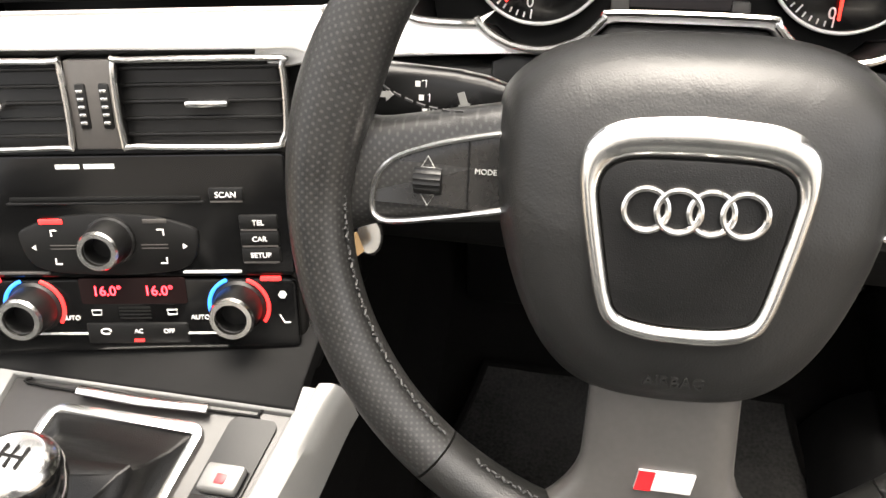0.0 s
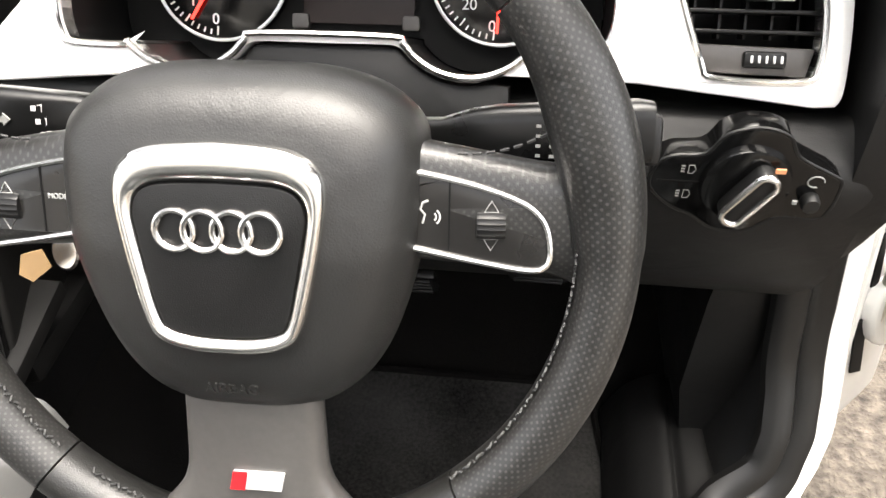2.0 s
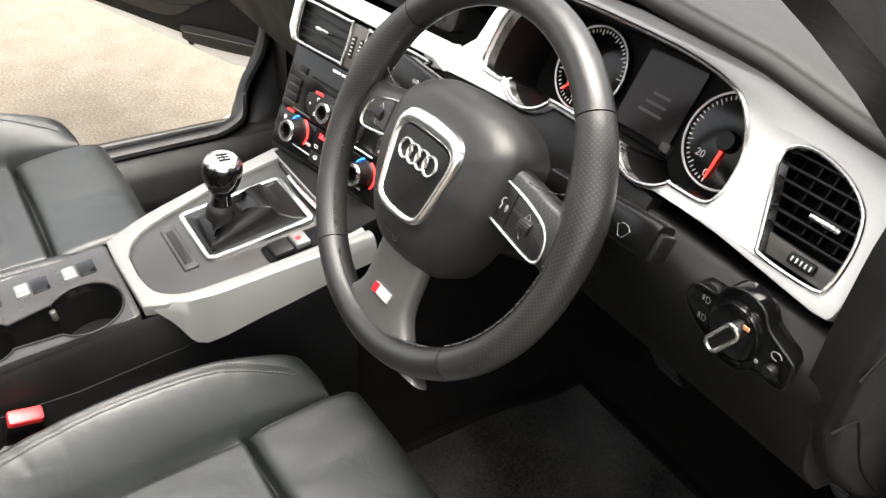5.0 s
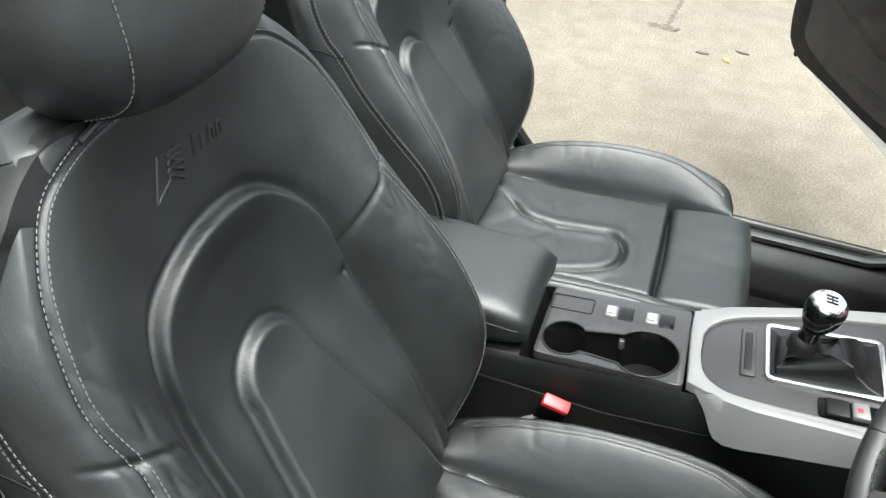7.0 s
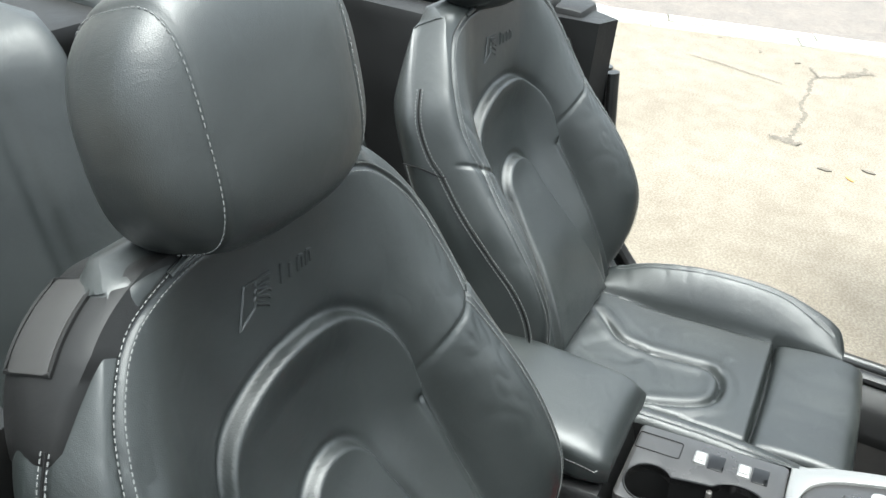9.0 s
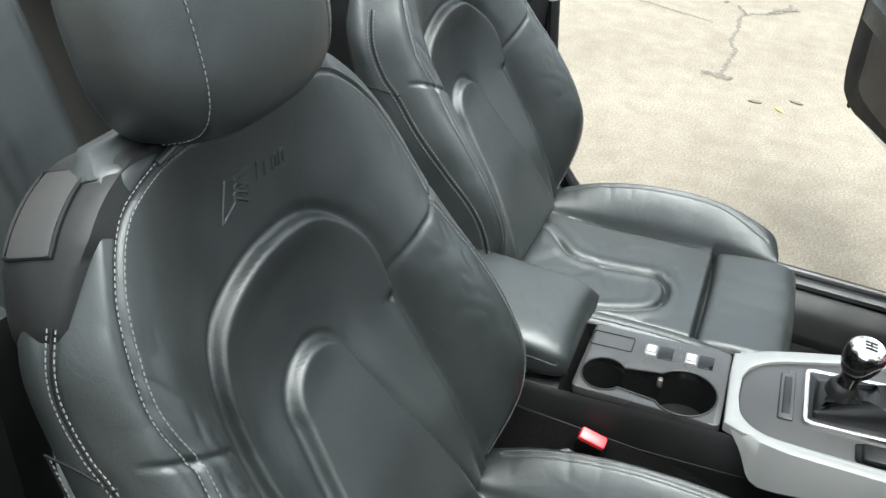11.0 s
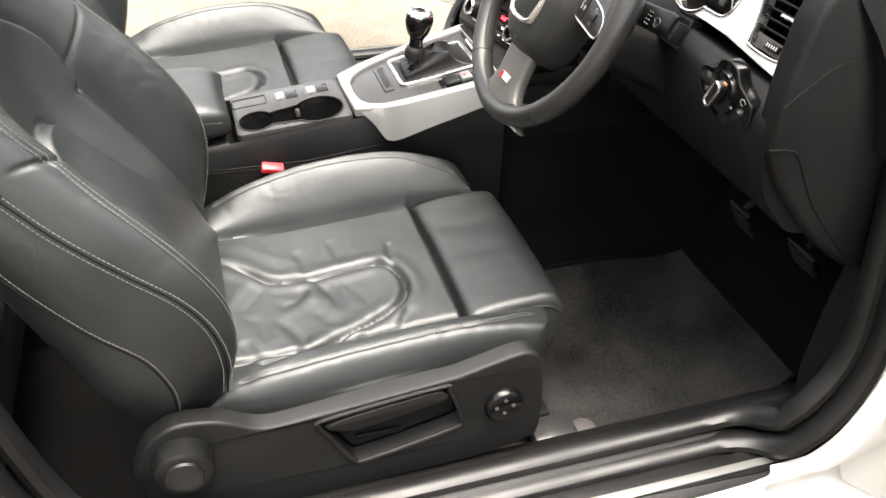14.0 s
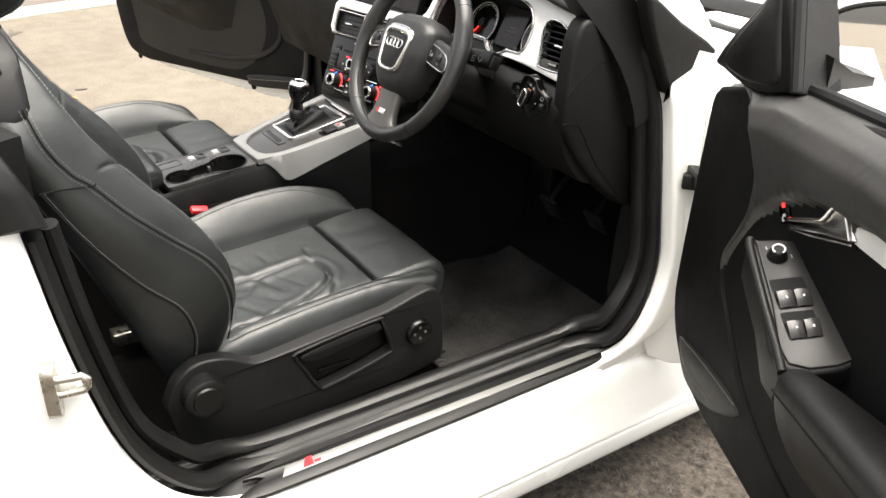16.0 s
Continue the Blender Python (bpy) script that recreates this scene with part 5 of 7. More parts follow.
part("volume_knob", lathe([(0.0, 0.010), (0.0088, 0.010), (0.0094, 0.0235), (0.0128, 0.0235), (0.0136, 0.022), (0.0150, 0.004), (0.0165, 0.003), (0.0170, 0.0)], 48, knurl=0.012, m=ST @ pose(-0.003, 0.035, 0.004)), PLASTIC, radio)
part("knob_ring", lathe([(0.0092, 0.0230), (0.0096, 0.0250), (0.0126, 0.0250), (0.0136, 0.0230), (0.0132, 0.0215), (0.0092, 0.0215)], 48, m=ST @ pose(-0.003, 0.035, 0.004)), CHROME, radio)
for x0, x1 in ((0.042, 0.082), (-0.090, -0.050), (-0.012, 0.010)):
    part("bright_line", rbox(x0, x1, 0.0095, 0.0115, 0.001, 0.0036, 0.0006, m=ST), GREYPL if x0 < 0.04 else BRIGHT, radio)
# climate details
SC = ST @ pose(0.0045, 0.0045, 0)
part("climate_display", ext(rrect(-0.036, -0.017, 0.038, 0.002, 0.002), 0.002, 0.0038, m=SC), SCREEN, clim)
dsp = clim.children[-1]
for x in (-0.017, 0.019):
    text("digits", "16.0°", 0.0098, SC @ pose(x, -0.0075, 0.0041), GLOWRED, dsp, 0.0002)
for sgn in (-1, 1):
    cx, cy = 0.002 + sgn * 0.0715, -0.0190
    part("temperature_knob", lathe([(0.0, 0.010), (0.0100, 0.010), (0.0108, 0.0225), (0.0145, 0.0225), (0.0152, 0.021), (0.0165, 0.003), (0.0185, 0.001), (0.0185, 0.0)], 48, knurl=0.012, m=SC @ pose(cx, cy, 0.003)), PLASTIC, clim)
    part("knob_ring", lathe([(0.0103, 0.0220), (0.0108, 0.0240), (0.0140, 0.0240), (0.0152, 0.0215), (0.0148, 0.020), (0.0103, 0.020)], 48, m=SC @ pose(cx, cy, 0.003)), CHROME, clim)
    for a0, a1, mt in ((110, 200, BLUE), (-35, 70, REDMARK)):
        part("heat_arc", tube([SC @ Vector((cx + 0.0205 * math.cos(radians(q)), cy + 0.0205 * math.sin(radians(q)), 0.0040)) for q in np.linspace(a0, a1, 16)], 0.0014, 8), mt, clim)
    part("amber_flag", rbox(sgn * 0.097 - 0.007, sgn * 0.097 + 0.007, -0.0005, 0.0025, 0.002, 0.0046, 0.0005, m=SC), REDMARK, clim)
    part("seat_mark", tube([SC @ Vector(p) for p in ((sgn * 0.103 - 0.002, -0.026, 0.0036), (sgn * 0.103 + 0.001, -0.032, 0.0036), (sgn * 0.103 + 0.005, -0.032, 0.0036))], 0.0006, 6), WHITE, clim)
    part("fan_mark", lathe([(0.0, 0.001), (0.003, 0.001), (0.003, 0)], 6, m=SC @ pose(sgn * 0.104, -0.011, 0.003)), WHITE, clim)
    text("lettering", "AUTO", 0.0048, SC @ pose(sgn * 0.0455 if sgn > 0 else -0.0455, -0.0275, 0.0040), WHITE, clim)
    part("bright_line", rbox(min(sgn * 0.032, sgn * 0.074), max(sgn * 0.032, sgn * 0.074), -0.0405, -0.0390, 0.002, 0.0042, 0.0005, m=SC), BRIGHT, clim)
    part("screen_mark", tube([SC @ Vector((sgn * 0.0265 + x, -0.0235 + y, 0.0042)) for x, y in ((-0.003, -0.0015), (-0.0035, 0.002), (0.0035, 0.002), (0.003, -0.0015))], 0.0005, 6, True), WHITE, clim)
for k in range(4):
    part("grille_bar", rbox(-0.011, 0.011, -0.0285 + 0.0026 * k, -0.0272 + 0.0026 * k, 0.002, 0.0042, 0.0004, m=SC), PLASTIC, clim)
low_keys = part("key_bar", rbox(-0.036, 0.036, -0.0475, -0.0315, 0.001, 0.0046, 0.002, m=SC), PLASTIC, clim)
for x, wd in ((0.001, "AC"), (0.0225, "OFF")):
    text("lettering", wd, 0.0045, SC @ pose(x, -0.0375, 0.0049), WHITE, low_keys)
part("recirculate_mark", tube([SC @ Vector((-0.022 + 0.0035 * math.cos(q), -0.0375 + 0.002 * math.sin(q), 0.0049)) for q in np.linspace(0, 5.5, 12)], 0.0006, 6), WHITE, low_keys)
part("red_light", rbox(-0.003, 0.004, -0.0455, -0.0435, 0.0040, 0.0052, 0, m=SC), REDMARK, low_keys)
# ignition slot beside the column
key = thing("key_slot", (0.15, 0.15, 0.865), "round bright-rimmed key slot in the dash", "key slot")
part("slot_rim", lathe([(0.0, 0.002), (0.008, 0.002), (0.0105, 0.005), (0.0125, 0.004), (0.013, 0.0)], 28, m=ST @ pose(0.136, 0.088, -0.006)), CHROME, key)
# screen and its recess
scr = part("screen_frame", ext(rrect(-0.115, 0.186, 0.115, 0.285, 0.010), -0.05, -0.030, holes=[rrect(-0.098, 0.196, 0.098, 0.275, 0.004)], bev=0.003, m=ST), PLASTIC, dash, "recessed dark display")
part("screen_glass", ext(rrect(-0.099, 0.195, 0.099, 0.276, 0.004), -0.052, -0.044, m=ST), SCREEN, scr)
part("screen_hood", loft([[tuple(ST @ Vector((x, y, z))) for y, z in ((0.284, -0.05), (0.288, 0.0), (0.296, 0.004), (0.304, -0.02), (0.300, -0.10))] for x in np.linspace(-0.16, 0.16, 12)]), SOFT, dash)
# passenger side of the dash and glove box
# the lid's shade is painted by the darkened plastic
gl = part("glovebox", loft([[(x, y, z) for y, z in ((0.20, 0.965), (0.175, 0.90), (0.185, 0.80), (0.22, 0.70), (0.30, 0.66), (0.45, 0.68), (0.45, 0.965))] for x in np.linspace(-0.728, -0.138, 12)]), SHADEDSOFT, dash, "dark glove box lid")
part("glovebox_handle", rbox(-0.26, -0.19, 0.168, 0.186, 0.845, 0.862, 0.004), GREYPL, gl)
part("stack_housing", rbox(-0.13, 0.15, 0.26, 0.50, 0.62, 0.95, 0.01), PLASTIC, dash)

# ---- centre console ----
console = thing("centre_console", (0.012, -0.25, 0.30), "black centre console with silver surround, cup holders and gear lever", "console")
CO = basis((0.012, -0.29, 0.630), (1, 0, 0), (0, 1, 0.11))
rows = []
for y in np.r_[np.linspace(-1.0, 0.06, 40)]:
    zt = 0.630 + 0.11 * (y + 0.29) - 0.004
    w = float(np.interp(y, [-1.0, -0.45, -0.2, 0.06], [0.085, 0.088, 0.092, 0.128]))
    rows.append([(0.016 + q * w * k, y, z) for q, k, z in ((-1, 1.08, 0.30), (-1, 1.04, zt - 0.07), (-1, 1.0, zt - 0.012), (-1, 0.95, zt - 0.001), (-0.93, 1, zt - 0.08 if -0.42 < y < -0.21 else zt), (0.93, 1, zt - 0.08 if -0.42 < y < -0.21 else zt), (1, 0.95, zt - 0.001), (1, 1.0, zt - 0.012), (1, 1.04, zt - 0.07), (1, 1.08, 0.30))])
part("console_body", loft(rows), SOFT, console, sharp=45)
part("panel_line", tube([(0.119, -0.52, 0.572), (0.120, -0.30, 0.570), (0.121, -0.17, 0.585), (0.122, -0.12, 0.60)], 0.0012, 6), DARK, console)
# cup holder panel
for cx, cy, r, a0, a1 in ((0.040, -0.086, 0.033, 40, 320), (0.040, 0.026, 0.046, -145, 145)):
    pass
cup_loop = [(0.040 + 0.036 * math.cos(radians(a)), -0.086 + 0.032 * math.sin(radians(a))) for a in np.linspace(130, 410, 24)] + [(0.040 + 0.048 * math.cos(radians(a)), 0.026 + 0.045 * math.sin(radians(a))) for a in np.linspace(-50, 230, 28)]
panel_loop = [(x - (0.009 if x < 0 else 0.0) + (0.050 * (y + 0.132) if x > 0 else 0.0), y) for x, y in rrect(-0.064, -0.124, 0.080, 0.080, 0.008)]
cp = part("cup_panel", ext(panel_loop, -0.010, 0.003, holes=[cup_loop], bev=0.0015, m=CO), CONSOLE, console, "satin dark panel with two joined cup holders")
# walls and floor near-black, painting the shade down in the cups
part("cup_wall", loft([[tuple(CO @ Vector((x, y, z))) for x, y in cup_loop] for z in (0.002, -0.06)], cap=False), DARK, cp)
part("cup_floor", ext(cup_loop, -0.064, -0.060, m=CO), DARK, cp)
part("cup_rim", tube([CO @ Vector((x, y, 0.003)) for x, y in cup_loop], 0.0016, 6, True), PLASTIC, cp)
for x, y in ((0.004, -0.105), (0.010, -0.055), (0.012, -0.010), (0.074, 0.055), (-0.004, 0.055)):
    part("cup_finger", rbox(x - 0.005, x + 0.005, y - 0.004, y + 0.004, -0.020, -0.004, 0.003, m=CO), GREYPL, cp)
part("tray_line", tube([CO @ Vector((x, y, 0.0033)) for x, y in rrect(-0.056, -0.122, -0.022, -0.060, 0.004)], 0.0008, 6, True), DARK, cp)
for y in (-0.030, 0.028):
    b = part("seat_heater_switch", rbox(-0.050, -0.024, y - 0.012, y + 0.006, -0.002, 0.0065, 0.003, m=CO), SATIN, cp, "bright rocker switch")
    part("switch_mark", rbox(-0.042, -0.030, y - 0.008, y + 0.002, 0.0075, 0.0086, 0, m=CO), WHITE, b)
    part("switch_gap", rbox(-0.052, -0.022, y + 0.008, y + 0.029, -0.002, 0.0045, 0.001, m=CO), GLOSS, cp)
# the lever panel climbs more steeply than the cup holders and leans towards the driver
LV = CO @ Matrix(((0.98, 0.206, 0, -0.0124), (0, 0.93, 0, 0.0042), (0, 0.177, 1, -0.0106), (0, 0, 0, 1)))
# silver surround, a U round the lever panel that drops down the sides
dark_loop = [(0.098, 0.352), (-0.114, 0.352)] + smooth([(-0.104, 0.25), (-0.076, 0.152), (-0.052, 0.115), (-0.024, 0.101)], 4) + smooth([(0.020, 0.100), (0.058, 0.107), (0.081, 0.128), (0.091, 0.164), (0.096, 0.26)], 4)
out_loop = [(0.106, 0.374), (-0.140, 0.374), (-0.124, 0.26), (-0.096, 0.152), (-0.074, 0.083), (-0.030, 0.082), (0.084, 0.086), (0.095, 0.112), (0.101, 0.17), (0.105, 0.26)]
sv = part("silver_surround", ext(out_loop[::-1], -0.008, 0.006, holes=[dark_loop[::-1]], bev=0.0025, m=LV), SATIN, console, "satin silver console surround")
for sgn in (1, -1):
    rows = []
    for y in np.r_[np.linspace(-0.198, -0.14, 10), np.linspace(-0.125, 0.085, 20)]:
        v = (y + 0.29) / 1.004
        zt = 0.630 + 0.11 * (y + 0.29) + 0.006
        xi = float(np.interp(v, [0.09, 0.13, 0.17, 0.26, 0.36, 0.42, 0.46], [0.070, 0.090, 0.099, 0.103, 0.108, 0.118, 0.130]))
        if sgn < 0:
            xi = float(np.interp(v, [0.09, 0.13, 0.17, 0.26, 0.37, 0.46], [0.068, 0.085, 0.096, 0.116, 0.134, 0.146]))
        zb = float(np.interp(y, [-0.198, -0.175, -0.155, -0.14, -0.07, 0.02, 0.10, 0.16], [zt - 0.004, zt - 0.025, 0.594, 0.590, 0.610, 0.632, 0.650, 0.662]))
        zb = min(zb, zt - 0.004)
        ou = 0.012 * min(1, (zt - zb) / 0.045)
        rows.append([(0.012 + sgn * (xi + q), y, z) for q, z in ((-0.004, zt - 0.001), (0.006, zt + 0.0005), (0.012, zt - 0.002), (0.014 + ou * 0.4, zt * 0.6 + zb * 0.4), (0.014 + ou, zb), (0.010 + ou, zb - 0.002), (0.0, zt - 0.010))])
    part("silver_side", loft(rows), SATIN, sv, sharp=40, m=LV @ CO.inverted())
lev = part("lever_panel", ext(dark_loop[::-1], -0.012, 0.002, bev=0.002, m=LV), CONSOLE, console, "satin dark lever panel")
part("lid_slot", rbox(-0.054, 0.046, 0.153, 0.174, -0.002, 0.0055, 0.003, m=LV), CONSOLE, lev)
part("lid_finger", rbox(-0.044, 0.036, 0.158, 0.169, 0.003, 0.0065, 0.002, m=LV), PLASTIC, lev)
ramp = part("front_lid", ext([(-0.132, 0.354), (0.100, 0.354), (0.082, 0.475), (-0.150, 0.475)], -0.006, 0.0075, bev=0.002, m=LV), DARK, console, "dark lidded tray")
part("bright_lip", tube([LV @ Vector(p) for p in ((-0.0565, 0.345, 0.009), (-0.008, 0.343, 0.010), (0.042, 0.345, 0.009))], 0.0042, 10, flat=0.7, up=(0, 0, 1)), CHROME, ramp)
part("lid_gap", tube([LV @ Vector((x, y, 0.0036)) for x, y in smooth([(-0.100, 0.352), (-0.090, 0.347), (0.06, 0.347), (0.076, 0.351), (0.084, 0.376)], 5)], 0.0010, 6), DARK, ramp)
bl = rrect(-0.071, 0.184, 0.048, 0.335, 0.012)
bf = part("boot_frame", ext(bl, 0.0, 0.009, holes=[inset(bl, 0.008)], bev=0.003, m=LV), CHROME, console, "chrome gaiter frame")
# gear lever
gear = thing("gear_lever", (0.005, -0.05, 0.64), "black gear lever with chrome-topped knob and leather gaiter", "gear lever")
rows = []
base_loop = inset(bl, 0.0085)
kx, ky, kz = 0.060, -0.087, 0.732
for i in range(12):
    t = i / 11
    row = []
    for j, (x, y) in enumerate(base_loop):
        w = LV @ Vector((x, y, 0.004))
        a = math.atan2(y - 0.26, x + 0.011)
        nx, ny = kx + 0.016 * math.cos(a), ky + 0.016 * math.sin(a)
        e = t ** 0.8
        puff = 0.012 * math.sin(t * math.pi) * math.sin(a * 4 + 1.1) + 0.009 * math.sin(t * math.pi) * math.sin(t * 15 + 2 * math.sin(a * 2))
        row.append((w.x + (nx - w.x) * e + puff * math.cos(a), w.y + (ny - w.y) * e + puff * math.sin(a), w.z + (kz - w.z) * t ** 2.0 + 0.013 * math.sin(math.pi * min(1, t * 1.3)) ** 2 + 0.002 + 0.004 * math.sin(a * 5 + t * 7) * math.sin(math.pi * t)))
    rows.append(row)
part("gaiter", loft(rows), GAITER, gear, "creased black leather gaiter", sharp=60)
KM = Matrix.Translation((kx, ky, kz)) @ Euler((radians(-6), radians(4), 0)).to_matrix().to_4x4()
part("collar", lathe([(0.0185, -0.010), (0.0180, 0.002), (0.016, 0.006), (0.012, 0.010)], 28, m=KM), PLASTIC, gear)
part("stem", lathe([(0.014, -0.004), (0.0125, 0.008), (0.0118, 0.022), (0.0145, 0.031), (0.0155, 0.034)], 28, m=KM), GLOSS, gear)
part("stem_ring", lathe([(0.0160, -0.001), (0.0168, 0.003), (0.0150, 0.006), (0.0130, 0.0075)], 28, m=KM), CHROME, gear)
part("knob", lathe([(0.014, 0.028), (0.017, 0.032), (0.0215, 0.042), (0.0243, 0.054), (0.0243, 0.063), (0.0228, 0.0690), (0.0190, 0.0725)], 36, m=KM), GLOSS, gear)
part("knob_cap", lathe([(0.0230, 0.0675), (0.0222, 0.0705), (0.0195, 0.0745), (0.0165, 0.0762), (0.0158, 0.0755), (0.0, 0.0768)], 36, m=KM), CHROME, gear, "chrome knob cap")
cap = gear.children[-1]
for x in (-0.006, 0.0, 0.006):
    part("gate_line", rbox(x - 0.0006, x + 0.0006, -0.007, 0.007, 0.0762, 0.0774, 0, m=KM), DARK, cap)
part("gate_line", rbox(-0.006, 0.006, -0.0006, 0.0006, 0.0762, 0.0774, 0, m=KM), DARK, cap)
part("ledge", rbox(-0.030, 0.165, 0.095, 0.20, 0.690, 0.716, 0.008), DARK, console, "black ledge below the radio")
# parking brake switch
epb = thing("parking_brake_switch", (0.09, -0.02, 0.648), "grey parking brake switch with a red mark in a black recess", "switch")
part("recess", ext(rrect(0.059, 0.250, 0.093, 0.345, 0.006), 0.002, 0.0045, m=LV), GLOSS, epb)
part("rocker", rbox(0.061, 0.091, 0.258, 0.286, 0.003, 0.010, 0.003, m=LV), PLASTIC, epb)
part("tip", rbox(0.063, 0.090, 0.288, 0.308, 0.003, 0.012, 0.003, m=LV), SATIN, epb)
part("red_mark", rbox(0.074, 0.081, 0.293, 0.300, 0.0115, 0.0128, 0.0004, m=LV), RED, epb)
# armrest
arm = thing("armrest", (0.0, -0.6, 0.62), "padded black leather armrest over the console", "armrest")
rows = []
for i in range(24):
    t = i / 23
    y = -0.432 - 0.36 * t
    e = max(0, 1 - t / 0.12)
    k = 1 - 0.10 * e ** 2
    ztop, zb = 0.685 - 0.016 * e ** 2, 0.612 + 0.008 * e ** 2
    w = 0.098 * k
    rows.append([(0.006 + w * math.copysign(abs(math.cos(b)) ** 0.42, math.cos(b)), y + 0.010 * (abs(math.cos(b)) * e), (ztop + zb) / 2 + (ztop - zb) / 2 * math.copysign(abs(math.sin(b)) ** 0.5, math.sin(b))) for b in np.linspace(0, 2 * math.pi, 48, endpoint=False)])
part("pad", loft(rows), LEATHER, arm, sharp=70)
part("seam", dashes([[tuple(v) for v in smooth([(0.105, -0.75, 0.655), (0.105, -0.48, 0.655), (0.094, -0.436, 0.652), (0.0, -0.431, 0.652), (-0.08, -0.436, 0.652)], 10)]]), THREAD, arm)
part("hinge_block", rbox(-0.075, 0.085, -0.80, -0.46, 0.58, 0.625, 0.008), PLASTIC, arm)
# seat belt buckle
bk = thing("belt_buckle", (0.135, -0.36, 0.50), "black seat belt buckle with red release button", "buckle")
BM = Matrix.Translation((0.130, -0.362, 0.572)) @ Euler((radians(-14), radians(22), radians(-4))).to_matrix().to_4x4()
part("casing", rbox(-0.010, 0.010, -0.020, 0.020, -0.060, -0.006, 0.004, m=BM), PLASTIC, bk)
part("button", rbox(-0.009, 0.009, -0.019, 0.019, -0.014, 0.003, 0.003, m=BM), RED, bk)
part("stalk", tube([tuple(BM @ Vector((0, 0, -0.055))), (0.142, -0.44, 0.50), (0.145, -0.48, 0.42)], 0.008, 8), PLASTIC, bk)


# ---- car body ----
car = thing("convertible_car", (0.0, 0.0, 0.0), "white convertible car body with black sills and rubber seals, doors open", "car")
XB = basis((0.80, 0, 0), (0, 1, 0), (0, 0, 1))
opening = smooth([(0.29, 1.03), (0.330, 0.90), (0.341, 0.80), (0.347, 0.70), (0.349, 0.60), (0.340, 0.545), (0.318, 0.49), (0.296, 0.445), (0.276, 0.408), (0.248, 0.380), (0.19, 0.364)], 5) + smooth([(-0.46, 0.360), (-0.56, 0.374), (-0.645, 0.432), (-0.705, 0.545), (-0.745, 0.72), (-0.772, 0.92), (-0.780, 1.00)], 5)
shell = [(1.9, 0.24), (1.9, 0.90), (0.62, 0.97), (0.46, 1.02)] + opening + [(-1.0, 1.01), (-1.9, 0.96), (-2.1, 0.40), (-1.9, 0.22), (0.0, 0.20)]
def lean(y, z):
    """How far the front post stands out beyond the flat of the side, wider towards the sill."""
    k = float(np.interp(z, [0.36, 0.41, 0.45, 0.50, 0.60, 0.70, 0.80, 0.90, 1.03], [0.0, 0.030, 0.040, 0.040, 0.031, 0.016, 0.002, -0.011, -0.040]))
    return k * float(sstep(np.array((y - 0.08) / 0.18)))
def side_skin(outline, m, sgn):
    bm = ext(outline, 0.0, 0.030, bev=0.010, seg=3, m=m)
    for v in bm.verts:
        if v.co.y < 0.5:
            v.co.x += sgn * lean(v.co.y, v.co.z)
    return bm
part("side_panel", side_skin(shell, XB, 1), PAINT, car, "glossy white side panel")
# outer sill that swells outwards below the opening
rows = []
for y in np.linspace(-1.25, 1.0, 40):
    b = 0.012 * math.exp(-((y - 0.42) / 0.10) ** 2)
    prof = smooth([(0.80, 0.362), (0.832, 0.356), (0.846 + b, 0.330), (0.856 + b, 0.27), (0.866, 0.215), (0.868, 0.196), (0.862, 0.188), (0.866, 0.182), (0.860, 0.14), (0.845, 0.115)], 4) + [(0.78, 0.12), (0.78, 0.32)]
    rows.append([(x, y, z) for x, z in prof])
part("outer_sill", loft(rows), PAINT, car, "white sill", sharp=50)
rows = [[(-x, y, z) for x, y, z in r] for r in rows]
part("outer_sill", loft(rows), PAINT, car, "white sill", sharp=50)
XL = basis((-0.80, 0, 0), (0, -1, 0), (0, 0, 1))
part("side_panel", side_skin([(-y, z) for y, z in shell][::-1], XL, -1), PAINT, car, "glossy white side panel")
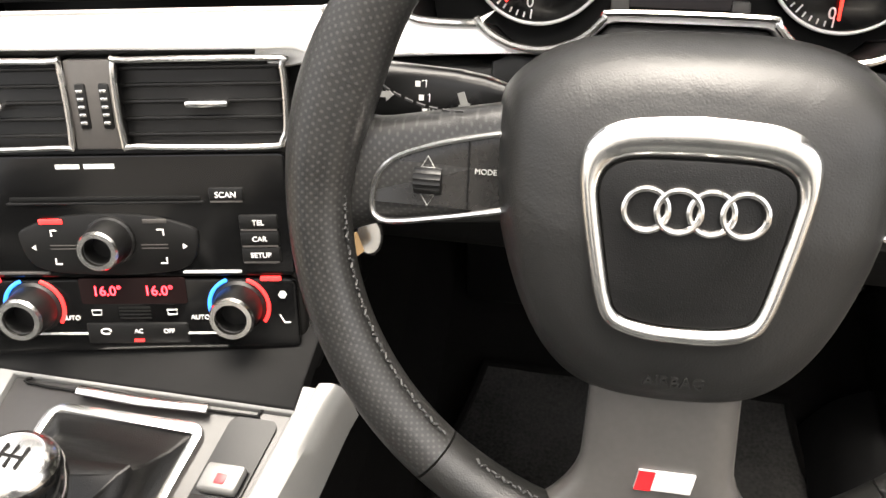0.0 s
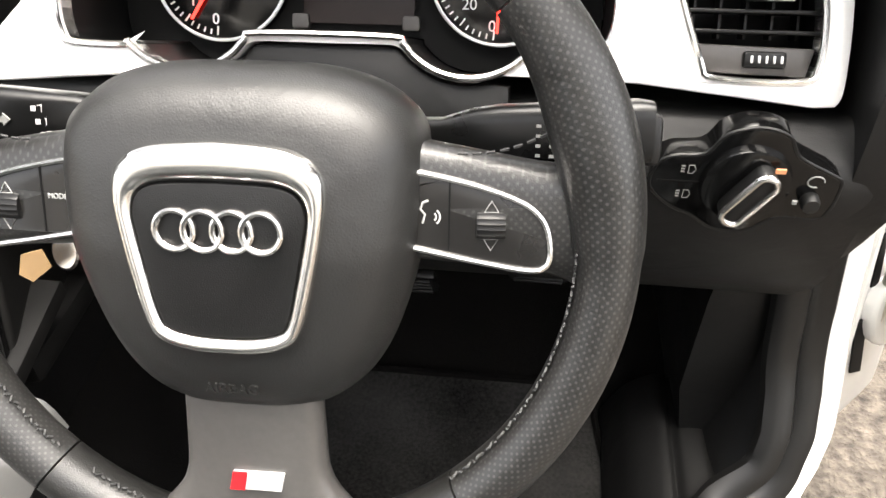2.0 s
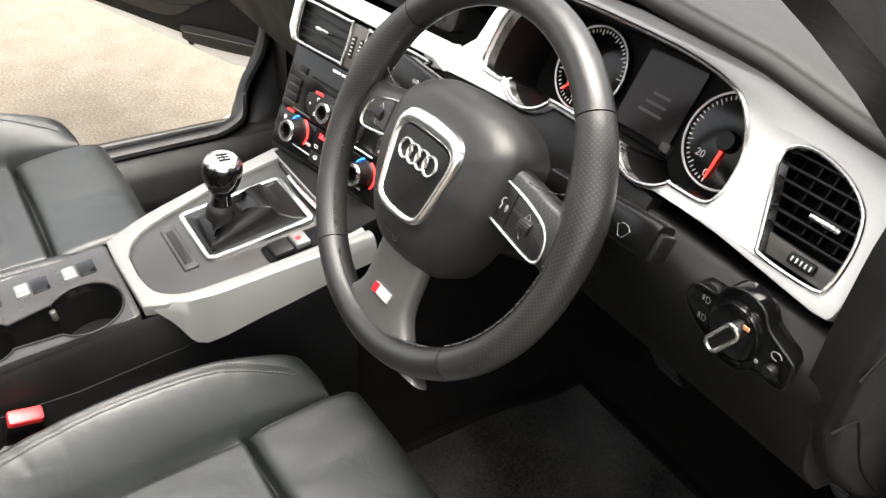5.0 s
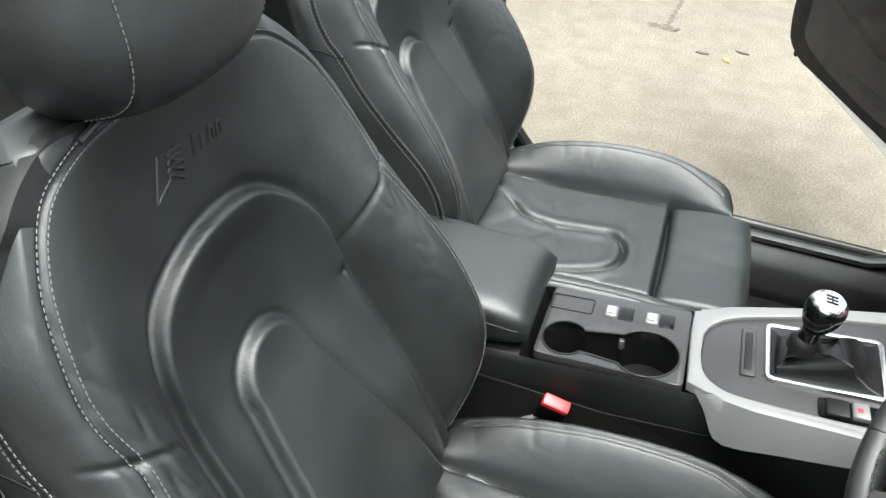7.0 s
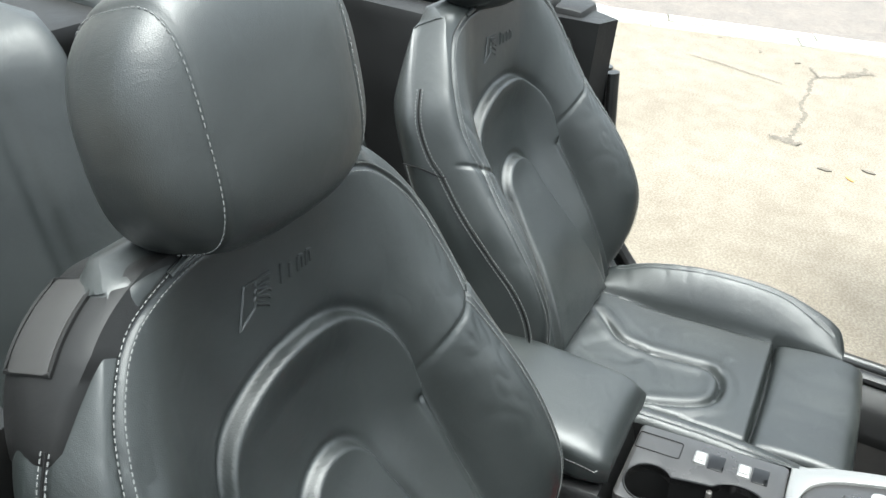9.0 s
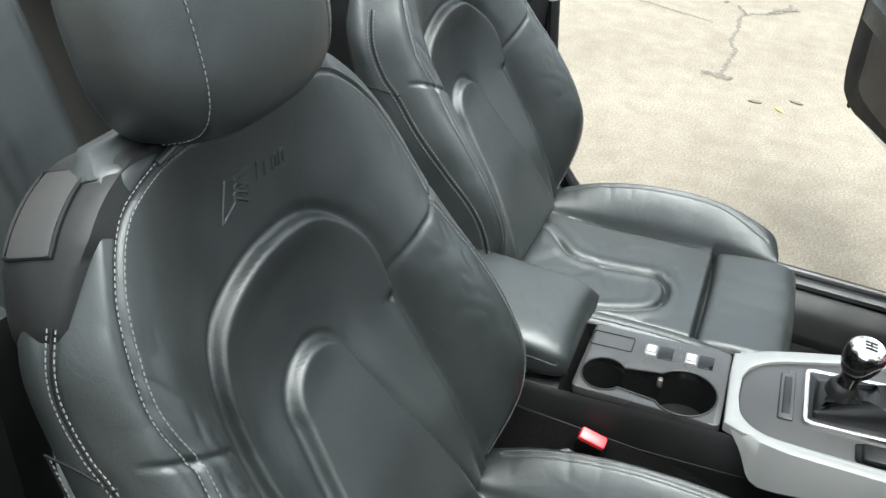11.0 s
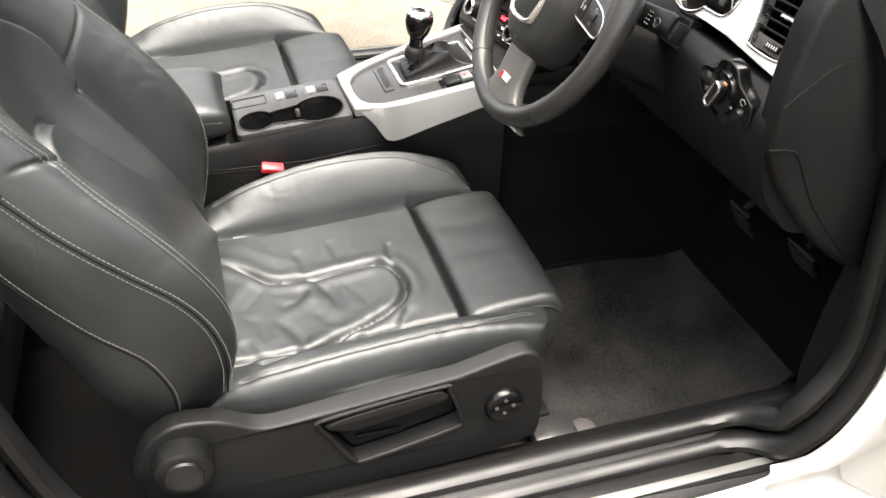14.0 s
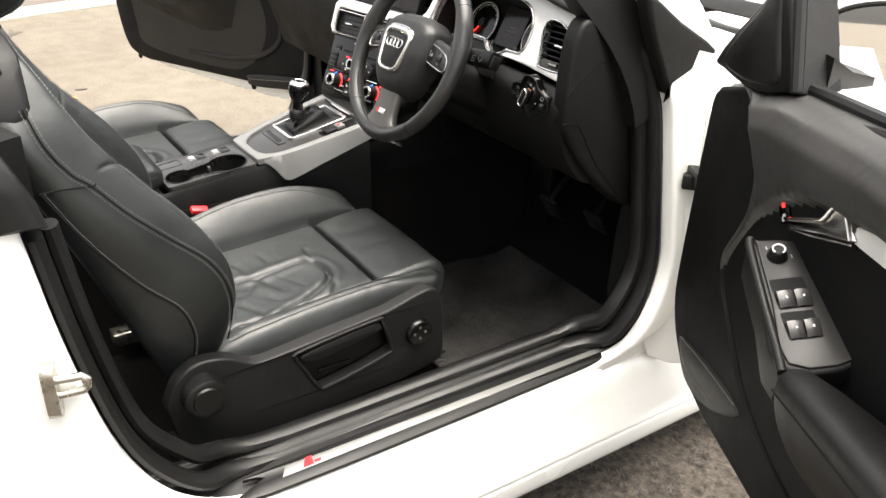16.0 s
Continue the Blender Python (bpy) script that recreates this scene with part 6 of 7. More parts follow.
for sgn in (1, -1):
    # rubber seal round the door opening and the ribbed inner sill
    up = [(sgn * (0.755 - 0.02 * t - 0.16 * t * t), 0.375 - 0.10 * t - 0.40 * t * t, 0.88 + 0.50 * t) for t in (1.0, 0.8, 0.6, 0.45)]
    edge = [(y, z) for y, z in opening if z < 0.97 and (y > 0 or z < 0.92)]
    loop = [(sgn * (0.784 + lean(y, z) - 0.036 * float(sstep(np.array((0.40 - z) / 0.04)))), y - 0.010 if y > 0 else y + 0.012, z + 0.012 * float(sstep(np.array((0.54 - z) / 0.12)))) for y, z in edge]
    part("door_seal", tube(smooth([(x, y - 0.015, z) for x, y, z in up], 3) + loop, 0.013, 10, flat=1.5, up=(1, 0, 0)), RUBBER, car, "black rubber door seal")
    loop2 = [(sgn * (0.758 + 0.9 * lean(y, z) - 0.036 * float(sstep(np.array((0.42 - z) / 0.05)))), (y - 0.022) if y > 0 else (y + 0.035), z + 0.030 * float(sstep(np.array((0.56 - z) / 0.14)))) for y, z in edge if y > 0 or z < 0.90]
    part("inner_seal", tube(smooth([(x - sgn * 0.02, y - 0.03, z) for x, y, z in up], 3) + loop2, 0.013, 10, flat=1.4, up=(1, 0, 0)), RUBBER, car)
    rows = []
    for z in np.linspace(0.36, 1.0, 24):
        y = float(np.interp(-z, [-q[1] for q in edge if q[0] > 0], [q[0] for q in edge if q[0] > 0]))
        k = lean(y, z)
        rows.append([(sgn * q, p, z) for q, p in ((0.791 + k, y + 0.004), (0.770 + k, y - 0.006), (0.750 + 0.8 * k, y + 0.004), (0.742 + 0.5 * k, y + 0.05), (0.742, y + 0.12), (0.785, y + 0.12), (0.80, y + 0.05))])
    part("post_trim", loft(rows), SOFT, car, "black trim of the front post", sharp=60)
    rows = []
    for y in np.linspace(-0.70, 0.42, 50):
        prof = smooth([(0.640, 0.31), (0.655, 0.345), (0.668, 0.366), (0.690, 0.384), (0.704, 0.388), (0.712, 0.382), (0.722, 0.3885), (0.742, 0.3905), (0.752, 0.386), (0.762, 0.382), (0.776, 0.368), (0.800, 0.358)], 4) + [(0.80, 0.29), (0.64, 0.29)]
        rows.append([(sgn * x, y, z) for x, z in prof])
    part("inner_sill", loft(rows), SOFT, car, "ribbed black plastic inner sill", sharp=40)
    SP = basis((sgn * 0.797, 0, 0.3755), (0, 1, 0), (-0.98 * sgn, 0, 0.20) if sgn > 0 else (0.98, 0, 0.20))
    sp_ = part("sill_plate", ext(smooth([(-0.50, -0.030), (0.265, -0.026), (0.290, -0.018), (0.288, 0.000), (0.272, 0.018), (-0.47, 0.018), (-0.497, 0.004)], 4, True)[:: (1 if sgn > 0 else -1)], -0.004, 0.004, bev=0.002, m=SP @ Matrix.Diagonal((1, 1, 1 if sgn > 0 else -1, 1))), PLASTIC, car, "black sill plate with bright insert")
    part("bright_insert", ext([(-0.470, -0.011), (0.262, -0.009), (0.266, 0.002), (-0.458, 0.008)], 0.003, 0.0058, bev=0.001, m=SP @ Matrix.Diagonal((1, 1, 1 if sgn > 0 else -1, 1))), SATIN, sp_)
    if sgn > 0:
        part("badge_red", ext([(-0.432, -0.009), (-0.412, -0.009), (-0.409, 0.009), (-0.421, 0.009)], 0.0055, 0.0066, m=SP), BADGERED, sp_)
        part("badge_bar", ext([(-0.410, -0.007), (-0.398, -0.007), (-0.396, -0.002), (-0.409, -0.002)], 0.0055, 0.0066, m=SP), BADGERED, sp_)
# windscreen pillars, with dark inner trim
for sgn in (1, -1):
    def pil(w0, w1, off, mat, nm, lb):
        rows = []
        for i in range(14):
            t = i / 13
            c = Vector((sgn * (0.765 - 0.02 * t - 0.16 * t * t), 0.37 - 0.10 * t - 0.40 * t * t, 0.88 + 0.50 * t)) + Vector(off)
            rows.append([tuple(c + Vector((sgn * q * 0.5, p, 0.55 * p))) for q, p in ((-w1, -w0), (w1, -w0), (w1 * 1.3, 0), (w1, w0), (-w1, w0), (-w1 * 1.3, 0))])
        return part(nm, loft(rows), mat, car, lb, sharp=35)
    pil(0.055, 0.045, (sgn * -0.012, -0.03, 0), SOFT, "pillar_trim", "black pillar trim")
    pil(0.040, 0.040, (sgn * 0.030, 0.055, 0.01), PAINT, "pillar", "white windscreen pillar")
    part("corner_trim", ext(smooth([(0.316, 0.932), (0.322, 0.920), (0.358, 0.913), (0.420, 0.910), (0.436, 0.916), (0.447, 0.952), (0.440, 0.988), (0.33, 1.05), (0.25, 1.10), (0.245, 1.07)], 3, True), -0.02, 0.010, bev=0.008, seg=3, m=XB if sgn > 0 else XB @ Matrix.Translation((0, 0, -1.654))), SOFT, car)
    part("fender", loft([[(sgn * x, y, z) for x, z in ((0.55, 0.985), (0.74, 0.985), (0.80, 0.965), (0.835, 0.90), (0.84, 0.6), (0.55, 0.6))] for y in (0.50, 0.9, 1.4, 1.9)]), PAINT, car)
part("bonnet", loft([[(x, y, 0.995 - 0.05 * (y - 0.9) - 0.05 * x * x) for x in np.linspace(-0.66, 0.66, 14)] for y in (0.86, 1.1, 1.5, 1.9)], closed=False), PAINT, car)
part("windscreen_cowl", rbox(-0.70, 0.70, 0.74, 0.90, 0.93, 0.99, 0.01), DARK, car)
part("header_rail", rbox(-0.58, 0.58, -0.19, -0.10, 1.365, 1.395, 0.012), SOFT, car)
# white hinge jambs ahead of the openings
for sgn in (1, -1):
    JB = basis((0.815, 0.347, 0.70), (0.75, 0.66, 0), (-0.14, 0, 1))
    if sgn < 0:
        JB = Matrix.Diagonal((-1, 1, 1, 1)) @ JB
    jamb = part("hinge_jamb", ext(smooth([(-0.020, 0.235), (0.010, 0.235), (0.115, 0.215), (0.150, 0.17), (0.160, 0.0), (0.175, -0.18), (0.185, -0.29), (0.165, -0.335), (0.02, -0.345), (0.008, -0.22), (-0.005, -0.06), (-0.010, 0.06)], 3, True), -0.03, -0.003, bev=0.006, seg=3, m=JB), PAINT, car, "white hinge jamb")
    part("jamb_edge", tube([JB @ Vector(p) for p in smooth([(0.058, 0.19, -0.002), (0.064, 0.02, -0.002), (0.074, -0.16, -0.002), (0.082, -0.30, -0.002)], 5)], 0.007, 8, flat=0.6), PAINT, jamb)
    part("check_block", rbox(0.030, 0.075, 0.036, 0.066, -0.006, 0.022, 0.005, m=JB), PLASTIC, jamb, "black door check block")
    part("check_pin", lathe([(0.0, 0.036), (0.006, 0.036), (0.007, 0.0)], 14, m=JB @ pose(0.062, 0.051, 0.016)), STEEL, jamb)
    part("jamb_slot", ext([(0.083, -0.049), (0.093, -0.053), (0.106, -0.126), (0.092, -0.124)][::-1], -0.004, -0.001, m=JB), DARK, jamb)
    part("jamb_slot", ext([(0.085, -0.169), (0.107, -0.175), (0.134, -0.275), (0.109, -0.263)][::-1], -0.004, -0.001, m=JB), DARK, jamb)
    hl = part("hinge_leaf", ext(smooth([(0.100, -0.125), (0.150, -0.120), (0.185, -0.14), (0.190, -0.20), (0.165, -0.235), (0.120, -0.215), (0.095, -0.165)], 3, True), -0.004, 0.012, bev=0.005, seg=3, m=JB), PAINT, jamb, "white painted door hinge")
    for u, v in ((0.160, -0.195), (0.150, -0.150)):
        part("hinge_bolt", lathe([(0.0, 0.008), (0.008, 0.008), (0.010, 0.003), (0.011, 0.0)], 6, m=JB @ pose(u, v, 0.012)), STEEL if v > -0.18 else DARK, hl)
    part("hinge_leaf", rbox(0.110, 0.160, 0.085, 0.150, -0.004, 0.014, 0.006, m=JB), PAINT, jamb)
# floor pan, tunnel and bulkhead
floor = part("floor_carpet", loft([[(x, y, z) for x, z in ((-0.77, 0.30), (-0.66, 0.292), (-0.16, 0.292), (-0.12, 0.40), (-0.09, 0.56), (0.11, 0.56), (0.14, 0.40), (0.18, 0.292), (0.66, 0.292), (0.77, 0.30))] for y in (-1.05, -0.6, 0.0, 0.4)] + [[(x, y, z + dz) for x, z in ((-0.77, 0.30), (-0.66, 0.292), (-0.16, 0.292), (-0.12, 0.40), (-0.09, 0.56), (0.11, 0.56), (0.14, 0.40), (0.18, 0.292), (0.66, 0.292), (0.77, 0.30))] for y, dz in ((0.50, 0.05), (0.66, 0.24), (0.74, 0.40))], closed=False), CARPET, car, "black carpeted floor and tunnel", sharp=50)
part("bulkhead", rbox(-0.78, 0.78, 0.74, 0.80, 0.28, 0.97, 0.01), DARK, car)
for sgn in (1, -1):
    rows = []
    for y in np.linspace(0.34, 0.74, 20):
        t = (y - 0.34) / 0.40
        rows.append([(sgn * x, y, z) for x, z in ((0.735, 0.28), (0.725 - 0.03 * t, 0.36 + 0.05 * t), (0.708 - 0.04 * t, 0.46), (0.712 - 0.04 * t, 0.60), (0.722, 0.70), (0.775, 0.70), (0.775, 0.28))])
    part("kick_panel", loft(rows), SOFT, car, "black plastic kick panel", sharp=40)
# driver's mat
mat_ = thing("floor_mat", (0.42, 0.15, 0.30), "worn dusty black carpet mat with stitched edge", "floor mat")
ml = smooth([(0.20, -0.16), (0.22, -0.20), (0.62, -0.20), (0.655, -0.16), (0.652, 0.30), (0.63, 0.40), (0.50, 0.45), (0.30, 0.43), (0.22, 0.36)], 4, True)
def floor_z(y):
    return float(np.interp(y, [-1, 0.38, 0.50, 0.66], [0.0, 0.0, 0.05, 0.24]))
rows = []
for i in range(16):
    y = -0.20 + 0.64 * i / 15
    w0, w1 = (0.205, 0.652) if y < 0.3 else (0.205 + (y - 0.3) * 0.25, 0.652 - (y - 0.3) * 0.2)
    rows.append([(w0 + (w1 - w0) * k / 19, y, 0.303 + floor_z(y) + 0.002 * noise.noise(Vector((k * 0.5, y * 8, 0)))) for k in range(20)])
part("mat", loft(rows, closed=False), MATDUST, mat_)
part("mat_edge", tube([(x, y, z + 0.001) for x, y, z in ([r[0] for r in rows] + rows[-1] + [r[-1] for r in rows[::-1]] + rows[0][::-1])], 0.005, 6, True), CARPET, mat_)
part("mat_fastener", lathe([(0.0, 0.006), (0.016, 0.006), (0.022, 0.003), (0.023, 0.0)], 28, m=pose(0.618, 0.045, 0.303)), GREYPL, mat_)
pm = thing("floor_mat", (-0.42, 0.05, 0.30), "black carpet mat with a round fastener", "floor mat")
part("mat", loft([[(-0.62 + 0.42 * k / 9, y, 0.303) for k in range(10)] for y in np.linspace(-0.25, 0.38, 8)], closed=False), CARPET, pm)
part("mat_fastener", lathe([(0.0, 0.006), (0.016, 0.006), (0.022, 0.003), (0.023, 0.0)], 28, m=pose(-0.235, 0.03, 0.303)), GREYPL, pm)
# pedals
def pedal(x, y, z, w, h, tilt, label):
    p = thing("pedal", (x, y, z), label, "pedal", "pedals")
    m = Matrix.Translation((x, y, z)) @ Euler((radians(tilt), 0, 0)).to_matrix().to_4x4()
    pd_ = part("pedal_pad", rbox(-w / 2, w / 2, -0.006, 0.006, -h / 2, h / 2, 0.004, m=m), RUBBER, p)
    for k in range(4):
        part("tread", rbox(-w / 2 + 0.006, w / 2 - 0.006, -0.009, -0.005, -h / 2 + h * (k + 0.3) / 4.2, -h / 2 + h * (k + 0.7) / 4.2, 0.001, m=m), GREYPL if w < 0.06 else RUBBER, pd_)
    part("arm", tube([tuple(m @ Vector((0, 0.005, h / 2 - 0.01))), (x - 0.005, y + 0.10, z + 0.12), (x - 0.005, y + 0.16, z + 0.26)], 0.008, 8), PLASTIC, p)
pedal(0.655, 0.515, 0.458, 0.045, 0.10, 38, "narrow accelerator pedal with grey treads")
pedal(0.545, 0.45, 0.520, 0.070, 0.055, 32, "wide brake pedal with ribbed rubber face")
pedal(0.395, 0.44, 0.500, 0.060, 0.066, 32, "small clutch pedal with ribbed rubber face")
part("foot_rest", rbox(0.20, 0.29, 0.52, 0.55, 0.34, 0.56, 0.01, m=None), RUBBER, car)
# striker on the rear jamb
stk = thing("door_striker", (0.832, -0.777, 0.698), "bright steel door striker on the white jamb", "striker")
SK = basis((0.831, -0.777, 0.698), (0.25, 0.97, 0), (0, 0, 1))
part("plate", ext(smooth([(-0.013, -0.036), (0.013, -0.036), (0.016, 0.0), (0.013, 0.036), (-0.013, 0.036), (-0.016, 0.0)], 4, True), -0.012, 0.004, bev=0.001, m=basis((0.838, -0.780, 0.698), (1, -0.3, 0), (0, 0, 1))), STEEL, stk)
part("loop", tube([(0.840, -0.782, 0.712), (0.848, -0.740, 0.711), (0.849, -0.734, 0.705), (0.848, -0.734, 0.695), (0.847, -0.740, 0.689), (0.840, -0.782, 0.688)], 0.0055, 10), STEEL, stk)
# quarter window lock block above the jamb
qb = thing("quarter_trim", (0.79, -0.83, 0.99), "folded black rubber window seal on the quarter panel", "seal")
part("fold", loft([[(0.80 + q, y + p, z + r) for q, p, r in ((-0.05, -0.02, 0), (0.03, -0.035, 0.0), (0.045, 0.0, 0.01), (0.03, 0.03, 0), (-0.05, 0.03, 0))] for y, z in ((-0.77, 0.915), (-0.785, 0.955), (-0.80, 0.99), (-0.85, 1.03), (-0.95, 1.05))]), RUBBER, qb, sharp=60)
for sgn in (1, -1):
    part("quarter_top", rbox(min(sgn * 0.69, sgn * 0.80), max(sgn * 0.69, sgn * 0.80), -1.6, -0.80, 0.96, 1.015, 0.015), SOFT, car)
    part("rear_side_trim", rbox(min(sgn * 0.60, sgn * 0.70), max(sgn * 0.60, sgn * 0.70), -1.35, -0.80, 0.32, 0.97, 0.03), SOFT, car)
    part("belt_guide", rbox(min(sgn * 0.66, sgn * 0.735), max(sgn * 0.66, sgn * 0.735), -0.98, -0.86, 0.99, 1.03, 0.012), PLASTIC, car)
    part("b_post", loft([[(sgn * x, y, z) for x, y in ((0.66, -0.90), (0.755, -0.90), (0.77, -0.80), (0.74, -0.74), (0.68, -0.76))] for z in (0.33, 0.6, 0.85, 1.0)]), SOFT, car, "grey-black post cover", sharp=50)
    part("seat_belt", loft([[(sgn * (0.655 - 0.004 * k), -0.80 - 0.03 * k, z), (sgn * 0.650, -0.86 - 0.03 * k, z), (sgn * 0.648, -0.86 - 0.03 * k, z), (sgn * 0.653, -0.80 - 0.03 * k, z)] for k, z in ((0, 0.36), (1, 0.6), (2, 0.85), (3, 1.0))]), RUBBER, car)

# ---- rear bench ----
rear = thing("rear_seat", (0.0, -1.15, 0.32), "black leather rear bench with two moulded places", "seat")
for cx in (-0.36, 0.36):
    rows = []
    for i in range(30):
        t = i / 29
        z = 0.48 + 0.56 * t
        row = []
        for k in range(41):
            u = -1 + 2 * k / 40
            f = 0.05 * abs(u) ** 3 - 0.010 * math.exp(-((abs(u) - 0.55) / 0.03) ** 2) - 0.05 * max(0, (abs(u) - 0.9) / 0.1) ** 2 - 0.03 * max(0, (t - 0.9) / 0.1) ** 2
            row.append((cx + 0.30 * u, -1.20 - 0.20 * t + f, z))
        row += [(cx + 0.30, -1.38 - 0.2 * t, z), (cx - 0.30, -1.38 - 0.2 * t, z)]
        rows.append(row)
    part("rear_backrest", loft(rows), LEATHER, rear, sharp=70)
    rows = []
    for i in range(24):
        t = i / 23
        y = -1.24 + 0.44 * t
        row = []
        for k in range(41):
            u = -1 + 2 * k / 40
            z = 0.50 + 0.03 * abs(u) ** 3 + 0.03 * t - 0.008 * math.exp(-((abs(u) - 0.55) / 0.03) ** 2) - 0.05 * max(0, (abs(u) - 0.9) / 0.1) ** 2 - 0.05 * max(0, (t - 0.85) / 0.15) ** 2
            row.append((cx + 0.30 * u, y, z))
        row += [(cx + 0.30, y, 0.38), (cx - 0.30, y, 0.38)]
        rows.append(row)
    part("rear_cushion", loft(rows), LEATHER, rear, sharp=70)
    rows = []
    for i in range(16):
        t = i / 15
        e = (1 - abs(2 * t - 1) ** 3) ** 0.45
        rows.append([(cx + (0.13 * e + 0.01) * math.copysign(abs(math.cos(b)) ** 0.6, math.cos(b)), -1.41 + 0.045 * e * math.sin(b), 1.045 + 0.15 * t) for b in np.linspace(0, 2 * math.pi, 32, endpoint=False)])
    part("rear_headrest", loft(rows), LEATHER, rear, sharp=70)
part("parcel_shelf", rbox(-0.75, 0.75, -1.9, -1.40, 0.96, 1.02, 0.02), SOFT, car)
part("bright_edge", rbox(-0.72, -0.30, -1.62, -1.585, 1.02, 1.045, 0.008), BRIGHT, car, "pale trim edge behind the rear bench")


# ---- doors ----
def driver_card(m, cd, d):
    """The dressed inner side of the driver's door: padded waist, welted recess, pull, switches, armrest and mirror triangle."""
    crease = smooth([(0.075, 1.009), (0.149, 0.996), (0.196, 0.975), (0.230, 0.942), (0.250, 0.896), (0.249, 0.840), (0.225, 0.790), (0.196, 0.737), (0.206, 0.688), (0.250, 0.645), (0.292, 0.605), (0.335, 0.572), (0.40, 0.545), (0.52, 0.525), (0.75, 0.515), (1.10, 0.515)], 5)
    def top(u):
        return float(np.interp(u, [0.075, 0.21, 0.298, 0.52, 0.80, 1.14], [1.010, 1.014, 1.038, 1.054, 1.056, 1.045]))
    def brow(u):
        return float(np.interp(u, [0.15, 0.20, 0.243, 0.28, 0.341, 0.387, 0.45, 0.49, 0.568, 1.1], [0.55, 0.72, 0.7985, 0.85, 0.898, 0.924, 0.946, 0.950, 0.960, 0.975]))
    def skin(low):
        rows, n = [], len(crease)
        for i, (uc, wc) in enumerate(crease):
            s_ = i / (n - 1)
            row = []
            for k in range(90):
                q = (k / 89) ** 1.5
                u = uc + (1.14 - uc) * q
                flat_w = wc + (1.045 - 0.53 * s_ - wc) * q
                w = flat_w + (top(u) - flat_w) * (1 - s_) ** 10
                e = math.hypot(u - uc, w - wc)
                h = float(np.interp(top(u) - w, [0, 0.008, 0.025, 0.055, 0.10, 0.16], [-0.012, 0.014, 0.034, 0.044, 0.040, 0.030]))
                r = 1.0 if low else float(sstep(np.array((brow(u) - w) / 0.014)))
                h = h * (1 - r) + (0.0160 if low else 0.0135) * r
                h = 0.010 + (h - 0.010) * float(sstep(np.array(e / 0.030))) + 0.009 * math.exp(-((e - 0.005) / 0.005) ** 2)
                row.append((u, w, h))
            rows.append(row)
        bm = loft(rows, closed=False)
        far = [fc for fc in bm.faces if (brow(fc.calc_center_median().x) - fc.calc_center_median().y) * (-1 if low else 1) > 0.022]
        bmesh.ops.delete(bm, geom=far, context="FACES")
        return bm
    # sheen above the brow and shade below it come from two base colours
    part("waist_pad", skin(False), SHEENPAD, cd, "soft padded upper door skin", sharp=60, m=m)
    part("recess_panel", skin(True), SHADEDSOFT, cd, "black recessed door panel", sharp=60, m=m)
    part("waist_seal", tube([m @ Vector((u, top(u) + 0.004, -0.012)) for u in np.linspace(0.29, 1.15, 20)], 0.009, 8), RUBBER, d)
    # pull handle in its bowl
    # flat near-black plate that paints the shaded hollow behind the pull
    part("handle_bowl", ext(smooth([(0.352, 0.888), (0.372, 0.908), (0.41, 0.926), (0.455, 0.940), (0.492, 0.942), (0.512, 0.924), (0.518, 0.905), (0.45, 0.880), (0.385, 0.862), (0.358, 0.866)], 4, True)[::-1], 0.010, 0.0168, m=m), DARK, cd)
    hd = part("handle", ext(smooth([(0.386, 0.884), (0.392, 0.892), (0.44, 0.914), (0.468, 0.928), (0.482, 0.950), (0.498, 0.962), (0.506, 0.955), (0.524, 0.938), (0.532, 0.926), (0.47, 0.905), (0.40, 0.880)], 4, True)[::-1], 0.018, 0.032, bev=0.005, seg=3, m=m), CHROME, cd, "satin metal door pull")
    part("handle_edge", tube([m @ Vector(p) for p in smooth([(0.388, 0.889, 0.032), (0.44, 0.913, 0.034), (0.466, 0.926, 0.034), (0.482, 0.949, 0.034), (0.497, 0.961, 0.033), (0.507, 0.954, 0.033), (0.530, 0.928, 0.033)], 5)], 0.0028, 8), CHROME, hd)
    part("handle_edge", tube([m @ Vector(p) for p in smooth([(0.390, 0.876, 0.028), (0.45, 0.894, 0.030), (0.530, 0.922, 0.031)], 6)], 0.0013, 8), CHROME, hd)
    part("silver_insert", loft([[tuple(m @ Vector(p)) for p in ((u, w0, 0.016), (u, w0 + 0.002, 0.026), (u, w1 - 0.002, 0.028), (u, w1, 0.016))] for u, w0, w1 in ((0.528, 0.922, 0.946), (0.545, 0.922, 0.951), (0.585, 0.923, 0.958), (0.70, 0.928, 0.968), (0.90, 0.932, 0.974), (1.10, 0.930, 0.968))]), SILVER, cd, "silver door insert")
    lk = part("lock_buttons", ext([(0.330, 0.892), (0.355, 0.906), (0.374, 0.876), (0.352, 0.864)][::-1], 0.012, 0.021, bev=0.002, m=m), GLOSS, cd, "black lock buttons")
    part("red_light", ext([(0.344, 0.893), (0.351, 0.897), (0.355, 0.891), (0.348, 0.887)][::-1], 0.0205, 0.0216, m=m), REDMARK, lk)
    part("lock_mark", tube([m @ Vector((0.358 + 0.003 * math.cos(q), 0.877 + 0.005 * math.sin(q), 0.0215)) for q in np.linspace(0.6, 5.6, 12)], 0.0009, 6), WHITE, lk)
    # sloping switch console that runs into the armrest
    PM = m @ basis((0.47, 0.812, 0.05), (0.19, -0.07, 0.01), (0.05, 0.2, -0.96))
    face = smooth([(-0.104, -0.012), (-0.098, -0.017), (0.0, -0.0245), (0.097, -0.032), (0.101, 0.045), (0.05, 0.0435), (-0.014, 0.040), (-0.074, 0.037), (-0.096, 0.029)], 3, True)
